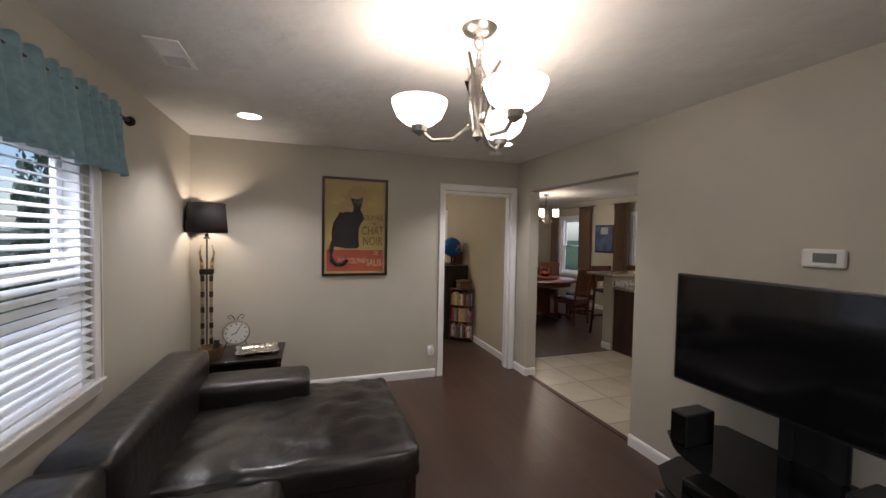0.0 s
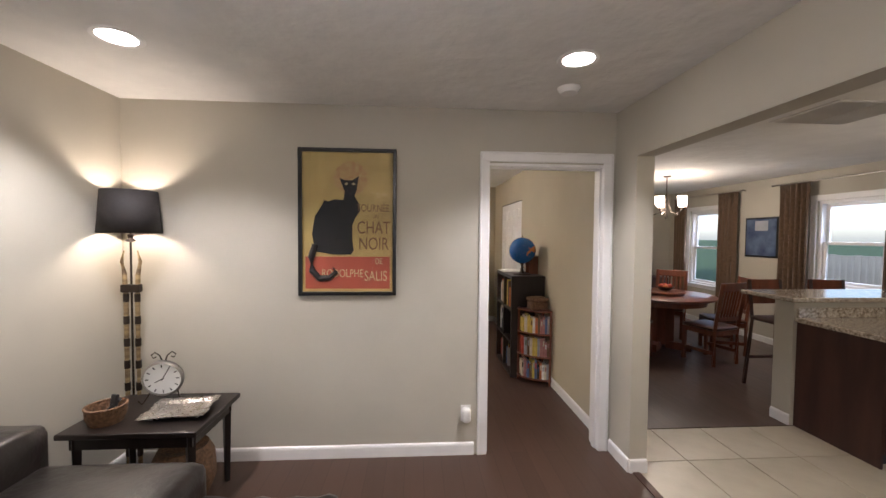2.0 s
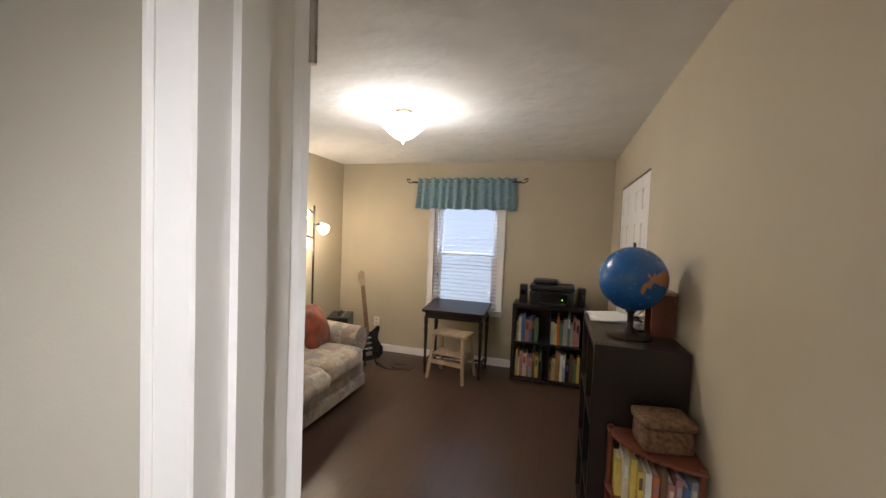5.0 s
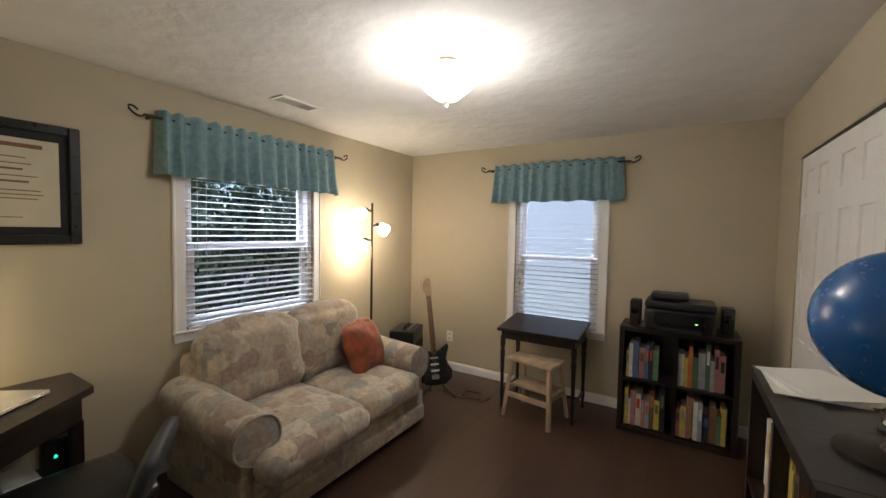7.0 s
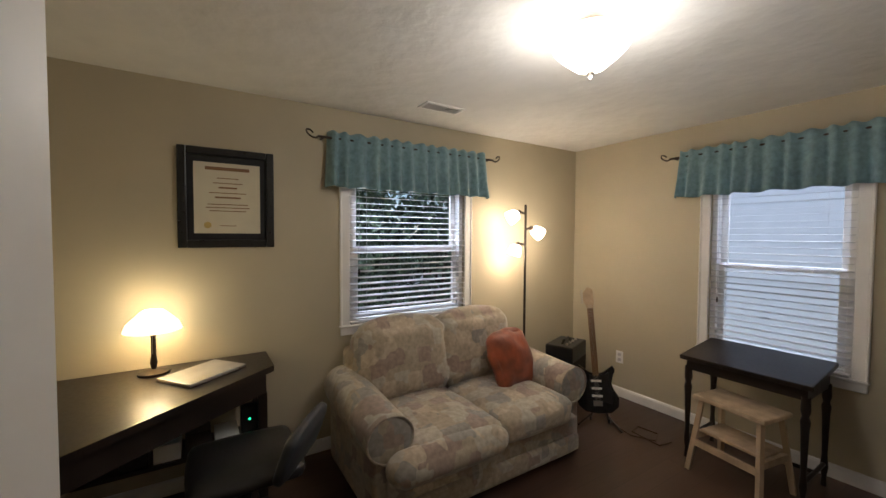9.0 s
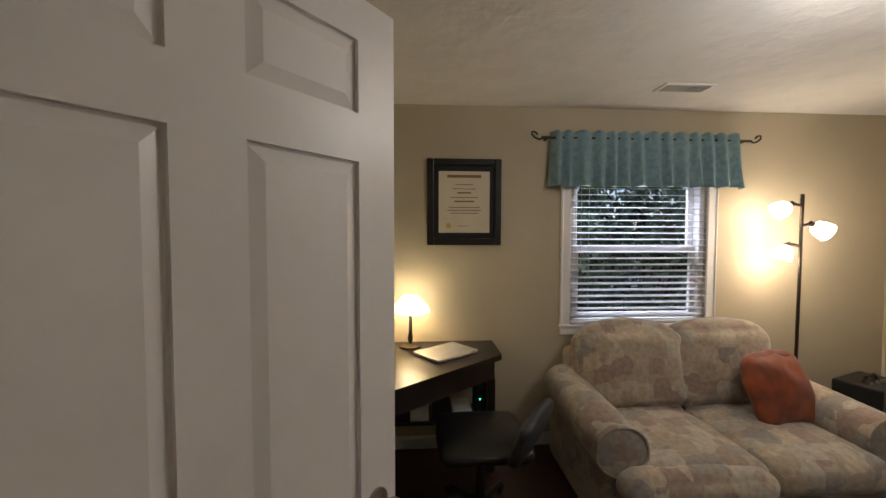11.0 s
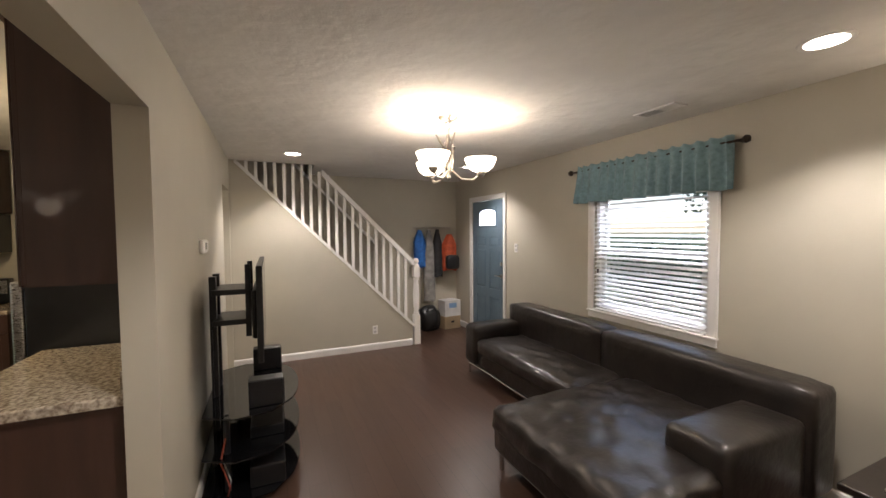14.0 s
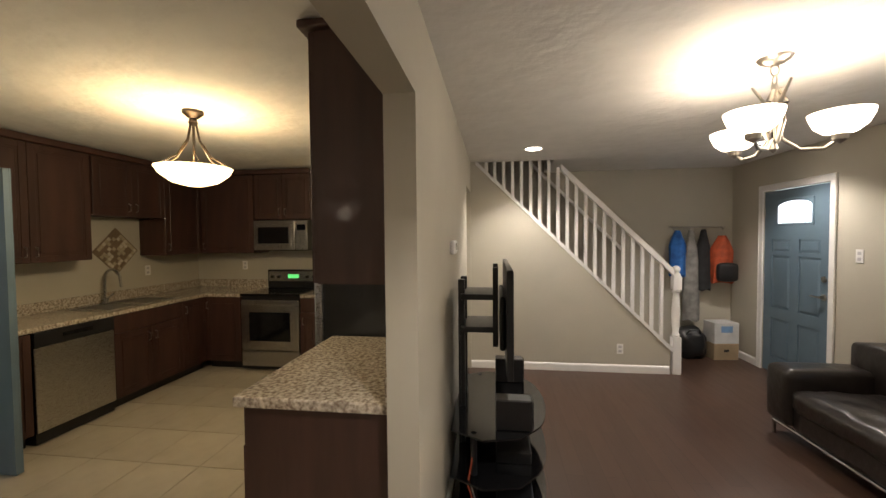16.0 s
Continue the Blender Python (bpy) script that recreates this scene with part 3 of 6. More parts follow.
front_door = thing("door_2", pose(-0.03, -5.343, 0.01, 0, 0, 90), "slate-blue panelled front door with a small arched light", "door", kind="structure")
bm = six_panel(bmesh.new(), 0.90, 2.03, 0.044, ((0.18, 0.62), (0.74, 1.32), (1.36, 1.50)), 0.12)
part("leaf", bm, DOORBLUE, front_door)
part("light_frame", rbox(0.2, 0.7, -0.03, 0.03, 1.64, 1.93, 0.01), DOORBLUE, front_door)
# the glass emits on its own, standing in for light from outdoors
LEADED = mat("leaded_glass_painted_glow", (0.85, 0.92, 1.0), 0.2, emit=1.6, var=0.2, scale=14)
bm = slab([(0.225, 1.67), (0.675, 1.67), (0.675, 1.84)] + [(0.45 + 0.225 * math.cos(radians(a)), 1.84 + 0.06 * math.sin(radians(a))) for a in range(10, 180, 10)] + [(0.225, 1.84)], -0.034, 0.034)
gl = part("glass_light", bm, LEADED, front_door, "arched leaded glass")
gl.matrix_basis = Matrix(((1, 0, 0, 0), (0, 0, -1, 0), (0, 1, 0, 0), (0, 0, 0, 1)))
bm = bmesh.new()
for x in (0.3, 0.45, 0.6):
    box(bm, x - 0.003, x + 0.003, -0.038, 0.038, 1.67, 1.88)
box(bm, 0.225, 0.675, -0.038, 0.038, 1.74, 1.745)
part("lead_bars", bm, NICKEL, front_door)
lever(front_door, 0.83, 0.95, 0.044, -1)
part("deadbolt", lathe([(0, 0), (0.028, 0), (0.028, 0.012), (0.02, 0.016), (0, 0.018)], 18), NICKEL, front_door, smooth=True).matrix_basis = pose(0.83, -0.022, 1.12, 90, 0, 0)
for z in (0.25, 1.0, 1.75):
    part("hinge", rrod((0.002, -0.026, z), (0.002, -0.026, z + 0.1), 0.008), NICKEL, front_door)

back_door = thing("door_3", pose(7.13, -2.55, 0.01, 0, 0, 181), "slate-blue back door standing open into the kitchen", "door", kind="structure")
part("leaf", six_panel(bmesh.new(), 0.90, 2.03, 0.044, ((0.18, 0.62), (0.80, 1.30), (1.45, 1.9)), 0.12), DOORBLUE, back_door)
lever(back_door, 0.83, 0.95, 0.044, 1)
part("deadbolt", lathe([(0, 0), (0.028, 0), (0.028, 0.012), (0.02, 0.016), (0, 0.018)], 18), NICKEL, back_door, smooth=True).matrix_basis = pose(0.83, 0.022, 1.12, -90, 0, 0)

closet = thing("closet_door", pose(RX + 0.02, 2.515, 0.01, 0, 0, 90), "white six-panel bifold closet doors, closed", "door", kind="structure")
for k in range(2):
    part("leaf", six_panel(bmesh.new(), 0.60, 2.03, 0.03, sx=0.085), WHITE, closet).matrix_basis = pose(0.603 * k, 0, 0)
part("track", rbox(0, 1.21, -0.02, 0.02, 2.03, 2.045), BRONZE, closet)
struct("wall_closet_back", rbox(RX + 0.061, RX + 0.064, 2.4, 3.82, 0, 2.1), OFFICE, "closet back")

# ---------- living room: sectional sofa ----------
sofa = thing("sectional_sofa", pose(0, 0, 0), "black-brown leather sectional sofa with a chaise under the window", "sofa")
part("back_section", cushion(0.10, 0.37, -2.38, -0.93, 0.12, 0.74, 0.01, 0.05), LEATHER, sofa)
part("back_section", cushion(0.10, 0.36, -3.80, -2.39, 0.12, 0.74, 0.01, 0.05), LEATHER, sofa)
part("arm", cushion(0.33, 1.04, -1.29, -0.96, 0.12, 0.57, 0.012, 0.045), LEATHER, sofa)
part("arm", cushion(0.30, 0.93, -3.82, -3.57, 0.12, 0.55, 0.012, 0.045), LEATHER, sofa)
part("chaise_base", cushion(0.30, 1.60, -2.10, -1.02, 0.12, 0.30, 0.0, 0.03), LEATHER, sofa)
part("chaise_cushion", cushion(0.33, 1.62, -2.12, -1.0, 0.26, 0.43, 0.025, 0.05, 26, 0.022), LEATHER, sofa, "creased leather chaise cushion")
part("seat_base", cushion(0.30, 0.91, -3.56, -2.11, 0.12, 0.30, 0.0, 0.03), LEATHER, sofa)
part("seat_cushion", cushion(0.33, 0.93, -3.57, -2.13, 0.26, 0.42, 0.025, 0.05, 22, 0.016), LEATHER, sofa)
for a, b in (((0.9, -3.75), (0.9, -2.2)), ((1.56, -2.05), (1.56, -1.05)), ((0.95, -2.06), (1.56, -2.06)), ((0.35, -1.0), (1.0, -1.0))):
    part("base_rail", rrod((*a, 0.11), (*b, 0.11), 0.014), CHROME, sofa)
for x, y in ((0.9, -3.75), (0.9, -2.25), (1.56, -2.05), (1.56, -1.05), (0.2, -3.75), (0.2, -1.0), (1.0, -1.0)):
    part("leg", rrod((x, y, 0), (x, y, 0.125), 0.014), CHROME, sofa)

# side table
tbl = thing("side_table", pose(0.49, -0.40, 0), "dark espresso wooden side table beside the sofa", "side table")
part("top", rbox(-0.36, 0.33, -0.27, 0.24, 0.51, 0.54, 0.006), ESPRESSO, tbl)
part("apron", rbox(-0.32, 0.29, -0.23, 0.20, 0.44, 0.51), ESPRESSO, tbl)
for x in (-0.30, 0.27):
    for y in (-0.21, 0.18):
        part("leg", rod(bmesh.new(), (x, y, 0), (x, y, 0.5), 0.017, 0.028, 4), ESPRESSO, tbl)

# floor lamp
fl = thing("floor_lamp", pose(0.17, -0.17, 0), "banded bamboo-style floor lamp with a black drum shade, lit", "floor lamp")
part("base", lathe([(0, 0), (0.14, 0), (0.14, 0.015), (0.05, 0.03), (0, 0.032)]), BRONZE, fl, smooth=True)
BAMBOO = mat("banded_bamboo", (0.45, 0.33, 0.16), 0.5, c2=(0.1, 0.06, 0.03), scale=4, stretch=(0.2, 0.2, 5))
for s in (-1, 1):
    part("cane", tube([(s * 0.034, 0, 0.03), (s * 0.034, 0, 1.15), (s * 0.04, 0, 1.3), (s * 0.055, 0, 1.38), (s * 0.04, 0, 1.45)], [0.014, 0.014, 0.013, 0.01, 0.004], 10), BAMBOO, fl)
    for z in [0.15 + 0.14 * i for i in range(8)]:
        part("band", rrod((s * 0.034, 0, z), (s * 0.034, 0, z + 0.05), 0.016), BRONZE, fl)
part("stem", rrod((0, 0, 0.03), (0, 0, 1.56), 0.006), BRONZE, fl)
part("collar", rbox(-0.055, 0.055, -0.02, 0.02, 1.19, 1.24, 0.006), BRONZE, fl)
part("finial", lathe([(0, 0), (0.03, 0.01), (0.012, 0.03), (0.018, 0.05), (0, 0.06)], 16, at=(0, 0, 1.50)), BRONZE, fl, smooth=True)
SHADE = mat("black_lampshade_cloth", (0.02, 0.016, 0.015), 0.8, var=0.15)
ob = part("shade", lathe([(0.165, 1.56), (0.145, 1.82)], 40), SHADE, fl, "black drum shade", True)
ob.modifiers.new("thick", "SOLIDIFY").thickness = 0.004
part("bulb_glow", lathe([(0, -0.05), (0.03, -0.02), (0.03, 0.02), (0, 0.05)], 12, at=(0, 0, 1.66)), GLOWGLASS, fl, smooth=True).visible_shadow = False

# poster
poster = thing("framed_poster", pose(1.475, 0, 1.645), "framed vintage poster of a black cat on yellow and red", "poster")
YEL = mat("ochre_paper", (0.50, 0.36, 0.12), 0.5, var=0.12, scale=7)
RED = mat("brick_red_ink", (0.38, 0.075, 0.04), 0.5, var=0.12, scale=7)
INK = mat("black_ink", (0.012, 0.01, 0.01), 0.5, var=0.1)
CREAMINK = mat("cream_ink", (0.55, 0.42, 0.22), 0.5)
OCHREINK = mat("brown_ochre_ink", (0.2, 0.1, 0.04), 0.5)
FRAMEBLK = mat("black_frame", (0.01, 0.01, 0.01), 0.3)
bm = bmesh.new()
for a, b, c, d in ((-0.33, -0.305, -0.5, 0.5), (0.305, 0.33, -0.5, 0.5), (-0.305, 0.305, -0.5, -0.475), (-0.305, 0.305, 0.475, 0.5)):
    box(bm, a, b, -0.03, 0, c, d, 0.003, 1)
part("frame", bm, FRAMEBLK, poster)
part("print", rbox(-0.305, 0.305, -0.010, -0.002, -0.475, 0.475), YEL, poster)
part("red_band", rbox(-0.285, 0.285, -0.0115, -0.0095, -0.455, -0.235), RED, poster)
XZ = Matrix(((1, 0, 0, 0), (0, 0, -1, 0), (0, 1, 0, 0), (0, 0, 0, 1)))


def flat(outline, depth, material, parent, name):
    ob = part(name, slab(outline, 0.0, 0.0012), material, parent)
    ob.matrix_basis = Matrix.Translation((0, -depth, 0)) @ XZ
    return ob


ring = [(0.02 + 0.115 * math.cos(i * math.pi / 16), 0.30 + 0.115 * math.sin(i * math.pi / 16)) for i in range(32)]
HALO = mat("faded_red_halo", (0.42, 0.22, 0.09), 0.5, c2=(0.5, 0.36, 0.14), scale=40)
flat(ring, 0.0115, HALO, poster, "halo")
cat_body = [(-0.22, -0.20), (-0.24, -0.08), (-0.22, 0.04), (-0.17, 0.12), (-0.16, 0.15), (-0.13, 0.14), (-0.09, 0.155), (-0.03, 0.15), (-0.02, 0.21), (-0.035, 0.245), (-0.055, 0.30), (-0.02, 0.285), (0.03, 0.285), (0.075, 0.315), (0.065, 0.26),
            (0.06, 0.22), (0.045, 0.18), (0.075, 0.13), (0.085, 0.08), (0.05, 0.03), (0.03, -0.02), (0.03, -0.12), (0.04, -0.19), (0.02, -0.22), (-0.10, -0.22)]
flat(cat_body, 0.013, INK, poster, "black_silhouette")
part("tail", tube([(-0.22, -0.0145, -0.15), (-0.245, -0.0145, -0.24), (-0.24, -0.0145, -0.33), (-0.19, -0.0145, -0.385), (-0.12, -0.0145, -0.38), (-0.08, -0.0145, -0.34), (-0.10, -0.0145, -0.31)], [0.02, 0.024, 0.024, 0.022, 0.02, 0.016, 0.008]), INK, poster).scale = (1, 1, 1)
for x in (-0.01, 0.038):
    flat([(x - 0.014, 0.262), (x, 0.252), (x + 0.014, 0.258), (x + 0.004, 0.27)], 0.0145, CREAMINK, poster, "eye_mark")
for body, size, x, z, ink in (("TOURNÉE", 0.062, 0.17, 0.075, OCHREINK), ("DU", 0.03, 0.19, 0.03, OCHREINK), ("CHAT", 0.105, 0.175, -0.075, OCHREINK), ("NOIR", 0.105, 0.175, -0.185, OCHREINK), ("DE", 0.05, 0.21, -0.285, CREAMINK), ("RODOLPHE", 0.068, -0.035, -0.375, CREAMINK), ("SALIS", 0.085, 0.19, -0.40, CREAMINK)):
    t = text(body, size, ink, poster, pose(x, -0.0145, z, 90, 0, 0) @ Matrix.Diagonal((0.8, 1.15, 1, 1)))
pg = part("glazing", rbox(-0.303, 0.303, -0.020, -0.018, -0.473, 0.473), GLASS, poster)
pg.visible_shadow = False

# chandelier
ch = thing("chandelier", pose(1.70, -2.57, H), "brushed nickel three-arm chandelier with lit bowl shades", "chandelier")
part("canopy", lathe([(0, -0.035), (0.03, -0.035), (0.065, -0.015), (0.075, 0), (0, 0)]), NICKEL, ch, smooth=True)
part("chain_loop", tube([(0.02 * math.cos(a), 0, -0.06 + 0.028 * math.sin(a)) for a in [i * math.pi / 8 for i in range(17)]], 0.004), NICKEL, ch)
part("chain_loop", tube([(0, 0.016 * math.cos(a), -0.11 + 0.026 * math.sin(a)) for a in [i * math.pi / 8 for i in range(17)]], 0.004), NICKEL, ch)
part("stem", lathe([(0, -0.47), (0.022, -0.45), (0.008, -0.40), (0.011, -0.2), (0.014, -0.13), (0, -0.125)], 16), NICKEL, ch, smooth=True)
for a in (40, 160, 280):
    R = pose(0, 0, 0, 0, 0, a)
    arm = part("arm", tube([(0.015, 0.0, -0.16), (0.05, 0, -0.22), (0.03, 0, -0.30), (0.03, 0, -0.40), (0.10, 0, -0.46), (0.19, 0, -0.465), (0.245, 0, -0.42)], [0.007, 0.009, 0.010, 0.010, 0.010, 0.009, 0.008]), NICKEL, ch, smooth=True)
    arm.matrix_basis = R
    horn = part("horn", tube([(0.02, 0, -0.42), (0.05, 0.0, -0.32), (0.035, 0, -0.22), (0.09, 0, -0.13)], [0.01, 0.012, 0.010, 0.006]), NICKEL, ch, smooth=True)
    horn.matrix_basis = pose(0, 0, 0, 0, 0, a + 60)
    cup = part("cup", lathe([(0, -0.45), (0.03, -0.43), (0.035, -0.405), (0, -0.40)], 16, at=(0.245, 0, 0)), NICKEL, ch, smooth=True)
    cup.matrix_basis = R
    sh = part("bowl_shade", lathe([(0.02, -0.405), (0.06, -0.396), (0.095, -0.367), (0.116, -0.318), (0.118, -0.303), (0.110, -0.305), (0.085, -0.362), (0.04, -0.388), (0.01, -0.39)], 28, at=(0.245, 0, 0)), GLOWGLASS, ch, "glowing frosted glass bowl", True)
    sh.matrix_basis = R
    sh.visible_shadow = False


def can_light(x, y):
    th = thing("recessed_light", pose(x, y, H), "white round recessed ceiling light, lit", "ceiling light", "recessed lights")
    part("trim_ring", lathe([(0.105, 0.0), (0.1, -0.006), (0.078, -0.004), (0.078, 0.0)], 32), WHITE, th, smooth=True)
    part("lens", lathe([(0, -0.003), (0.078, -0.003)], 28), CANGLOW, th)
    return th


for x, y in ((0.60, -0.84), (2.74, -0.80), (2.69, -4.42), (0.51, -4.49)):
    can_light(x, y)
sm = thing("smoke_detector", pose(2.84, -0.43, H), "white round smoke detector on the ceiling", "smoke detector")
part("housing", lathe([(0, -0.035), (0.05, -0.033), (0.065, -0.01), (0.068, 0), (0, 0)], 28), WHITE, sm, smooth=True)


def ceiling_vent(x, y, rz, w=0.32, d=0.14):
    th = thing("ceiling_vent", pose(x, y, H, 0, 0, rz), "white slotted ceiling air vent", "vent")
    bm = bmesh.new()
    for a, b, c, e in ((-w / 2, w / 2, -d / 2, -d / 2 + 0.02), (-w / 2, w / 2, d / 2 - 0.02, d / 2), (-w / 2, -w / 2 + 0.02, -d / 2 + 0.02, d / 2 - 0.02), (w / 2 - 0.02, w / 2, -d / 2 + 0.02, d / 2 - 0.02)):
        box(bm, a, b, c, e, -0.008, 0)
    part("frame", bm, WHITE, th)
    # black sheet put in for the shade of the duct behind the slats
    part("duct_shade_sheet", rbox(-w / 2 + 0.02, w / 2 - 0.02, -d / 2 + 0.02, d / 2 - 0.02, -0.002, -0.001), BLACK, th)
    n = int((w - 0.04) / 0.014)
    for i in range(n):
        s = part("slat", rbox(-0.001, 0.001, -d / 2 + 0.02, d / 2 - 0.02, -0.006, 0.006), WHITE, th)
        s.matrix_basis = pose(-w / 2 + 0.027 + i * 0.014, 0, -0.006, 0, 40 if i > n / 2 else -40, 0)


ceiling_vent(0.39, -1.83, 90)
ceiling_vent(0.43, 2.34, 90)

# thermostat, outlets, switch
ther = thing("thermostat", pose(RX, -2.93, 1.5), "white wall thermostat with a grey display", "thermostat")
part("case", rbox(-0.03, 0, -0.085, 0.085, -0.045, 0.045, 0.012), WHITE, ther)
part("display", rbox(-0.032, -0.029, -0.055, 0.035, -0.02, 0.025), mat("grey_lcd", (0.16, 0.18, 0.16), 0.2), ther)
for z in (-0.02, 0.0, 0.02):
    part("button", rbox(-0.033, -0.029, -0.072, -0.06, z - 0.006, z + 0.006), WHITE, ther)


def outlet(m, label="white wall outlet plate", plug=False):
    th = thing("wall_outlet", m, label, "outlet")
    part("plate", rbox(-0.036, 0.036, -0.006, 0, -0.058, 0.058, 0.003), WHITE, th)
    for z in (-0.025, 0.025):
        part("socket", rbox(-0.017, 0.017, -0.008, -0.005, z - 0.014, z + 0.014, 0.002), SLATDARK, th)
    if plug:
        part("plug_in_freshener", cushion(-0.03, 0.03, -0.075, -0.006, -0.045, 0.05, 0.004, 0.02, 4), WHITE, th)


outlet(pose(2.30, 0, 0.30), "white outlet with a plug-in air freshener", True)
outlet(pose(0.553, OY, 0.38))
outlet(pose(1.67, -5.03, 0.27, 0, 0, 180))
outlet(pose(0, -4.15, 1.37, 0, 0, 90), "white wall switch plate by the front door")

# ---------- television and stand ----------
tv = thing("television", pose(3.02, -2.98, 1.095, 0, 0, 90), "black flat-screen television on a mount", "television")
part("panel", rbox(-0.52, 0.52, -0.0, 0.035, -0.295, 0.295, 0.006), BLACK, tv)
part("screen", rbox(-0.508, 0.508, 0.033, 0.0365, -0.28, 0.283), BLACKGLASS, tv)
part("back_bulge", rbox(-0.3, 0.3, -0.035, 0.0, -0.2, 0.12, 0.015), BLACK, tv)
st = thing("tv_stand", pose(3.05, -2.95, 0), "black glass three-shelf television stand with a mounting spine", "tv stand")
for z, d, w in ((0.50, 0.36, 1.05), (0.27, 0.40, 1.15), (0.04, 0.44, 1.2)):
    out = [(0.28, -w / 2 + 0.1), (0.28, w / 2 - 0.1), (0.1, w / 2), (-0.1, w / 2 - 0.04)] + [(-0.16 - 0.12 * math.cos(radians(a)), -(w / 2 - 0.14) * math.sin(radians(a)) * -1) for a in range(70, -71, -14)] + [(-0.1, -w / 2 + 0.04), (0.1, -w / 2)]
    part("glass_shelf", slab(out, z - 0.01, z), BLACKGLASS, st)
for y in (-0.1, 0.1):
    part("spine_rail", rbox(0.22, 0.26, y - 0.025, y + 0.025, 0, 1.30), BLACK, st)
part("spine_panel", rbox(0.245, 0.255, -0.14, 0.14, 0.03, 0.95), BLACK, st)
for z in (0.98, 1.18):
    part("mount_bracket", rbox(0.02, 0.24, -0.17, 0.17, z, z + 0.035, 0.004), BLACK, st)
for y in (-0.17, 0.17):
    part("mount_arm", rbox(0.012, 0.045, y - 0.015, y + 0.015, 0.90, 1.38), BLACK, st)
for y in (-0.45, 0.45):
    part("post", rrod((0.15, y, 0), (0.15, y, 0.5), 0.018), BLACK, st)
for z, y, w, h, nm in ((0.50, 0.36, 0.10, 0.17, "loudspeaker"), (0.50, -0.36, 0.10, 0.17, "loudspeaker"), (0.27, 0.12, 0.42, 0.07, "set_top_box"), (0.04, -0.15, 0.40, 0.09, "media_player"), (0.04, 0.38, 0.22, 0.13, "game_console")):
    th = thing(nm, pose(2.98, -2.95 + y, z), "black plastic " + nm.replace("_", " ") + " on the television stand", nm.replace("_", " "))
    part("case", rbox(-0.1, 0.1, -w / 2, w / 2, 0.0, h, 0.008), BLACK, th)
    part("front", rbox(-0.106, -0.1, -w / 2 + 0.01, w / 2 - 0.01, 0.01, h - 0.01), BLACKGLASS, th)
for i, (c, y) in enumerate((((0.3, 0.05, 0.02), -2.5), ((0.5, 0.5, 0.5), -2.56), ((0.02, 0.02, 0.02), -2.62))):
    th = thing("cable", pose(3.2, y, 0), "loose cable hanging behind the television stand", "cable")
    part("wire", tube([(0, 0, 0.4 - 0.1 * i), (0.03, 0.06, 0.25), (-0.02, 0.1, 0.12), (0.0, 0.05, 0.03), (-0.08, 0.03, 0.006), (-0.15, 0.08, 0.006)], 0.005), mat("cable_sheath", c, 0.5), th)

# ---------- stairs ----------
stairs = thing("staircase", pose(0, 0, 0), "staircase with white railing and carpeted steps", "staircase", kind="structure")
SL = 0.985
CARPET = mat("tan_carpet", (0.3, 0.24, 0.17), 0.95, bump=0.5, bscale=200)
for i in range(12):
    part("step", rbox(1.12 + i * 0.19, 1.12 + (i + 1) * 0.19 + 0.02, -5.94, -5.105, 0.187 * i, 0.187 * (i + 1), 0.01), CARPET, stairs)


def sloped(x0, x1, zoff, h, y0, y1):
    bm = bmesh.new()
    a = [bm.verts.new((x, y, 0.27 + SL * (x - 1.1) + zoff + z)) for y in (y0, y1) for x, z in ((x0, 0), (x1, 0), (x1, h), (x0, h))]
    for f in ((0, 1, 2, 3), (7, 6, 5, 4), (0, 4, 5, 1), (1, 5, 6, 2), (2, 6, 7, 3), (3, 7, 4, 0)):
        bm.faces.new([a[k] for k in f])
    return bm


part("stringer_cap", sloped(1.10, 3.30, -0.03, 0.05, -5.105, -5.015), WHITE, stairs)
part("handrail", sloped(1.10, 2.32, 0.84, 0.075, -5.09, -5.03), WHITE, stairs)
x = 1.22
while x < 3.22:
    zb = 0.27 + SL * (x - 1.1)
    zt = min(zb + 0.85, H)
    if zt - zb > 0.03:
        bm = rbox(x - 0.017, x + 0.017, -5.077, -5.043, zb - 0.01, zt)
        part("baluster", bm, WHITE, stairs)
    x += 0.103
bm = rbox(1.02, 1.11, -5.105, -5.015, 0, 0.42, 0.004)
box(bm, 1.02, 1.11, -5.105, -5.015, 0.95, 1.10, 0.004)
part("newel_post", bm, WHITE, stairs)
part("newel_turning", lathe([(0.03, 0.42), (0.042, 0.44), (0.03, 0.47), (0.04, 0.55), (0.045, 0.7), (0.036, 0.85), (0.03, 0.9), (0.043, 0.93), (0.03, 0.95)], 20, at=(1.065, -5.06, 0)), WHITE, stairs, smooth=True)
part("newel_cap", lathe([(0, 1.22), (0.025, 1.215), (0.042, 1.19), (0.042, 1.17), (0.028, 1.145), (0.045, 1.12), (0.045, 1.10), (0, 1.10)], 20, at=(1.065, -5.06, 0)), WHITE, stairs, smooth=True)
part("wall_handrail", sloped(1.4, 2.6, 0.8, 0.05, -5.93, -5.88), WHITE, stairs)

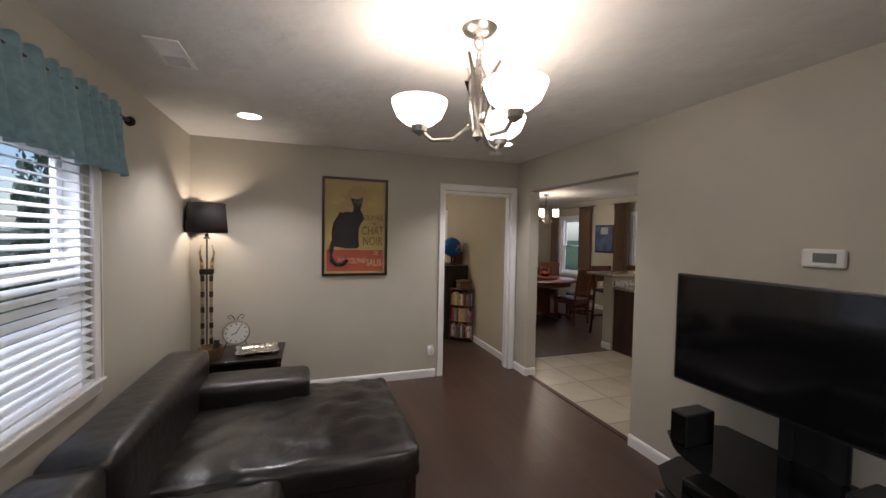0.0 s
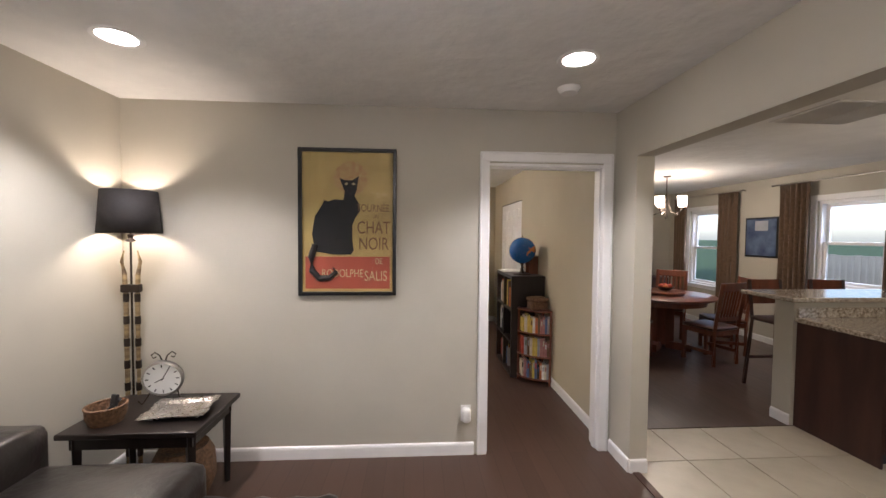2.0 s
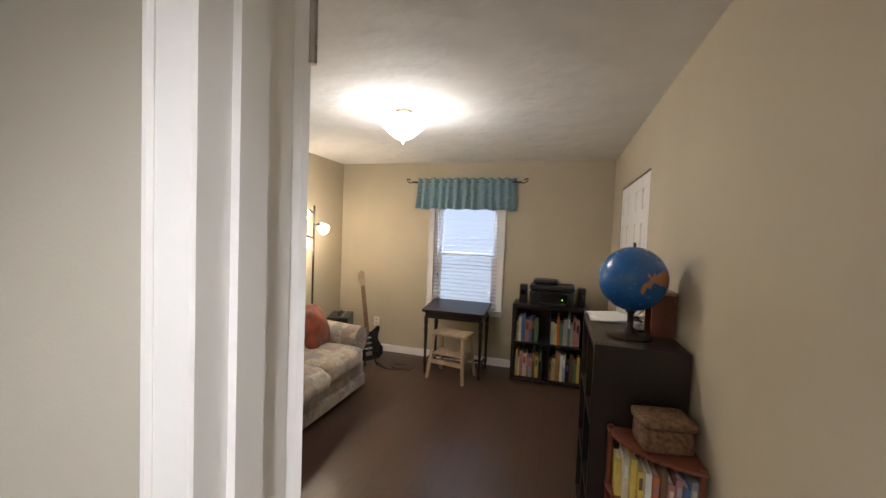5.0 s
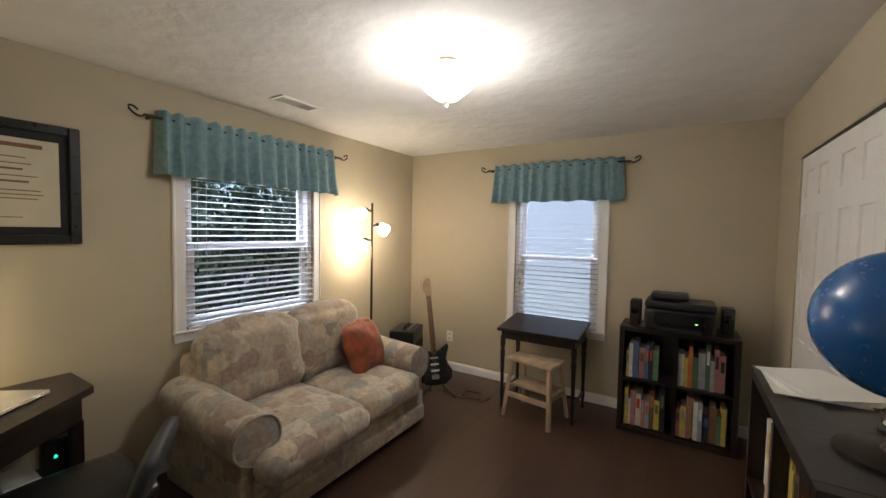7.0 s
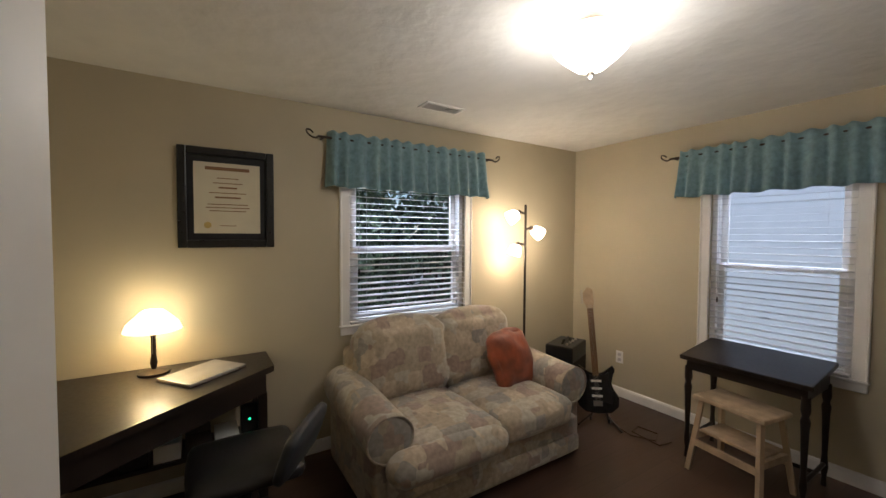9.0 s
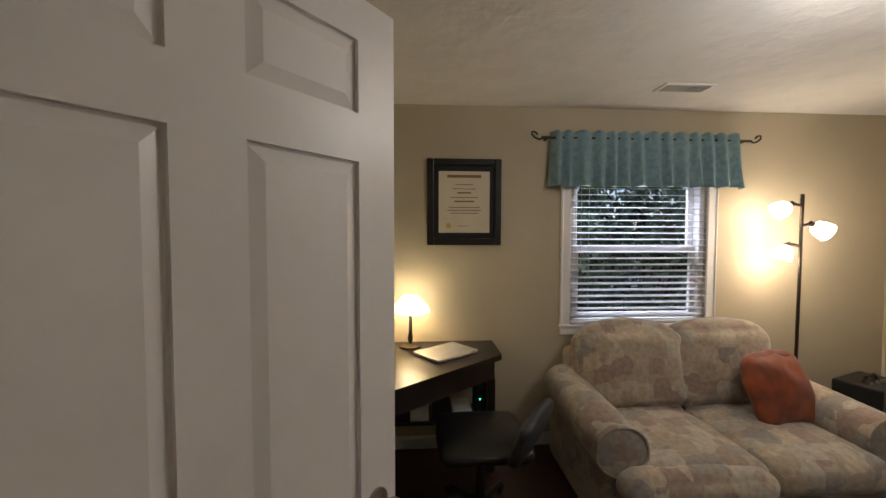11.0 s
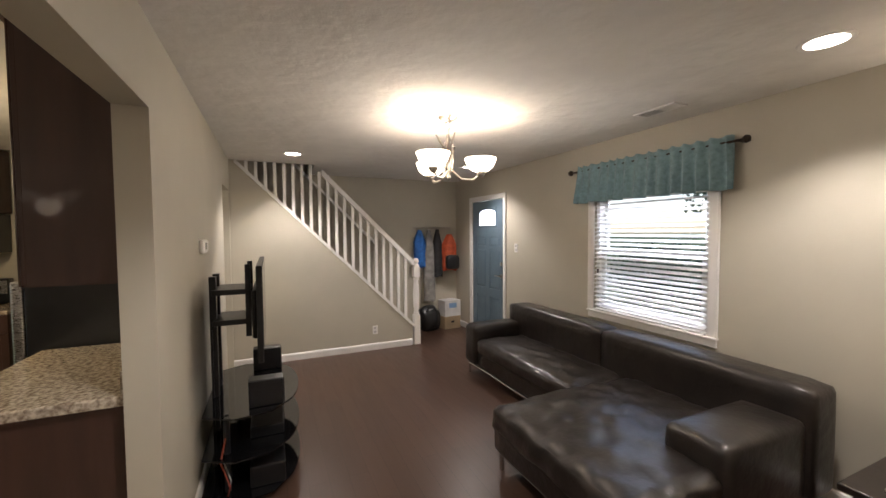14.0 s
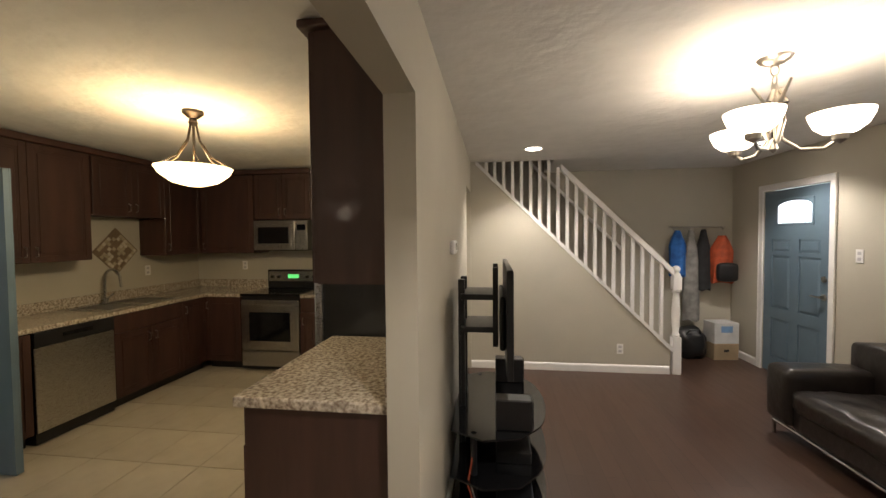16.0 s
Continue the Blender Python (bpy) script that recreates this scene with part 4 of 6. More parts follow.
# ---------- living room: small things ----------
bsk = thing("wicker_basket", pose(0.28, -0.53, 0.54), "small round wicker basket with remote controls on the side table", "basket")
part("body", lathe([(0, 0), (0.075, 0), (0.09, 0.04), (0.092, 0.09), (0.086, 0.092), (0.08, 0.04), (0, 0.012)], 24), WICKER, bsk, smooth=True)
part("rim", tube([(0.09 * math.cos(i * math.pi / 12), 0.09 * math.sin(i * math.pi / 12), 0.09) for i in range(25)], 0.007), WICKER, bsk, smooth=True)
for i, (x, rz, ry) in enumerate(((-0.02, 20, 20), (0.03, 70, -15))):
    rc = thing("remote_control", pose(0.28 + x, -0.53, 0.575, 0, -65 + ry, rz), "black remote control standing in the basket", "remote control")
    part("case", rbox(-0.02, 0.11, -0.022, 0.022, -0.009, 0.009, 0.006), BLACK, rc)
clk = thing("table_clock", pose(0.42, -0.28, 0.54, 0, 0, 12), "round white-faced clock on a scrolled wire stand", "clock")
FACE = mat("white_enamel", (0.8, 0.8, 0.77), 0.4, var=0.02)
c1 = part("case", lathe([(0, -0.02), (0.10, -0.02), (0.112, -0.005), (0.112, 0.012), (0.1, 0.022), (0.098, 0.012), (0, 0.012)], 36), NICKEL, clk, smooth=True)
c1.matrix_basis = pose(0, 0, 0.145, 98, 0, 0)
f1 = part("face", lathe([(0, 0.0135), (0.098, 0.0135)], 36), FACE, clk)
f1.matrix_basis = pose(0, 0, 0.145, 98, 0, 0)
for i in range(12):
    a = radians(30 * i)
    tk = part("hour_mark", rbox(-0.003, 0.003, 0.072, 0.09, 0.0138, 0.0148), INK, clk)
    tk.matrix_basis = pose(0, 0, 0.145, 98, 0, 0) @ pose(0, 0, 0, 0, 0, 30 * i)
for L, a in ((0.045, 115), (0.07, -30)):
    hd = part("clock_hand", rbox(-0.0025, 0.0025, -0.01, L, 0.015, 0.0165), INK, clk)
    hd.matrix_basis = pose(0, 0, 0.145, 98, 0, 0) @ pose(0, 0, 0, 0, 0, a)
for s in (-1, 1):
    part("scroll", tube([(s * 0.01, 0.01, 0.25), (s * 0.02, 0.01, 0.28), (s * 0.045, 0.01, 0.30), (s * 0.065, 0.01, 0.285), (s * 0.055, 0.01, 0.265), (s * 0.04, 0.01, 0.272)], 0.004), BRONZE, clk)
    part("stand_leg", tube([(s * 0.05, 0.03, 0.12), (s * 0.08, 0.0, 0.04), (s * 0.10, -0.03, 0.004), (s * 0.115, -0.04, 0.03)], 0.004), BRONZE, clk)
tray = thing("silver_tray", pose(0.61, -0.43, 0.542, 0, 0, 8), "rectangular silver tray with a scalloped rim on the side table", "tray")
bm = bmesh.new()
out, inn, bot = [], [], []
for i in range(64):
    a = 2 * math.pi * i / 64
    c, s = math.cos(a), math.sin(a)
    k = 1 / max(abs(c) / 0.17, abs(s) / 0.135) * (0.92 + 0.08 * abs(math.sin(2 * a)))
    k2 = k * (1 + 0.03 * math.cos(16 * a))
    out.append(bm.verts.new((c * k2, s * k2, 0.028)))
    inn.append(bm.verts.new((c * k * 0.82, s * k * 0.82, 0.02)))
    bot.append(bm.verts.new((c * k * 0.74, s * k * 0.74, 0.008)))
for i in range(64):
    j = (i + 1) % 64
    bm.faces.new((out[i], out[j], inn[j], inn[i]))
    bm.faces.new((inn[i], inn[j], bot[j], bot[i]))
bm.faces.new(bot)
ob = part("dish", bm, mat("tarnished_silver", (0.55, 0.5, 0.44), 0.28, 0.9, var=0.2, scale=9), tray, smooth=True)
ob.modifiers.new("thick", "SOLIDIFY").thickness = 0.003
for x in (-0.11, 0.11):
    for y in (-0.08, 0.08):
        part("foot", rbox(x - 0.008, x + 0.008, y - 0.008, y + 0.008, -0.002, 0.01), NICKEL, tray)
fb = thing("floor_basket", pose(0.57, -0.34, 0), "large brown wicker basket under the side table", "basket")
part("body", lathe([(0, 0), (0.13, 0), (0.17, 0.1), (0.16, 0.24), (0.13, 0.3), (0.12, 0.29), (0, 0.25)], 24), WICKER, fb, smooth=True)

# coats, bag and carton in the entry
rack = thing("coat_rack", pose(0.45, -5.95, 1.66), "slim metal coat rail on the entry wall", "coat rack")
part("rail", rrod((-0.34, 0.04, 0), (0.34, 0.04, 0), 0.008), NICKEL, rack)
for x in (-0.3, -0.1, 0.1, 0.3):
    part("hook", tube([(x, 0.0, 0.01), (x, 0.05, 0), (x, 0.07, -0.03), (x, 0.06, -0.05)], 0.006), NICKEL, rack)


def garment(name, x, w, z0, z1, d, c, label, cat_):
    th = thing(name, pose(x, -5.93, 0), label, cat_)
    bm = bmesh.new()
    rows, n, nz = [], 24, 12
    for k in range(nz + 1):
        f = k / nz
        row = []
        for i in range(n):
            a = 2 * math.pi * i / n
            ww = w / 2 * (0.3 + 0.7 * min(1, f * 3.2)) * (1 + 0.1 * math.sin(5 * a + 3 * f + x * 40))
            dd = d / 2 * (0.5 + 0.5 * min(1, f * 3)) * (1 + 0.12 * math.sin(4 * a + x * 9))
            row.append(bm.verts.new((ww * math.cos(a), 0.03 + d / 2 + dd * math.sin(a), z1 + (z0 - z1) * f + 0.015 * math.sin(3 * a + x * 20) * f)))
        rows.append(row)
    for a, b in zip(rows, rows[1:]):
        for i in range(n):
            bm.faces.new((a[i], a[(i + 1) % n], b[(i + 1) % n], b[i]))
    bm.faces.new(rows[0][::-1])
    bm.faces.new(rows[-1])
    part("cloth", bm, mat(name + "_cloth", c, 0.8, var=0.25, scale=12, bump=0.3, bscale=40), th, smooth=True)
    return th


garment("jacket", 0.72, 0.2, 1.02, 1.62, 0.14, (0.02, 0.12, 0.4), "bright blue jacket hanging on the coat rail", "jacket")
garment("coat", 0.55, 0.2, 0.45, 1.62, 0.12, (0.22, 0.21, 0.2), "long grey coat hanging on the coat rail", "coat")
garment("coat", 0.40, 0.16, 0.85, 1.63, 0.12, (0.02, 0.02, 0.022), "black coat hanging on the coat rail", "coat")
bp = garment("backpack", 0.2, 0.26, 0.95, 1.55, 0.2, (0.45, 0.08, 0.03), "orange-red school backpack hanging on the coat rail", "backpack")
part("pocket", cushion(-0.11, 0.11, 0.2, 0.3, 0.98, 1.2, 0.01, 0.03, 5), BLACK, bp)
bag = thing("duffel_bag", pose(0.62, -5.72, 0), "black bag slumped on the entry floor", "bag")
part("body", cushion(-0.17, 0.17, -0.14, 0.14, 0, 0.36, 0.03, 0.1, 10, 0.03), BLACK, bag)
part("strap", tube([(-0.1, 0.1, 0.3), (-0.05, 0.15, 0.38), (0.05, 0.14, 0.38), (0.1, 0.1, 0.28)], 0.012), BLACK, bag)
carton = thing("carton", pose(0.24, -5.74, 0, 0, 0, 6), "white and brown cardboard carton on the entry floor", "box")
part("lower_box", rbox(-0.15, 0.15, -0.12, 0.12, 0, 0.2, 0.004), mat("kraft_card", (0.36, 0.27, 0.17), 0.8), carton)
part("upper_box", rbox(-0.16, 0.14, -0.11, 0.11, 0.2, 0.46, 0.004), mat("white_card", (0.6, 0.6, 0.6), 0.7), carton)
part("label_panel", rbox(-0.08, 0.06, 0.11, 0.112, 0.34, 0.42), mat("pale_blue_label", (0.2, 0.35, 0.6), 0.6), carton)
# no cut-out: a black plate paints the shade inside the grip hole
part("grip_hole_shade", rbox(-0.03, 0.03, 0.12, 0.122, 0.1, 0.13), INK, carton)

# ---------- office ----------
DY = OY
love = thing("loveseat", pose(0, 0, 0), "faded beige patchwork two-seat sofa with rolled arms", "sofa")
Y0, Y1 = 1.60, 3.22
part("base", cushion(0.14, 1.00, Y0 + 0.08, Y1 - 0.08, 0.04, 0.28, 0.005, 0.03), PLAID, love)
part("skirt_band", cushion(0.96, 1.025, Y0 + 0.1, Y1 - 0.1, 0.04, 0.16, 0.004, 0.02), PLAID, love)
ym = (Y0 + Y1) / 2
for a, b in ((Y0 + 0.20, ym - 0.004), (ym + 0.004, Y1 - 0.20)):
    part("seat_cushion", cushion(0.36, 1.06, a, b, 0.27, 0.45, 0.035, 0.06, 14, 0.006), PLAID, love)
    bc = part("back_cushion", cushion(-0.13, 0.13, a - 0.03, b + 0.03, 0.0, 0.50, 0.07, 0.08, 14, 0.012), PLAID, love)
    bc.matrix_basis = pose(0.34, 0, 0.42, 0, -13, 0)
part("front_bolster", cushion(0.94, 1.12, Y0 + 0.06, ym - 0.004, 0.27, 0.43, 0.02, 0.075, 10), PLAID, love)
part("back_frame", cushion(0.08, 0.3, Y0 + 0.12, Y1 - 0.12, 0.1, 0.78, 0.01, 0.06), PLAID, love)
for y in (Y0 + 0.10, Y1 - 0.10):
    bm = bmesh.new()
    n = 20
    rings = []
    for k in range(9):
        x = 0.16 + k * 0.10
        rr = 0.135 - 0.012 * (k < 1)
        rings.append([bm.verts.new((x, y + rr * math.cos(2 * math.pi * i / n), 0.53 - 0.006 * k + rr * 0.95 * math.sin(2 * math.pi * i / n))) for i in range(n)])
    for a, b in zip(rings, rings[1:]):
        for i in range(n):
            bm.faces.new((a[i], a[(i + 1) % n], b[(i + 1) % n], b[i]))
    bm.faces.new(rings[0][::-1])
    bm.faces.new(rings[-1])
    part("rolled_arm", bm, PLAID, love, smooth=True)
    part("arm_panel", cushion(0.16, 0.94, y - 0.09, y + 0.09, 0.04, 0.5, 0.0, 0.03), PLAID, love)
    disc = part("arm_front", lathe([(0, 0.012), (0.06, 0.011), (0.115, 0.006), (0.13, 0.0)], 24), PLAID, love, smooth=True)
    disc.matrix_basis = pose(0.958, y, 0.485, 0, 90, 0)
    part("arm_piping", tube([(0.965, y + 0.132 * math.cos(i * math.pi / 12), 0.485 + 0.125 * math.sin(i * math.pi / 12)) for i in range(25)], 0.006, 6), PLAID, love)
pil = thing("throw_pillow", pose(0.60, 2.86, 0.62, 0, 66, 14), "rust-orange crushed velvet throw pillow on the sofa", "pillow")
part("pillow_body", cushion(-0.2, 0.2, -0.21, 0.21, -0.05, 0.05, 0.055, 0.045, 14, 0.02), RUST, pil)

# framed certificate
dip = thing("framed_certificate", pose(0, 1.037, 1.765, 0, 0, 90), "certificate in a wide black frame on the wall", "picture")
bm = bmesh.new()
for a, b, c, d in ((-0.262, -0.215, -0.302, 0.302), (0.215, 0.262, -0.302, 0.302), (-0.215, 0.215, -0.302, -0.255), (-0.215, 0.215, 0.255, 0.302)):
    box(bm, a, b, -0.03, 0, c, d, 0.006, 2)
part("frame", bm, FRAMEBLK, dip)
part("mat_board", rbox(-0.215, 0.215, -0.012, -0.002, -0.255, 0.255), mat("black_mat_board", (0.015, 0.015, 0.017), 0.8), dip)
part("paper", rbox(-0.18, 0.18, -0.014, -0.011, -0.215, 0.215), mat("cream_paper", (0.62, 0.56, 0.42), 0.7, var=0.04), dip)
for z, w, hh in ((0.17, 0.24, 0.02), (0.12, 0.12, 0.005), (0.09, 0.16, 0.005), (0.06, 0.1, 0.01), (0.03, 0.2, 0.005), (0.0, 0.14, 0.01), (-0.04, 0.22, 0.005), (-0.06, 0.24, 0.005), (-0.08, 0.2, 0.005), (-0.17, 0.09, 0.004)):
    part("text_bar", rbox(-w / 2, w / 2, -0.0148, -0.0138, z, z + hh), OCHREINK, dip)
part("seal", lathe([(0, 0), (0.02, 0), (0.02, 0.001), (0, 0.001)], 16), mat("gold_seal", (0.5, 0.36, 0.12), 0.4), dip).matrix_basis = pose(-0.11, -0.0142, -0.165, 90, 0, 0)

# corner desk, desk lamp, laptop, chair
desk = thing("writing_desk", pose(0, 0, 0), "dark espresso corner desk with a shelf", "desk")
part("top", slab([(0.02, 0.14), (1.05, 0.14), (1.05, 0.36), (0.34, 1.24), (0.02, 1.24)], 0.745, 0.78), ESPRESSO, desk)
part("apron", slab([(0.05, 0.17), (1.0, 0.17), (1.0, 0.35), (0.32, 1.20), (0.05, 1.20)], 0.62, 0.745), ESPRESSO, desk)
for x, y in ((0.06, 1.18), (0.30, 1.18), (0.98, 0.19), (0.98, 0.32), (0.06, 0.19)):
    part("leg", rbox(x - 0.025, x + 0.025, y - 0.025, y + 0.025, 0, 0.62, 0.003), ESPRESSO, desk)
part("shelf", rbox(0.06, 0.31, 0.19, 1.18, 0.32, 0.34), ESPRESSO, desk)
for i in range(4):
    pp = thing("paper_stack", pose(0.19, 0.58 + 0.14 * i, 0.34), "thick paper folder lying on the desk shelf", "papers")
    part("folder", rbox(-0.1, 0.1, -0.06, 0.06, 0, 0.06 + 0.03 * (i % 3), 0.002), FACE if i % 2 else BLACK, pp)
rt = thing("router", pose(0.24, 1.12, 0.34), "black router with green lights on the desk shelf", "router")
part("case", rbox(-0.03, 0.03, -0.05, 0.05, 0, 0.2, 0.01), BLACK, rt)
part("indicator", rbox(0.03, 0.032, -0.01, 0.0, 0.12, 0.13), mat("green_led", (0.05, 0.9, 0.3), 0.4, emit=3), rt)
dl = thing("desk_lamp", pose(0.14, 0.66, 0.78), "brass desk lamp with a pleated white shade, lit", "desk lamp")
part("base", lathe([(0, 0), (0.075, 0), (0.075, 0.012), (0.03, 0.025), (0, 0.027)], 28), BRONZE, dl, smooth=True)
part("stem", lathe([(0.01, 0.02), (0.018, 0.06), (0.012, 0.1), (0.012, 0.2), (0.018, 0.22), (0.008, 0.26), (0, 0.3)], 18), BRONZE, dl, smooth=True)
ob = part("shade", lathe([(0.135, 0.24), (0.12, 0.28), (0.06, 0.34), (0.045, 0.35)], 36), mat("lit_cream_shade", (1.0, 0.82, 0.5), 0.7, emit=1.6, var=0.02), dl, smooth=True)
ob.modifiers.new("thick", "SOLIDIFY").thickness = 0.003
ob.visible_shadow = False
part("pull_chain", rrod((0.05, 0, 0.12), (0.05, 0, 0.26), 0.0015, seg=6), NICKEL, dl)
lap = thing("laptop", pose(0.30, 0.89, 0.782, 0, 0, -52), "closed silver laptop on the desk", "laptop")
part("base", rbox(-0.17, 0.17, -0.12, 0.12, 0, 0.01, 0.003), NICKEL, lap)
part("lid", rbox(-0.17, 0.17, -0.12, 0.12, 0.011, 0.018, 0.003), mat("silver_aluminium", (0.6, 0.6, 0.6), 0.35, 0.6), lap)
oc = thing("office_chair", pose(0.72, 1.05, 0), "black office chair pushed to the desk", "chair")
part("seat", cushion(-0.23, 0.23, -0.23, 0.23, 0.42, 0.50, 0.03, 0.035, 10), BLACK, oc)
bk = part("backrest", cushion(-0.21, 0.21, -0.03, 0.03, 0.0, 0.22, 0.02, 0.028, 8), mat("charcoal_mesh", (0.03, 0.033, 0.04), 0.6), oc)
bk.matrix_basis = pose(0.13, 0.2, 0.46, -20, 0, -35)
part("column", rrod((0, 0, 0.09), (0, 0, 0.42), 0.025), BLACK, oc)
for k in range(5):
    a = radians(72 * k)
    part("base_spoke", tube([(0, 0, 0.09), (0.26 * math.cos(a), 0.26 * math.sin(a), 0.055)], [0.025, 0.014]), BLACK, oc)
    part("caster", lathe([(0, -0.012), (0.027, -0.012), (0.027, 0.012), (0, 0.012)], 14), BLACK, oc).matrix_basis = pose(0.26 * math.cos(a), 0.26 * math.sin(a), 0.028, 90, 0, math.degrees(a))

# tree floor lamp
tl = thing("floor_lamp", pose(0.22, 3.36, 0), "dark floor lamp with three lit frosted glass shades", "floor lamp")
part("base", lathe([(0, 0), (0.13, 0), (0.13, 0.012), (0.03, 0.03), (0, 0.03)], 28), BRONZE, tl, smooth=True)
part("pole", rrod((0, 0, 0.02), (0, 0, 1.82), 0.011), BRONZE, tl)
for z, a, tip in ((1.74, 250, 60), (1.60, 75, 60), (1.46, 225, 20)):
    R = pose(0, 0, z, 0, 0, a)
    part("arm", tube([(0, 0, 0), (0.05, 0, 0.015)], 0.01), BRONZE, tl).matrix_basis = R
    part("socket", rrod((0.05, 0, 0.02), (0.085, 0, 0.0), 0.018), BRONZE, tl).matrix_basis = R
    s = part("glass_shade", lathe([(0.02, 0), (0.045, -0.02), (0.058, -0.06), (0.062, -0.1), (0.057, -0.1), (0.04, -0.025), (0.015, -0.005)], 22), GLOWGLASS, tl, "glowing frosted tulip shade", True)
    s.matrix_basis = R @ pose(0.07, 0, 0.005, 0, -tip, 0)
    s.visible_shadow = False

# amplifier, guitar, cable
amp = thing("guitar_amplifier", pose(0.26, 3.88, 0, 0, 0, 20), "small black guitar amplifier in the corner", "amplifier")
part("cabinet", rbox(-0.13, 0.13, -0.2, 0.2, 0, 0.52, 0.012), BLACK, amp)
part("grille", rbox(0.13, 0.134, -0.18, 0.18, 0.03, 0.38), mat("grille_cloth", (0.05, 0.045, 0.04), 0.9, var=0.3, scale=80), amp)
part("carry_strap", tube([(0, -0.1, 0.52), (0, -0.06, 0.55), (0, 0.06, 0.55), (0, 0.1, 0.52)], 0.012), BLACK, amp)
for y in (-0.12, -0.04, 0.04, 0.12):
    part("dial", lathe([(0, 0), (0.014, 0), (0.011, 0.018), (0, 0.02)], 12), NICKEL, amp).matrix_basis = pose(0.05, y, 0.52)
gt = thing("electric_guitar", pose(0.80, 3.66, 0.02, -9, -6, 35), "black electric guitar with a maple neck on a stand", "guitar")
half = [(0.0, 0.0), (0.10, 0.01), (0.155, 0.06), (0.165, 0.13), (0.13, 0.19), (0.115, 0.24), (0.13, 0.30), (0.15, 0.35), (0.135, 0.385), (0.10, 0.36), (0.06, 0.33), (0.03, 0.32)]
out = half + [(-x, y) for x, y in half[:0:-1]]
b = part("body", slab(out, -0.02, 0.02), mat("gloss_black_lacquer", (0.008, 0.008, 0.009), 0.12, var=0), gt)
b.matrix_basis = XZ @ pose(0, 0.06, 0)
pg2 = part("pickguard", slab([(0.02, 0.10), (0.11, 0.08), (0.12, 0.16), (0.09, 0.24), (0.11, 0.33), (0.03, 0.31), (-0.05, 0.31), (-0.06, 0.2)], 0.02, 0.023), BLACK, gt)
pg2.matrix_basis = XZ @ pose(0, 0.06, 0)
for z in (0.20, 0.26, 0.32):
    part("pickup", rbox(-0.04, 0.04, -0.032, -0.022, z - 0.009, z + 0.009, 0.003), FACE, gt)
part("bridge", rbox(-0.035, 0.035, -0.03, -0.02, 0.12, 0.16), NICKEL, gt)
part("neck", rbox(-0.024, 0.024, -0.032, -0.012, 0.36, 0.92, 0.005), mat("maple_neck", (0.2, 0.11, 0.05), 0.35), gt)
hs = part("headstock", slab([(-0.024, 0.92), (0.024, 0.92), (0.035, 0.97), (0.03, 1.08), (-0.01, 1.1), (-0.045, 1.05), (-0.05, 0.99)], 0.014, 0.028), PALEWOOD, gt)
hs.matrix_basis = XZ
for k in range(6):
    part("tuning_peg", rrod((-0.05, -0.02, 0.97 + 0.02 * k), (-0.07, -0.02, 0.97 + 0.02 * k), 0.005), NICKEL, gt)
for x in (-0.015, -0.009, -0.003, 0.003, 0.009, 0.015):
    part("string", rrod((x, -0.034, 0.14), (x, -0.034, 0.95), 0.0007, seg=4), NICKEL, gt)
gs = thing("guitar_stand", pose(0.80, 3.66, 0, 0, 0, 35), "black tubular guitar stand", "stand")
for s in (-1, 1):
    part("stand_tube", tube([(s * 0.16, -0.14, 0.02), (s * 0.06, 0.0, 0.07), (0, 0.10, 0.35)], 0.009), BLACK, gs)
    part("cradle", tube([(s * 0.06, 0.0, 0.06), (s * 0.07, -0.07, 0.05), (s * 0.07, -0.08, 0.08)], 0.009), BLACK, gs)
part("stand_tube", tube([(0, 0.10, 0.35), (0, 0.2, 0.02)], 0.009), BLACK, gs)
gc = thing("instrument_cable", pose(1.06, 3.78, 0), "loose brown instrument cable coiled on the floor", "cable")
part("wire", tube([(-0.2, -0.05, 0.006), (0, -0.1, 0.006), (0.15, -0.02, 0.006), (0.1, 0.1, 0.006), (-0.05, 0.08, 0.006), (-0.02, -0.05, 0.014), (0.2, -0.06, 0.006), (0.22, 0.06, 0.006)], 0.005), mat("brown_cable", (0.06, 0.035, 0.02), 0.5), gc)

# drawing table and stool
dt = thing("drawing_table", pose(1.735, OY - 0.34, 0), "small dark wooden drawing table with turned legs at the window", "table")
tp = part("top", rbox(-0.35, 0.35, -0.25, 0.22, -0.015, 0.015, 0.005), ESPRESSO, dt)
tp.matrix_basis = pose(0, 0, 0.735, 7, 0, 0)
part("apron", rbox(-0.32, 0.32, -0.21, 0.19, 0.62, 0.69), ESPRESSO, dt)
for x in (-0.31, 0.31):
    for y in (-0.2, 0.18):
        part("leg", lathe([(0.016, 0), (0.012, 0.06), (0.02, 0.12), (0.014, 0.2), (0.02, 0.45), (0.024, 0.5), (0.016, 0.53), (0.024, 0.56), (0.022, 0.64)], 14, at=(x, y, 0)), ESPRESSO, dt, smooth=True)
    part("stretcher", rrod((x, -0.2, 0.14), (x, 0.18, 0.14), 0.012), ESPRESSO, dt)
part("stretcher", rrod((-0.31, 0.0, 0.14), (0.31, 0.0, 0.14), 0.012), ESPRESSO, dt)
sl = thing("step_stool", pose(1.74, OY - 0.56, 0, 0, 0, -10), "pale birch wooden step stool in front of the drawing table", "stool")
part("seat", rbox(-0.21, 0.21, -0.14, 0.14, 0.47, 0.50, 0.008), PALEWOOD, sl)
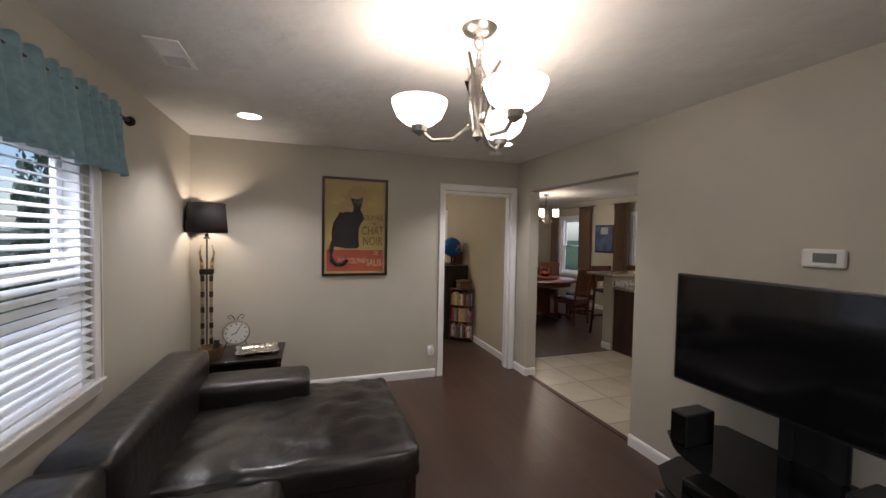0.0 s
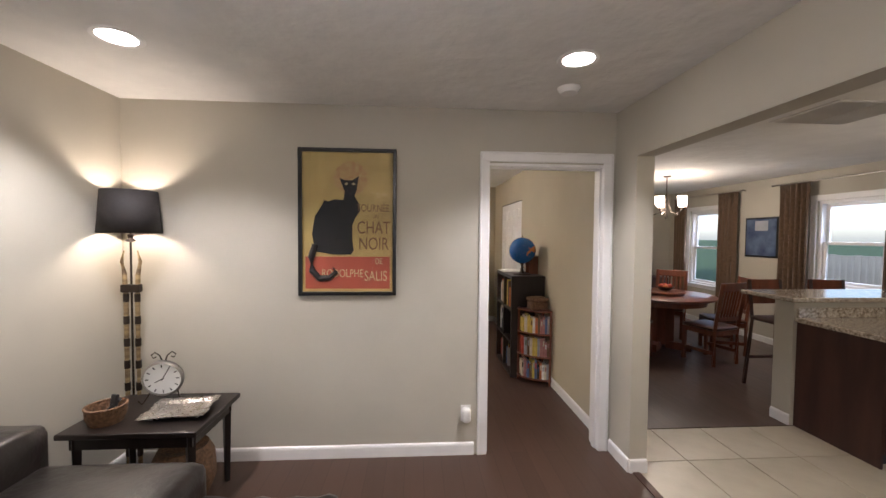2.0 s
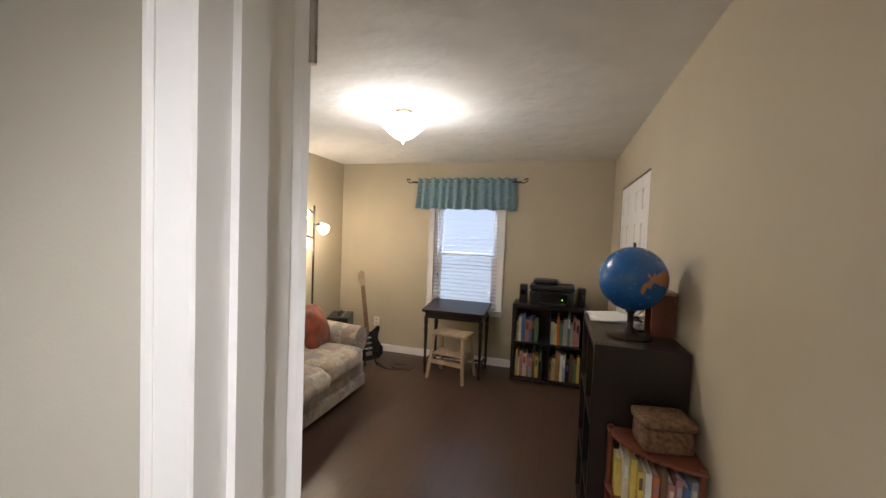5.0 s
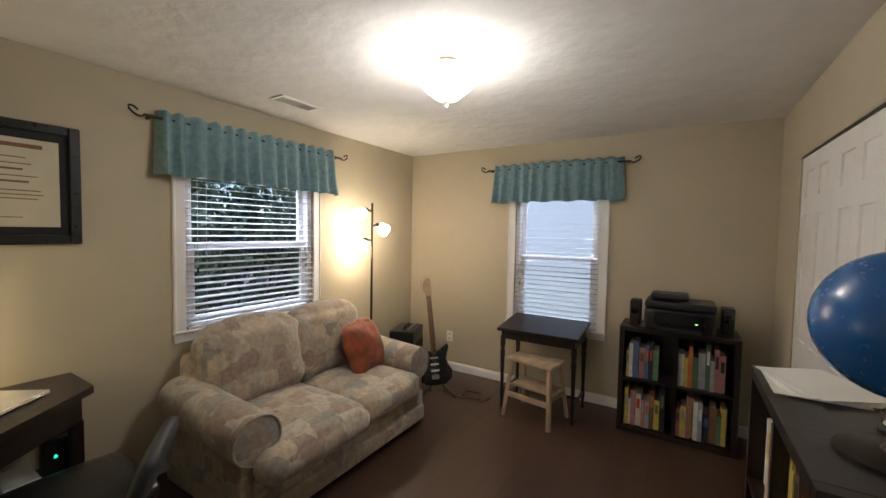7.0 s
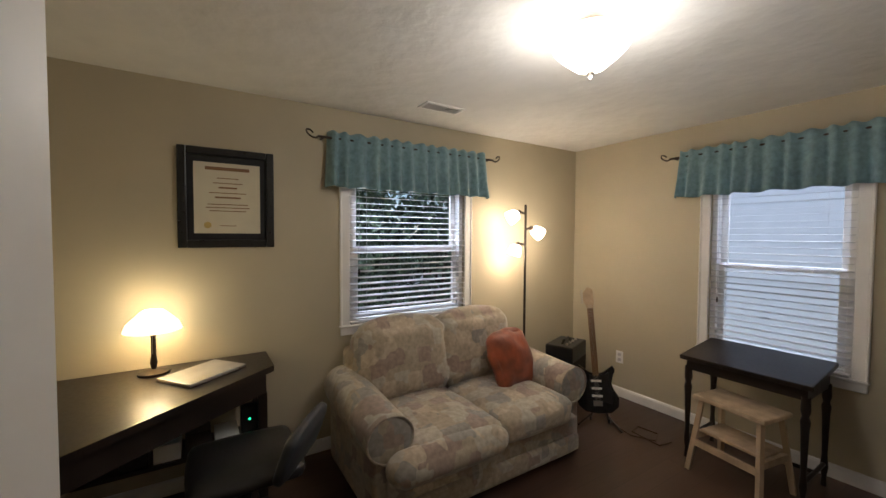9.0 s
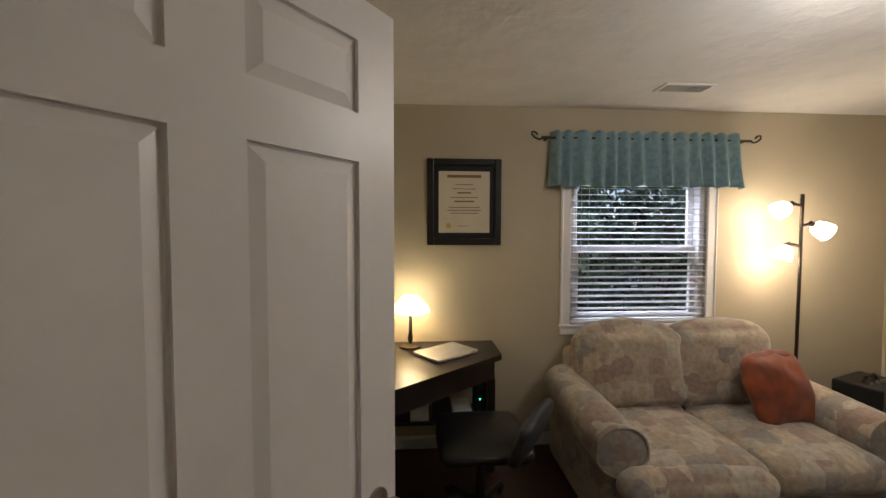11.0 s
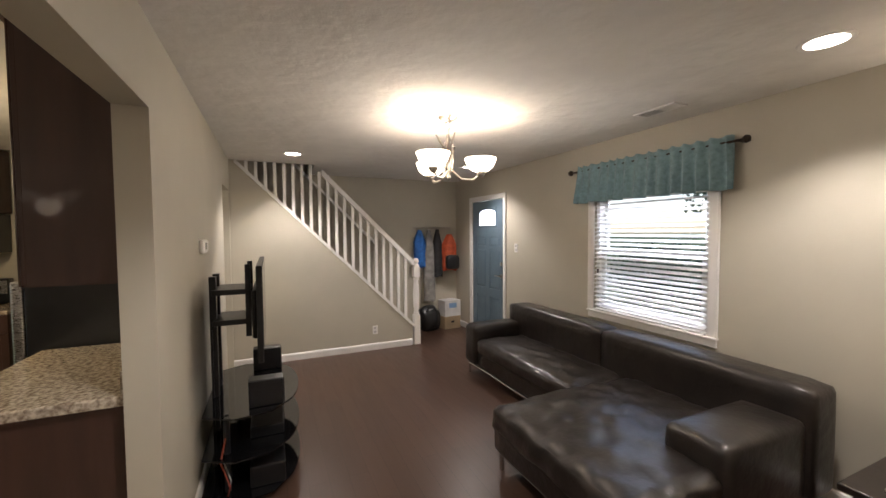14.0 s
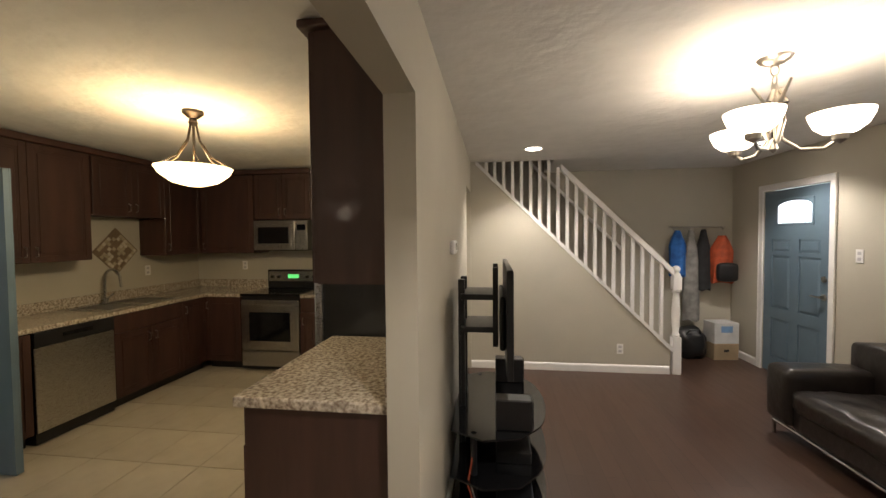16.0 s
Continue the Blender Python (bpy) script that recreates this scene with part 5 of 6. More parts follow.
for x in (-1, 1):
    for y in (-1, 1):
        part("leg", tube([(x * 0.17, y * 0.10, 0.47), (x * 0.21, y * 0.17, 0.0)], 0.02, 4), PALEWOOD, sl)
    part("rail", rbox(x * 0.19 - 0.012, x * 0.19 + 0.012, -0.14, 0.14, 0.21, 0.25), PALEWOOD, sl)
for y in (-0.145, 0.145):
    part("rail", rbox(-0.19, 0.19, y - 0.01, y + 0.01, 0.17, 0.21), PALEWOOD, sl)
part("lower_step", rbox(-0.18, 0.18, -0.1, 0.12, 0.25, 0.27, 0.005), PALEWOOD, sl)

# bookcases with books
BOOKC = [mat("book_cloth_" + n, c, 0.6, var=0.15, scale=20) for n, c in (("cream", (0.55, 0.5, 0.38)), ("white", (0.65, 0.65, 0.62)), ("red", (0.42, 0.06, 0.035)), ("orange", (0.5, 0.14, 0.04)), ("blue", (0.08, 0.13, 0.26)), ("green", (0.1, 0.17, 0.09)), ("black", (0.02, 0.02, 0.022)), ("brown", (0.14, 0.08, 0.045)), ("yellow", (0.55, 0.42, 0.08)), ("grey", (0.3, 0.31, 0.33)), ("rose", (0.35, 0.16, 0.15)))]
rng = random.Random(7)


def book(m, t, h, d):
    """A book with its spine towards local -y."""
    th = thing("book", m, "upright book with a coloured spine on a shelf", "book", "books on the shelves")
    c = rng.choice(BOOKC)
    bm = bmesh.new()
    box(bm, 0, t, 0, 0.004, 0, h)
    box(bm, 0, 0.003, 0.004, d, 0, h)
    box(bm, t - 0.003, t, 0.004, d, 0, h)
    part("cover", bm, c, th)
    part("page_block", rbox(0.003, t - 0.003, 0.004, d - 0.006, 0.004, h - 0.004), BOOKC[0], th)
    if rng.random() < 0.6 and t > 0.018:
        part("spine_label", rbox(t * 0.2, t * 0.8, -0.0008, 0, h * 0.55, h * 0.85), rng.choice(BOOKC), th)


def shelf_books(m, w, hmax, d, fill=0.95, lo=0.6):
    x = 0.006
    while x < w * fill - 0.03:
        t = rng.uniform(0.016, 0.042)
        if x + t > w - 0.004:
            break
        book(m @ pose(x, rng.uniform(0, 0.03), 0), t, hmax * rng.uniform(lo, 0.93), d * rng.uniform(0.6, 0.75))
        x += t + 0.0015


def bookcase(m, cols, rows, w, h, d, label):
    th = thing("bookcase", m, label, "bookcase")
    k = 0.035
    for x in (0, w - k):
        part("side", rbox(x, x + k, 0, d, 0, h, 0.002), ESPRESSO, th)
    part("top", rbox(k, w - k, 0, d, h - k, h, 0.002), ESPRESSO, th)
    part("bottom", rbox(k, w - k, 0, d, 0, k, 0.002), ESPRESSO, th)
    part("back", rbox(k, w - k, d - 0.01, d - 0.004, k, h - k), ESPRESSO, th)
    cw, rh = (w - 2 * k) / cols, (h - 2 * k) / rows
    for i in range(1, cols):
        part("divider", rbox(k + cw * i - 0.009, k + cw * i + 0.009, 0.002, d - 0.012, k, h - k), ESPRESSO, th)
    for j in range(1, rows):
        part("shelf", rbox(k, w - k, 0.003, d - 0.012, k + rh * j - 0.009, k + rh * j + 0.009), ESPRESSO, th)
    for i in range(cols):
        for j in range(rows):
            yield m @ pose(k + cw * i + 0.01, 0.03, k + rh * j + 0.0095), cw - 0.02, rh - 0.02


for q, (m2, cw, rh) in enumerate(bookcase(pose(2.36, OY - 0.40, 0), 2, 2, 0.78, 0.84, 0.33, "black-brown two-by-two bookcase filled with books")):
    shelf_books(m2, cw, rh, 0.28, (0.9, 0.75, 0.95, 0.95)[q], 0.55)
for q, (m2, cw, rh) in enumerate(bookcase(pose(2.98, 2.24, 0, 0, 0, -90), 2, 3, 0.78, 1.12, 0.37, "tall black-brown cube bookcase against the wall, half full")):
    if q in (1, 2, 3, 5, 0):
        shelf_books(m2, cw, rh, 0.3, 0.55 if q != 0 else 0.8, 0.6)

# printer
pr = thing("printer", pose(2.76, OY - 0.24, 0.84), "black multifunction printer on the bookcase", "printer")
part("body", rbox(-0.23, 0.23, -0.17, 0.15, 0, 0.16, 0.02), BLACK, pr)
part("scanner_lid", rbox(-0.23, 0.23, -0.16, 0.15, 0.165, 0.22, 0.015), BLACK, pr)
part("feeder", rbox(-0.20, 0.06, -0.08, 0.13, 0.22, 0.27, 0.02), BLACK, pr)
part("control_panel", rbox(-0.16, 0.16, -0.20, -0.165, 0.06, 0.15, 0.006), BLACKGLASS, pr)
part("paper_tray", rbox(-0.14, 0.14, -0.24, -0.17, 0.015, 0.045, 0.004), BLACK, pr)
part("ready_light", rbox(0.1, 0.115, -0.2025, -0.2, 0.08, 0.086), mat("green_led", (0.4, 0.9, 0.1), 0.4, emit=2), pr)
for x in (-0.31, 0.31):
    sp = thing("loudspeaker", pose(2.76 + x * 0.98, OY - 0.24, 0.84), "small black desktop loudspeaker beside the printer", "loudspeaker")
    part("case", rbox(-0.04, 0.04, -0.06, 0.06, 0, 0.2, 0.01), BLACK, sp)
    part("cone", lathe([(0, 0.004), (0.028, 0), (0.03, 0.004)], 18), BLACKGLASS, sp).matrix_basis = pose(0, -0.061, 0.12, 90, 0, 0)

# globe and things on the tall bookcase
GX, GY = 3.15, 1.67
OCEAN = mat("globe_blue", (0.015, 0.11, 0.36), 0.25, var=0.1, scale=5, coat=0.3)
nt = OCEAN.node_tree
gco = nt.nodes.new("ShaderNodeTexCoord")
gn = nt.nodes.new("ShaderNodeTexNoise")
gn.inputs["Scale"].default_value, gn.inputs["Detail"].default_value = 6.5, 5
gr = nt.nodes.new("ShaderNodeMapRange")
gr.inputs[1].default_value, gr.inputs[2].default_value = 0.585, 0.595
gm = nt.nodes.new("ShaderNodeMix")
gm.data_type = "RGBA"
gm.inputs[7].default_value = (0.42, 0.2, 0.09, 1)
nt.links.new(gco.outputs["Object"], gn.inputs["Vector"])
nt.links.new(gn.outputs[0], gr.inputs[0])
nt.links.new(gr.outputs[0], gm.inputs[0])
nt.links.new(nt.nodes["Principled BSDF"].inputs["Base Color"].links[0].from_socket, gm.inputs[6])
nt.links.new(gm.outputs[2], nt.nodes["Principled BSDF"].inputs["Base Color"])
gl = thing("globe", pose(GX, GY, 1.12), "blue desk globe with tan continents on a dark stand", "globe")
part("foot", lathe([(0, 0), (0.10, 0), (0.10, 0.008), (0.03, 0.02), (0.014, 0.05), (0.014, 0.11), (0.03, 0.13), (0, 0.135)], 30), BRONZE, gl, smooth=True)
bm = bmesh.new()
bmesh.ops.create_uvsphere(bm, u_segments=40, v_segments=24, radius=0.15)
part("sphere", bm, OCEAN, gl, "blue globe ball with tan continents", True).matrix_basis = pose(0, 0, 0.275, 20, 0, 0)
part("axis_pin", rrod((0.0, 0.0, 0.42), (0, 0, 0.445), 0.006), BRONZE, gl)
pp = thing("paper_stack", pose(3.10, 2.10, 1.12), "loose white papers on the tall bookcase", "papers")
for i in range(4):
    part("sheet", rbox(-0.1, 0.1, -0.13, 0.13, 0.004 * i, 0.004 * i + 0.003), FACE, pp).matrix_basis = pose(0.01 * i, 0, 0, 0, 0, 9 * i)
for i in range(3):
    book(pose(3.28, 1.98 - 0.035 * i, 1.12, 0, 0, -90), 0.03, 0.2, 0.1)
wb = thing("wooden_box", pose(3.29, 1.80, 1.12), "brown wooden shadow box with an hourglass in front", "box")
part("back_board", rbox(0.055, 0.065, -0.075, 0.075, 0, 0.2), WICKER, wb)
part("lid", rbox(-0.05, 0.065, -0.085, 0.085, 0.2, 0.215, 0.003), PALEWOOD, wb)
for y in (-0.07, 0.07):
    part("side", rbox(-0.04, 0.055, y - 0.005, y + 0.005, 0, 0.2), CHERRY, wb)
hg = thing("hourglass", pose(3.20, 1.82, 1.12), "small black-framed sand hourglass", "hourglass")
part("glass_bulb", lathe([(0.004, 0.01), (0.032, 0.02), (0.034, 0.05), (0.006, 0.075), (0.034, 0.1), (0.032, 0.13), (0.004, 0.14)], 20), GLASS, hg, smooth=True)
part("sand", lathe([(0, 0.012), (0.028, 0.02), (0.02, 0.04), (0, 0.045)], 16), FACE, hg)
for z in (0, 0.142):
    part("end_cap", lathe([(0, 0), (0.04, 0), (0.04, 0.01), (0, 0.01)], 20, at=(0, 0, z)), BLACK, hg)
# corner shelf
cs = thing("corner_shelf", pose(3.345, 1.45, 0), "brown quarter-round corner shelf full of cases and books", "shelf")
for z in (0.06, 0.30, 0.54, 0.78):
    q = [(0, 0)] + [(-0.30 * math.cos(radians(a)), -0.26 * math.sin(radians(a))) for a in range(0, 91, 10)]
    part("quarter_tier", slab(q, z - 0.012, z), CHERRY, cs)
part("post", rrod((-0.285, -0.012, 0), (-0.285, -0.012, 0.79), 0.012), CHERRY, cs)
part("post", rrod((-0.012, -0.245, 0), (-0.012, -0.245, 0.79), 0.012), CHERRY, cs)
part("post", rrod((-0.02, -0.02, 0), (-0.02, -0.02, 0.79), 0.012), CHERRY, cs)
for z in (0.06, 0.30, 0.54):
    for i in range(11):
        x = -0.27 + i * 0.023
        y = -0.24 * math.sqrt(max(0, 1 - (x / 0.30) ** 2)) + 0.008
        book(pose(3.345 + x, 1.45 + y, z), 0.021, rng.uniform(0.15, 0.2), min(0.12, -y - 0.004) if -y > 0.03 else 0.02)
bx = thing("wicker_box", pose(3.23, 1.34, 0.78, 0, 0, 10), "small woven brown lidded basket on the corner shelf", "basket")
part("body", cushion(-0.09, 0.09, -0.07, 0.07, 0, 0.09, 0.004, 0.015, 5), WICKER, bx)
part("lid", cushion(-0.098, 0.098, -0.078, 0.078, 0.09, 0.13, 0.01, 0.015, 5), WICKER, bx)

# office ceiling fixture
cf = thing("ceiling_light", pose(1.71, 2.26, H), "semi-flush ceiling light with a lit frosted bell shade", "ceiling light")
part("canopy", lathe([(0, -0.05), (0.05, -0.05), (0.065, -0.03), (0.065, 0), (0, 0)], 28), NICKEL, cf, smooth=True)
sh = part("glass_shade", lathe([(0.05, -0.05), (0.13, -0.06), (0.165, -0.085), (0.15, -0.12), (0.11, -0.16), (0.06, -0.20), (0.02, -0.215), (0, -0.215)], 36), GLOWGLASS, cf, "glowing frosted bell shade", True)
sh.visible_shadow = False
part("finial", lathe([(0, -0.245), (0.012, -0.235), (0.016, -0.22), (0.008, -0.21), (0, -0.21)], 14), NICKEL, cf, smooth=True)

# ---------- kitchen ----------
FY, FX = -4.66, 6.54        # cabinet fronts


def pull(parent, m):
    part("handle", tube([(0, 0, -0.04), (0, -0.025, -0.035), (0, -0.025, 0.035), (0, 0, 0.04)], 0.005), NICKEL, parent, smooth=True).matrix_basis = m


def cab_door(parent, x0, x1, z0, z1, knob_x, knob_z):
    bm = rbox(x0 + 0.003, x1 - 0.003, -0.018, 0, z0 + 0.003, z1 - 0.003, 0.002, 1)
    w = 0.055
    for a, b, c, d in ((x0 + 0.003, x0 + w, z0 + 0.003, z1 - 0.003), (x1 - w, x1 - 0.003, z0 + 0.003, z1 - 0.003), (x0 + w, x1 - w, z0 + 0.003, z0 + w), (x0 + w, x1 - w, z1 - w, z1 - 0.003)):
        box(bm, a, b, -0.026, -0.018, c, d, 0.002, 1)
    if x1 - x0 > 0.2 and z1 - z0 > 0.25:
        box(bm, x0 + w + 0.02, x1 - w - 0.02, -0.024, -0.018, z0 + w + 0.02, z1 - w - 0.02, 0.005, 1)
    d = part("door", bm, CABINET, parent)
    pull(d, pose(knob_x, -0.026, knob_z))


def cabinet(m, w, z0, z1, depth, doors, drawer=False, label="dark cherry kitchen cabinet with panelled doors", upper=False):
    """Local x along the front, y into the cabinet."""
    th = thing("kitchen_cabinet", m, label, "cabinet", "kitchen cabinets")
    part("body", rbox(0, w, 0, depth, z0, z1), CABINET, th)
    zt = z1
    if drawer:
        zt = z1 - 0.17
        d = part("drawer_front", rbox(0.003, w - 0.003, -0.02, 0, zt + 0.003, z1 - 0.004, 0.004), CABINET, th)
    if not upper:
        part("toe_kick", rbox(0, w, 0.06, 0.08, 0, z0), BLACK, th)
    for i in range(doors):
        a, b = w * i / doors, w * (i + 1) / doors
        kx = b - 0.04 if (i % 2 == 0 and doors > 1) else a + 0.04
        cab_door(th, a, b, z0, zt, kx, (z0 + 0.09) if upper else (zt - 0.1))
    return th


RS = lambda y: pose(FX, y, 0, 0, 0, -90)       # along the rear wall, front towards -x; local x runs to -y
RU = lambda y: pose(6.83, y, 0, 0, 0, -90)
cabinet(RS(-2.56), 0.30, 0.1, 0.87, 0.6, 1)
cabinet(RS(-3.50), 0.78, 0.1, 0.87, 0.6, 2, True, "dark cherry sink base cabinet with two doors")
cabinet(RS(-4.28), 0.38, 0.1, 0.87, 0.6, 1)
cabinet(pose(6.07, FY, 0) @ pose(0, 0, 0, 0, 0, 180) @ pose(-0.46, 0, 0), 0.46, 0.1, 0.87, 0.62, 1)
cabinet(pose(5.32, FY, 0, 0, 0, 180), 0.22, 0.1, 0.87, 0.62, 1, True)
cabinet(RU(-2.60), 0.98, 1.38, 2.36, 0.31, 2, upper=True)
cabinet(RU(-3.60), 0.80, 1.80, 2.36, 0.31, 2, upper=True)
cabinet(RU(-4.40), 0.56, 1.38, 2.36, 0.31, 1, upper=True)
cabinet(pose(6.80, -4.97, 0, 0, 0, 180), 0.72, 1.38, 2.36, 0.31, 1, upper=True)
cabinet(pose(6.06, -4.97, 0, 0, 0, 180), 0.74, 1.80, 2.36, 0.31, 2, upper=True)
crown = bmesh.new()
box(crown, 6.78, 7.14, -4.92, -2.60, 2.362, 2.42, 0.01)
box(crown, 5.32, 6.78, -5.29, -4.92, 2.362, 2.42, 0.01)
struct("trim_crown", crown, CABINET, "dark cherry crown moulding over the cabinets", "trim")
# worktops
for nm, boxes in (("worktop", ((6.51, 7.145, -5.29, -2.56), (6.07, 6.51, -5.29, -4.63))), ("worktop", ((5.10, 5.318, -5.29, -4.63),))):
    th = thing(nm, pose(0, 0, 0), "speckled beige granite-look worktop with a backsplash lip", "worktop")
    bm = bmesh.new()
    for x0, x1, y0, y1 in boxes:
        box(bm, x0, x1, y0, y1, 0.872, 0.91, 0.006, 2)
    part("slab", bm, GRANITE, th)
    bm = bmesh.new()
    if x1 < 6:
        box(bm, 5.10, 5.318, -5.30, -5.28, 0.911, 1.01)
    else:
        box(bm, 7.125, 7.147, -5.28, -2.56, 0.911, 1.01)
        box(bm, 6.07, 7.12, -5.30, -5.278, 0.911, 1.01)
    part("backsplash_lip", bm, GRANITE, th)
# dishwasher
dw = thing("dishwasher", pose(FX - 0.01, -2.87, 0, 0, 0, -90), "stainless steel dishwasher with a black control strip", "dishwasher")
part("door_panel", rbox(0.005, 0.625, -0.02, 0.0, 0.1, 0.75, 0.008), STEEL, dw)
part("control_strip", rbox(0.005, 0.625, -0.024, 0.0, 0.755, 0.868, 0.006), BLACK, dw)
part("grip", rbox(0.2, 0.43, -0.03, -0.024, 0.80, 0.83, 0.004), BLACKGLASS, dw)
part("housing", rbox(0.008, 0.622, 0.001, 0.58, 0.01, 0.868), BLACK, dw)
# sink and tap
sk = thing("kitchen_sink", pose(6.80, -3.90, 0.91), "double-bowl stainless steel kitchen sink", "sink")
bm = bmesh.new()
for y in (-0.19, 0.19):
    for a, b, c, d in ((-0.22, -0.20, y - 0.18, y + 0.18), (0.20, 0.22, y - 0.18, y + 0.18), (-0.20, 0.20, y - 0.18, y - 0.165), (-0.20, 0.20, y + 0.165, y + 0.18)):
        box(bm, a, b, c, d, 0.0005, 0.012, 0.003, 1)
part("rim", bm, STEEL, sk)
# flat plates; the shade inside the bowls is put into a darker steel colour
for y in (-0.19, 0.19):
    part("bowl", rbox(-0.2, 0.2, y - 0.165, y + 0.165, 0.001, 0.003), mat("painted_shade_steel", (0.16, 0.155, 0.15), 0.3, 0.9), sk)
tap = thing("kitchen_tap", pose(7.05, -3.90, 0.91), "brushed steel gooseneck kitchen tap", "tap")
part("spout", tube([(0, 0, 0), (0, 0, 0.25)] + [(-0.09 + 0.09 * math.cos(radians(a)), 0, 0.25 + 0.1 * math.sin(radians(a))) for a in range(20, 181, 20)] + [(-0.19, 0, 0.17)], 0.013), STEEL, tap, smooth=True)
part("base", lathe([(0, 0), (0.03, 0), (0.026, 0.05), (0.016, 0.06), (0, 0.06)], 18), STEEL, tap, smooth=True)
part("lever", tube([(0, -0.02, 0.05), (0, -0.09, 0.09)], 0.008), STEEL, tap)
# mosaic diamond
mo = thing("mosaic_tile_panel", pose(EX, -4.12, 1.44, 45, 0, 0), "diamond mosaic tile panel above the sink", "tile panel")
MOS = [mat("mosaic_" + n, c, 0.35) for n, c in (("sand", (0.42, 0.36, 0.25)), ("brown", (0.2, 0.14, 0.09)), ("cream", (0.55, 0.5, 0.4)))]
part("frame", rbox(-0.006, 0, -0.18, 0.18, -0.18, 0.18), MOS[1], mo)
for i in range(9):
    for j in range(9):
        part("tile", rbox(-0.011, -0.006, -0.168 + i * 0.0375, -0.135 + i * 0.0375, -0.168 + j * 0.0375, -0.135 + j * 0.0375), rng.choice(MOS), mo)
for y, z in ((-4.5, 1.2),):
    outlet(pose(EX, y, z, 0, 0, -90))
outlet(pose(6.45, -5.3, 1.2, 0, 0, 180))
# range
rg = thing("cooking_range", pose(6.055, FY + 0.02, 0, 0, 0, 180), "stainless steel electric range with a black glass top", "range")
part("housing", rbox(0.0, 0.73, 0.01, 0.62, 0.02, 0.89), BLACK, rg)
part("storage_drawer", rbox(0.006, 0.724, -0.02, 0.01, 0.06, 0.24, 0.006), STEEL, rg)
od = part("oven_door", rbox(0.006, 0.724, -0.025, 0.01, 0.25, 0.84, 0.008), STEEL, rg)
part("oven_window", rbox(0.11, 0.62, -0.028, -0.024, 0.36, 0.70, 0.004), BLACKGLASS, od)
part("oven_handle", tube([(0.05, -0.025, 0.79), (0.06, -0.06, 0.79), (0.67, -0.06, 0.79), (0.68, -0.025, 0.79)], 0.012), STEEL, od, smooth=True)
part("cooktop", rbox(-0.002, 0.732, -0.03, 0.62, 0.89, 0.915, 0.006), BLACKGLASS, rg)
bg = part("backguard", rbox(0, 0.73, 0.55, 0.62, 0.915, 1.15, 0.01), BLACK, rg)
part("control_panel", rbox(0.02, 0.71, 0.54, 0.55, 1.0, 1.13, 0.004), STEEL, bg)
for x in (0.08, 0.17, 0.56, 0.65):
    part("knob", lathe([(0, 0), (0.022, 0), (0.018, 0.025), (0, 0.027)], 16), BLACK, bg).matrix_basis = pose(x, 0.54, 1.06, 90, 0, 0)
part("clock_display", rbox(0.29, 0.44, 0.538, 0.54, 1.04, 1.09), mat("green_digits", (0.1, 0.6, 0.15), 0.3, emit=0.8, var=0.4, scale=60), bg)
# microwave
mw = thing("microwave_oven", pose(6.04, -4.90, 0, 0, 0, 180), "stainless steel over-range microwave oven", "microwave")
part("housing", rbox(0, 0.70, 0, 0.39, 1.41, 1.79), BLACK, mw)
md = part("door", rbox(0.0, 0.54, -0.02, 0, 1.42, 1.78, 0.006), STEEL, mw)
part("window", rbox(0.06, 0.46, -0.023, -0.019, 1.5, 1.70, 0.004), BLACKGLASS, md)
part("handle", tube([(0.51, -0.02, 1.46), (0.51, -0.05, 1.48), (0.51, -0.05, 1.72), (0.51, -0.02, 1.74)], 0.01), STEEL, md)
part("keypad", rbox(0.55, 0.70, -0.02, 0, 1.42, 1.78, 0.006), STEEL, mw)
part("display", rbox(0.57, 0.68, -0.022, -0.019, 1.66, 1.73), BLACKGLASS, mw)
# short counter by the opening with tall upper cabinet and refrigerator
cabinet(pose(4.10, -2.82, 0, 0, 0, 90), 0.94, 0.1, 0.88, 0.60, 2, True, "dark cherry base cabinet beside the opening")
part("end_panel", rbox(3.49, 4.10, -1.882, -1.87, 0.0, 0.88), CABINET, thing("cabinet_end_panel", pose(0, 0, 0), "plain dark cherry end panel of the base cabinet", "cabinet panel"))
wt = thing("worktop", pose(0, 0, 0), "speckled granite-look worktop on the short cabinet run", "worktop")
part("slab", rbox(3.485, 4.14, -2.82, -1.84, 0.885, 0.93, 0.008), GRANITE, wt)
part("backsplash_lip", rbox(3.485, 3.505, -2.82, -1.845, 0.931, 1.03, 0.003), GRANITE, wt)
cabinet(pose(3.80, -2.82, 0, 0, 0, 90), 0.90, 1.38, 2.40, 0.31, 2, False, "tall dark cherry wall cabinet beside the opening", True)
part("crown", rbox(3.482, 3.86, -2.83, -1.89, 2.402, 2.436, 0.008), CABINET, thing("crown_moulding", pose(0, 0, 0), "dark cherry crown on the wall cabinet", "moulding"))
fr = thing("refrigerator", pose(4.22, -3.72, 0, 0, 0, 90), "black refrigerator with a steel-edged door", "refrigerator")
part("cabinet", rbox(0, 0.86, 0.0, 0.70, 0.02, 1.32, 0.008), BLACK, fr)
part("door", rbox(0, 0.86, -0.06, -0.004, 0.05, 1.32, 0.012), STEEL, fr)
# kitchen bowl pendant
kp = thing("pendant_light", pose(5.12, -2.85, H), "bronze pendant with a lit amber glass bowl", "pendant")
part("canopy", lathe([(0, -0.05), (0.03, -0.05), (0.065, -0.02), (0.065, 0), (0, 0)], 24), BRONZE, kp, smooth=True)
part("hub", lathe([(0.02, -0.10), (0.03, -0.08), (0.02, -0.05)], 16), BRONZE, kp, smooth=True)
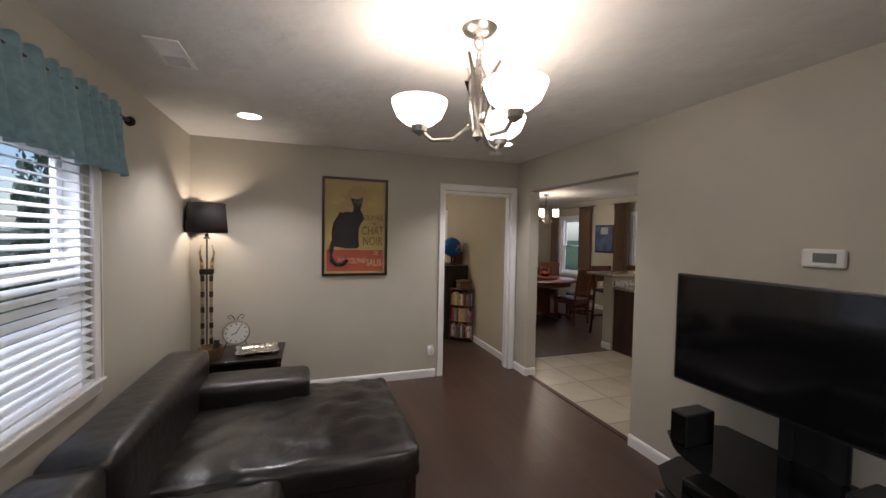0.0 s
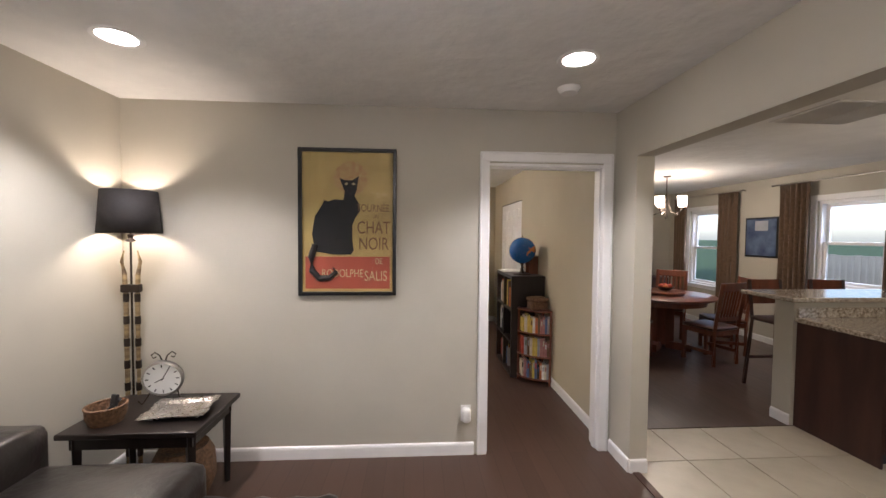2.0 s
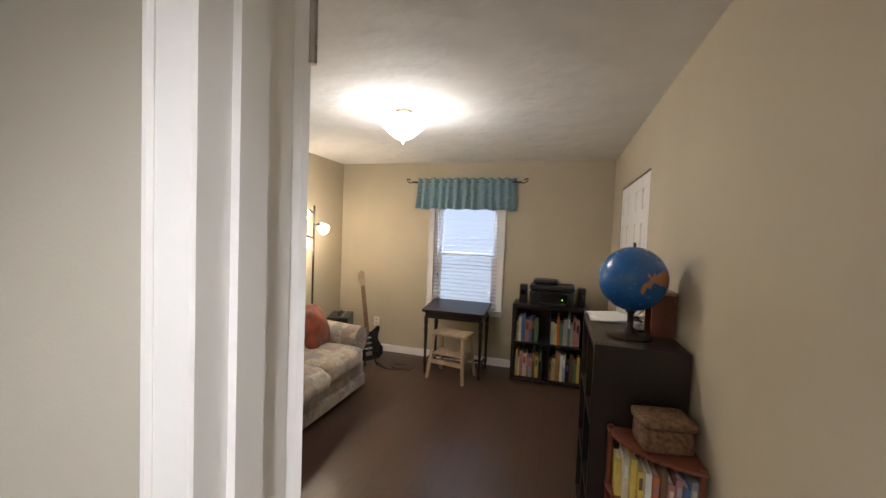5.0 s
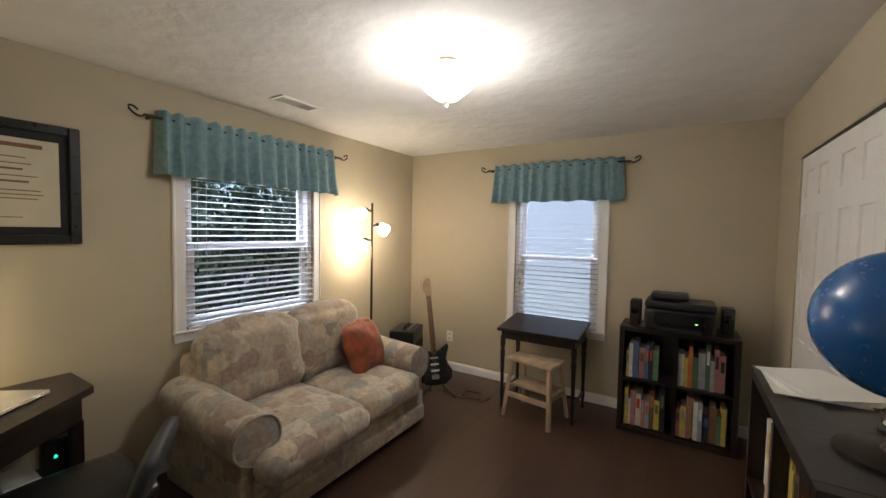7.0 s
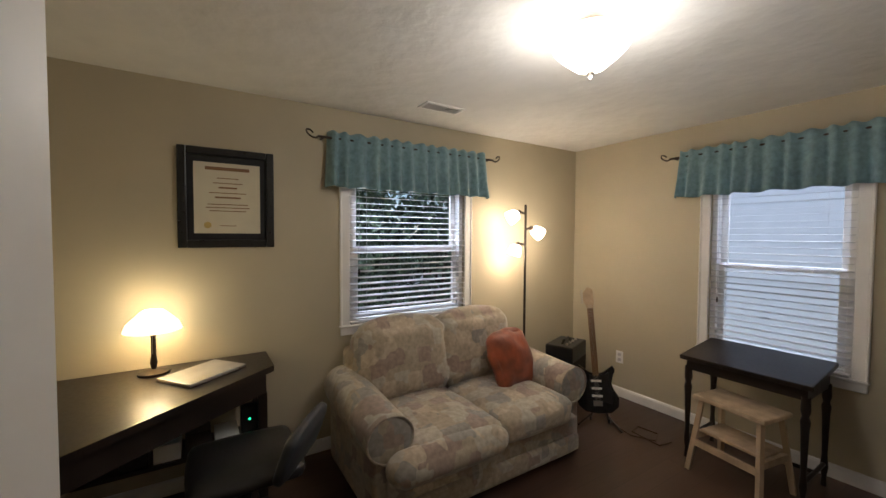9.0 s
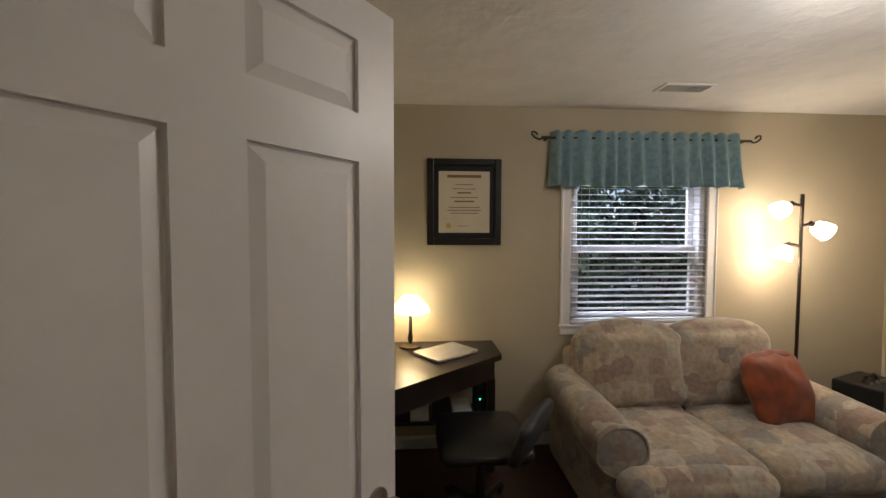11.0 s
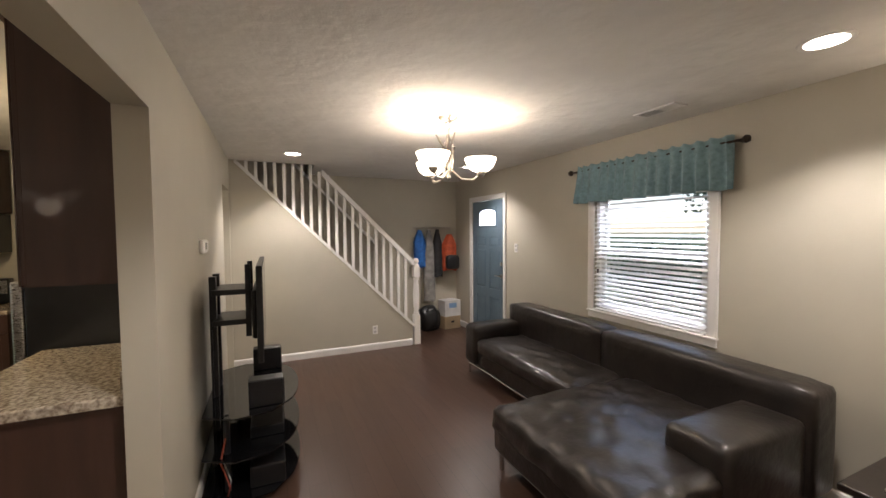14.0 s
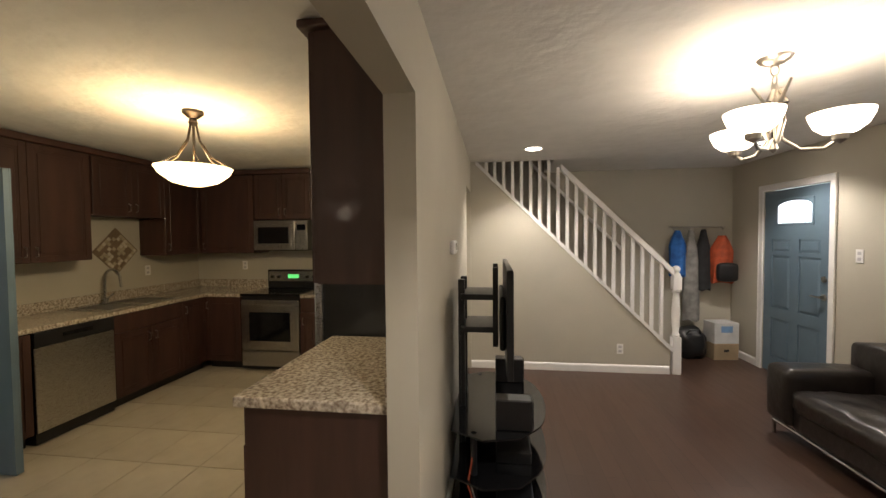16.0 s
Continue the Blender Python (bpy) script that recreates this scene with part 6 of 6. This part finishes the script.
for k in range(6):
    a = radians(60 * k)
    part("curved_rod", tube([(0.015 * math.cos(a), 0.015 * math.sin(a), -0.07), (0.04 * math.cos(a + 0.1), 0.04 * math.sin(a + 0.1), -0.2), (0.11 * math.cos(a + 0.2), 0.11 * math.sin(a + 0.2), -0.31), (0.225 * math.cos(a + 0.3), 0.225 * math.sin(a + 0.3), -0.385)], 0.006), BRONZE, kp, smooth=True)
sh = part("bowl", lathe([(0.235, -0.385), (0.21, -0.43), (0.14, -0.485), (0.05, -0.51), (0, -0.512), (0, -0.505), (0.13, -0.475), (0.2, -0.425), (0.228, -0.385)], 36), AMBERGLASS, kp, "glowing amber glass bowl", True)
sh.visible_shadow = False
# peninsula with raised bar
struct("half_wall", rbox(5.06, EX, 0.29, 0.46, 0, 1.04), WALL, "greige half wall behind the peninsula")
base_run(5.06, 0.29, 5.06, 0.46, (-1, 0))
cabinet(pose(EX, -0.33, 0, 0, 0, 0) @ pose(-2.04, 0, 0), 2.04, 0.1, 0.87, 0.6, 4, True, "dark cherry peninsula base cabinet")
part("end_panel", rbox(5.09, 5.108, -0.33, 0.285, 0.0, 0.87), CABINET, thing("cabinet_end_panel", pose(0, 0, 0), "plain dark cherry end panel of the peninsula", "cabinet panel"))
wt = thing("worktop", pose(0, 0, 0), "granite-look peninsula worktop with a lip", "worktop")
part("slab", rbox(5.06, EX - 0.01, -0.37, 0.285, 0.872, 0.91, 0.008), GRANITE, wt)
part("backsplash_lip", rbox(5.08, EX - 0.01, 0.262, 0.286, 0.911, 0.99, 0.003), GRANITE, wt)
bt = thing("bar_counter", pose(0, 0, 0), "raised granite-look bar top on the half wall", "worktop")
part("slab", rbox(4.98, EX - 0.01, 0.22, 0.74, 1.042, 1.08, 0.01), GRANITE, bt)
outlet(pose(6.2, 0.26, 1.015) @ Matrix.Diagonal((1, 1, 0.35, 1)))
mp2 = thing("pendant_light", pose(5.6, 0.05, H), "small bronze pendant with a lit glass cylinder over the bar", "pendant")
part("canopy", lathe([(0, -0.03), (0.05, -0.02), (0.06, 0), (0, 0)], 20), BRONZE, mp2, smooth=True)
part("stem", rrod((0, 0, -0.02), (0, 0, -0.62), 0.005), BRONZE, mp2)
sh = part("glass_cylinder", lathe([(0, -0.8), (0.05, -0.8), (0.055, -0.64), (0.02, -0.61), (0, -0.61)], 20), GLOWGLASS, mp2, smooth=True)
sh.visible_shadow = False
ceiling_vent(4.9, -0.15, 0, 0.6, 0.5)

# ---------- dining room ----------


def curtain(y0, y1, z0, z1):
    th = thing("curtain", pose(EX, (y0 + y1) / 2, 0, 0, 0, -90), "floor-length brown curtain panel gathered at the window", "curtain", "dining curtains")
    bm = bmesh.new()
    w, n = y1 - y0, 60
    rows = []
    for z in (z1, z1 - 0.3, (z0 + z1) / 2, z0 + 0.3, z0):
        rows.append([bm.verts.new(((i / n - 0.5) * w * (1 + 0.04 * math.sin(z * 3)), -0.09 + 0.03 * math.sin(i / n * 2 * math.pi * w / 0.075 + z * 0.4), z)) for i in range(n + 1)])
    for a, b in zip(rows, rows[1:]):
        for i in range(n):
            bm.faces.new((a[i], a[i + 1], b[i + 1], b[i]))
    part("cloth", bm, BROWNCLOTH, th, smooth=True).modifiers.new("thick", "SOLIDIFY").thickness = 0.003


for a, b in ((4.40, 4.74), (3.22, 3.62), (2.06, 2.50), (0.90, 1.24)):
    curtain(a, b, 0.02, 2.30)
for a, b in ((3.12, 4.84), (0.80, 2.60)):
    r = thing("curtain_rod", pose(EX, 0, 0), "thin nickel curtain rod above the dining window", "curtain rod")
    part("rod", rrod((-0.09, a, 2.31), (-0.09, b, 2.31), 0.009), NICKEL, r)
    for y in (a + 0.05, b - 0.05):
        part("bracket", rrod((0, y, 2.31), (-0.09, y, 2.31), 0.007), NICKEL, r)
    for y in (a, b):
        part("finial", lathe([(0, -0.02), (0.018, 0), (0, 0.02)], 12, at=(-0.09, y, 2.31)), NICKEL, r)
pc = thing("framed_picture", pose(EX, 2.84, 1.57, 0, 0, -90), "framed dark blue night street picture", "picture")
part("frame", rbox(-0.28, 0.28, -0.025, 0, -0.30, 0.30, 0.006), FRAMEBLK, pc)
part("print", rbox(-0.255, 0.255, -0.028, -0.024, -0.275, 0.275), mat("night_blue_print", (0.03, 0.05, 0.12), 0.3, c2=(0.12, 0.16, 0.24), scale=5), pc)
part("pale_glow", rbox(-0.1, 0.12, -0.0295, -0.0275, 0.1, 0.25), mat("pale_print", (0.4, 0.4, 0.42), 0.3), pc)
pc2 = thing("framed_picture", pose(6.1, 5.0, 1.6), "small dark framed picture on the dining end wall", "picture")
part("frame", rbox(-0.2, 0.2, -0.025, 0, -0.25, 0.25, 0.006), FRAMEBLK, pc2)
part("print", rbox(-0.17, 0.17, -0.028, -0.024, -0.22, 0.22), mat("grey_print", (0.12, 0.13, 0.14), 0.4, c2=(0.3, 0.3, 0.3), scale=6), pc2)

dtb = thing("dining_table", pose(5.42, 2.60, 0), "round cherry-wood pedestal dining table", "table")
part("tabletop", lathe([(0, 0.72), (0.66, 0.72), (0.68, 0.735), (0.68, 0.75), (0.66, 0.76), (0, 0.76)], 48), CHERRY, dtb, smooth=True)
part("apron", lathe([(0.54, 0.64), (0.56, 0.64), (0.56, 0.72), (0.54, 0.72)], 40), CHERRY, dtb, smooth=True)
part("pedestal", rbox(-0.13, 0.13, -0.13, 0.13, 0.06, 0.66, 0.01), CHERRY, dtb)
for k in range(4):
    part("foot", rbox(0.08, 0.40, -0.05, 0.05, 0, 0.10, 0.01), CHERRY, dtb).matrix_basis = pose(0, 0, 0, 0, 0, 45 + 90 * k)
ls = thing("lazy_susan", pose(5.42, 2.60, 0.76), "round cherry-wood turntable on the dining table", "turntable")
part("disc", lathe([(0, 0.02), (0.30, 0.02), (0.31, 0.03), (0.30, 0.042), (0, 0.042)], 40), CHERRY, ls, smooth=True)
part("bearing", rrod((0, 0, 0), (0, 0, 0.02), 0.1), BRONZE, ls)
fbw = thing("fruit_bowl", pose(5.50, 2.62, 0.803), "dark wire bowl of red and orange fruit on the turntable", "fruit bowl")
part("bowl", lathe([(0, 0), (0.06, 0), (0.12, 0.05), (0.115, 0.052), (0.055, 0.008), (0, 0.008)], 24), BRONZE, fbw, smooth=True)
for k in range(6):
    a = k * 1.05
    bm = bmesh.new()
    bmesh.ops.create_uvsphere(bm, u_segments=12, v_segments=8, radius=0.036)
    part("fruit", bm, BOOKC[2] if k % 2 else BOOKC[3], fbw, smooth=True).location = (0.06 * math.cos(a), 0.06 * math.sin(a), 0.05 + 0.01 * (k % 2))
va = thing("flower_vase", pose(6.2, 4.6, 0.78), "glass vase with pale blue and white flowers on a sideboard", "vase")
part("vase", lathe([(0, 0), (0.06, 0), (0.09, 0.1), (0.05, 0.24), (0.06, 0.28)], 20), mat("teal_glaze", (0.15, 0.28, 0.32), 0.2), va, smooth=True)
PET = mat("pale_blue_petal", (0.4, 0.5, 0.56), 0.7, var=0.25, scale=30)
LEAF = mat("green_leaf", (0.10, 0.14, 0.085), 0.45, var=0.4, scale=14)
for k in range(16):
    a, r = k * 2.4, 0.05 + 0.012 * k
    p = (r * math.cos(a), r * math.sin(a), 0.46 - 0.006 * k + 0.04 * (k % 3))
    part("stalk", tube([(0, 0, 0.2), (p[0] * 0.5, p[1] * 0.5, 0.35), p], 0.004, 5), LEAF, va)
    bm = bmesh.new()
    for q in range(7):
        b = q * 0.9
        box(bm, 0.004, 0.045, -0.014, 0.014, -0.002, 0.002, m=pose(0, 0, 0, 0, -25, math.degrees(b)))
    part("blossom", bm, PET, va).location = p
sb = thing("sideboard", pose(6.2, 4.70, 0), "dark wooden sideboard against the dining end wall", "sideboard")
part("carcass", rbox(-0.6, 0.6, -0.22, 0.22, 0.08, 0.78, 0.006), CABINET, sb)
for x in (-0.55, 0.55):
    for y in (-0.18, 0.18):
        part("leg", rbox(x - 0.025, x + 0.025, y - 0.025, y + 0.025, 0, 0.08), CABINET, sb)

chair = thing("dining_chair", pose(5.66, 1.95, 0, 0, 0, 16), "cherry-wood slat-back dining chair at the round table", "chair", "chairs round the table")
part("seat", cushion(-0.22, 0.22, -0.22, 0.22, 0.43, 0.475, 0.008, 0.02, 6), mat("brown_seat_leather", (0.07, 0.03, 0.02), 0.35), chair)
part("seat_rail", rbox(-0.21, 0.21, -0.21, 0.21, 0.37, 0.43, 0.004), CHERRY, chair)
for x in (-0.2, 0.2):
    part("front_leg", rbox(x - 0.02, x + 0.02, 0.17, 0.21, 0, 0.43, 0.003), CHERRY, chair)
    part("back_post", tube([(x, -0.2, 0), (x, -0.2, 0.45), (x, -0.28, 1.02)], 0.025, 4), CHERRY, chair)
    part("side_stretcher", rbox(x - 0.012, x + 0.012, -0.18, 0.18, 0.14, 0.18), CHERRY, chair)
part("top_rail", rbox(-0.22, 0.22, -0.295, -0.265, 0.92, 1.02, 0.006), CHERRY, chair)
part("lower_rail", rbox(-0.19, 0.19, -0.225, -0.2, 0.55, 0.6, 0.004), CHERRY, chair)
for k in range(6):
    x = -0.125 + 0.05 * k
    part("slat", tube([(x, -0.213, 0.59), (x, -0.275, 0.94)], 0.013, 4), CHERRY, chair)
for x, y, a in ((6.15, 2.35, 71), (4.75, 2.25, -62), (5.05, 3.25, -150), (5.95, 3.2, 139)):
    copy_thing(chair, pose(x, y, 0, 0, 0, a))
stl = thing("bar_stool", pose(5.66, 0.98, 0, 0, 0, 180), "dark wooden bar stool with a back at the bar", "bar stool")
part("seat", cushion(-0.19, 0.19, -0.19, 0.19, 0.70, 0.75, 0.01, 0.02, 6), CABINET, stl)
for x in (-0.17, 0.17):
    part("leg", tube([(x, 0.16, 0.7), (x * 1.15, 0.2, 0)], 0.02, 4), CABINET, stl)
    part("leg", tube([(x * 1.15, -0.22, 0), (x, -0.17, 0.7), (x, -0.22, 1.12)], 0.02, 4), CABINET, stl)
part("back_panel", rbox(-0.19, 0.19, -0.24, -0.215, 0.86, 1.12, 0.01), CHERRY, stl)
for y in (-0.2, 0.19):
    part("foot_rail", rbox(-0.18, 0.18, y - 0.012, y + 0.012, 0.28, 0.31), CABINET, stl)
copy_thing(stl, pose(6.35, 0.98, 0, 0, 0, 175))
dc = thing("chandelier", pose(5.52, 2.68, H), "bronze dining chandelier with five lit glass cups", "chandelier")
part("canopy", lathe([(0, -0.03), (0.05, -0.02), (0.06, 0), (0, 0)], 20), BRONZE, dc, smooth=True)
part("stem", lathe([(0, -0.62), (0.02, -0.6), (0.008, -0.5), (0.008, -0.02)], 12), BRONZE, dc, smooth=True)
for k in range(5):
    R = pose(0, 0, 0, 0, 0, 72 * k)
    part("arm", tube([(0, 0, -0.3), (0.08, 0, -0.52), (0.17, 0, -0.56), (0.24, 0, -0.48), (0.24, 0, -0.44)], 0.008), BRONZE, dc, smooth=True).matrix_basis = R
    s = part("glass_cup", lathe([(0.03, -0.44), (0.055, -0.43), (0.058, -0.31), (0.052, -0.31), (0.03, -0.42)], 18, at=(0.24, 0, 0)), GLOWGLASS, dc, "glowing glass cup", True)
    s.matrix_basis = R
    s.visible_shadow = False

# ---------- outdoors ----------
LAWN = mat("lawn", (0.07, 0.11, 0.035), 0.9, var=0.4, scale=3, bump=0.5, bscale=60)
g = tagged(part("ground", rbox(-250, 250, -250, 250, -0.5, -0.35), LAWN), "green lawn round the house", "ground", "", "structure")
tagged(part("road", rbox(-14, -8, -120, 120, -0.35, -0.34), mat("asphalt", (0.24, 0.24, 0.24), 0.9, var=0.2)), "grey asphalt street in front of the house", "road", "", "structure")
tagged(part("driveway", rbox(-8, -2.5, -5, 0.5, -0.35, -0.335), mat("pale_concrete", (0.6, 0.59, 0.57), 0.9)), "pale concrete driveway", "driveway", "", "structure")


def foliage(th, name, centre, radii, count, size, seed):
    r = random.Random(seed)
    bm = bmesh.new()
    for _ in range(count):
        d = Vector((r.gauss(0, 1), r.gauss(0, 1), r.gauss(0, 1))).normalized()
        k = r.uniform(0.55, 1.05) * (0.8 + 0.35 * noise.noise(d * 2 + Vector((seed, 0, 0))))
        p = Vector(centre) + Vector((d.x * radii[0], d.y * radii[1], d.z * radii[2])) * k
        q = Euler((r.uniform(0, 6), r.uniform(0, 6), r.uniform(0, 6))).to_matrix()
        s = size * r.uniform(0.6, 1.3)
        v = [bm.verts.new(p + q @ Vector(c)) for c in ((-s, 0, 0), (0, -s * 0.45, s * 0.1), (s, 0, 0), (0, s * 0.45, s * 0.1))]
        bm.faces.new(v)
    return part(name, bm, LEAF, th)


def shrub(x, y, r, h, n, size, seed):
    th = thing("shrub", pose(x, y, -0.35), "dense green shrub outside the window", "shrub")
    for k in range(4):
        part("stem", tube([(0.05 * k - 0.1, 0, 0), (0.2 * k - 0.3, 0.1, h * 0.6)], 0.02, 5), BARK, th)
    foliage(th, "leaves", (0, 0, h * 0.55), (r, r * 1.3, h * 0.55), n, size, seed)


BARK = mat("bark", (0.1, 0.075, 0.055), 0.9, var=0.4, scale=20, bump=0.6, bscale=30)


def tree(x, y, h, r, n, seed):
    th = thing("tree", pose(x, y, -0.35), "tall leafy tree in the yard", "tree")
    part("trunk", tube([(0, 0, 0), (0.1, 0.05, h * 0.4), (0, 0.1, h * 0.8)], [0.25, 0.18, 0.06]), BARK, th)
    for k in range(5):
        a = k * 1.26 + seed
        part("limb", tube([(0.05, 0, h * (0.35 + 0.08 * k)), (r * 0.6 * math.cos(a), r * 0.6 * math.sin(a), h * (0.5 + 0.09 * k))], [0.09, 0.03], 6), BARK, th)
    foliage(th, "crown", (0, 0, h * 0.68), (r, r, h * 0.36), n, 0.22, seed)


shrub(-1.7, 2.1, 0.85, 3.0, 5200, 0.075, 3)
shrub(-1.9, 3.6, 0.8, 2.8, 3600, 0.075, 4)
shrub(-2.1, -0.2, 0.7, 2.6, 3000, 0.07, 5)
shrub(-5.5, -5.0, 0.9, 1.5, 1500, 0.09, 6)
shrub(-6.5, -7.2, 1.0, 1.6, 1500, 0.09, 7)
tree(-20, -14, 9, 4, 2500, 8)
tree(-22, -3, 10, 4.5, 2500, 9)
tree(-19, 8, 9, 4, 2500, 10)
tree(17, 6, 10, 4.5, 3000, 11)
tree(18, 1, 11, 4.5, 3000, 12)
tree(16, 12, 10, 4.5, 3000, 13)
tree(20, -5, 10, 4.5, 2500, 14)
fen = thing("fence", pose(12.5, 0, -0.35), "weathered pale wooden privacy fence across the back yard", "fence")
PLANK = mat("weathered_cedar", (0.48, 0.42, 0.34), 0.9, var=0.25, scale=10, stretch=(1, 1, 0.1))
me = None
for i in range(110):
    if me is None:
        o = part("board", rbox(-0.01, 0.01, -0.07, 0.07, 0, 1.5, 0.004, 1), PLANK, fen)
        me = o.data
    else:
        o = new("board", me)
        o.parent = fen
    o.location = (0, -8 + 0.145 * i, random.uniform(-0.01, 0.02))
for z in (0.3, 1.2):
    part("rail", rbox(0.011, 0.05, -8.1, 8.0, z, z + 0.09), PLANK, fen)
hs2 = thing("neighbour_house", pose(1.5, 8.2, -0.35), "neighbouring house with pale blue-white siding and a window", "house")
SIDING = mat("pale_siding", (0.78, 0.8, 0.82), 0.6, var=0.04)
part("wall", rbox(-6, 6, 0, 6, 0, 5.2), SIDING, hs2)
for i in range(34):
    part("siding_board", rbox(-6, 6, -0.012, 0, 0.15 * i, 0.15 * i + 0.144), SIDING, hs2)
w2 = part("window", rbox(0.0, 0.9, -0.05, -0.012, 2.2, 3.1, 0.01), WHITE, hs2)
part("pane", rbox(0.06, 0.84, -0.055, -0.05, 2.26, 3.04), mat("sky_dark_pane", (0.1, 0.16, 0.2), 0.05), w2)
part("roof", slab([(-6.4, -0.4), (6.4, -0.4), (6.4, 6.4), (-6.4, 6.4)], 5.2, 5.4), BARK, hs2)
hs3 = thing("house_across_street", pose(-24, -9, -0.35), "pale house across the street with dark windows and a brown roof", "house")
part("wall", rbox(-4, 0, -6, 6, 0, 3.2), mat("tan_brick_front", (0.42, 0.3, 0.24), 0.9, var=0.25, scale=8), hs3)
for y in (-4.4, -1.8, 2.2, 4.4):
    w = part("window", rbox(0, 0.05, y - 0.6, y + 0.6, 1.0, 2.4), WHITE, hs3)
    part("pane", rbox(0.05, 0.06, y - 0.52, y + 0.52, 1.08, 2.32), BLACKGLASS, w)
bm = bmesh.new()
v = [bm.verts.new(c) for c in ((0.6, -6.5, 3.1), (0.6, 6.5, 3.1), (-4.6, 6.5, 3.1), (-4.6, -6.5, 3.1), (-2, 5.0, 5.2), (-2, -5.0, 5.2))]
for f in ((0, 1, 4, 5), (2, 3, 5, 4), (1, 2, 4), (3, 0, 5), (0, 3, 2, 1)):
    bm.faces.new([v[k] for k in f])
part("roof", bm, BARK, hs3)

# ---------- kitchen floor tiles ----------
tile_mesh = None
for i in range(9):
    for j in range(13):
        x, y = RX + 0.07 + i * 0.42, 0.285 - (j + 1) * 0.44
        if tile_mesh is None:
            o = part("tile", rbox(0, 0.415, 0, 0.435, -0.006, 0.0, 0.002, 1), TILE, kitchen_floor)
            tile_mesh = o.data
        else:
            o = new("tile", tile_mesh)
            o.parent = kitchen_floor
        o.location = (x, y, 0)
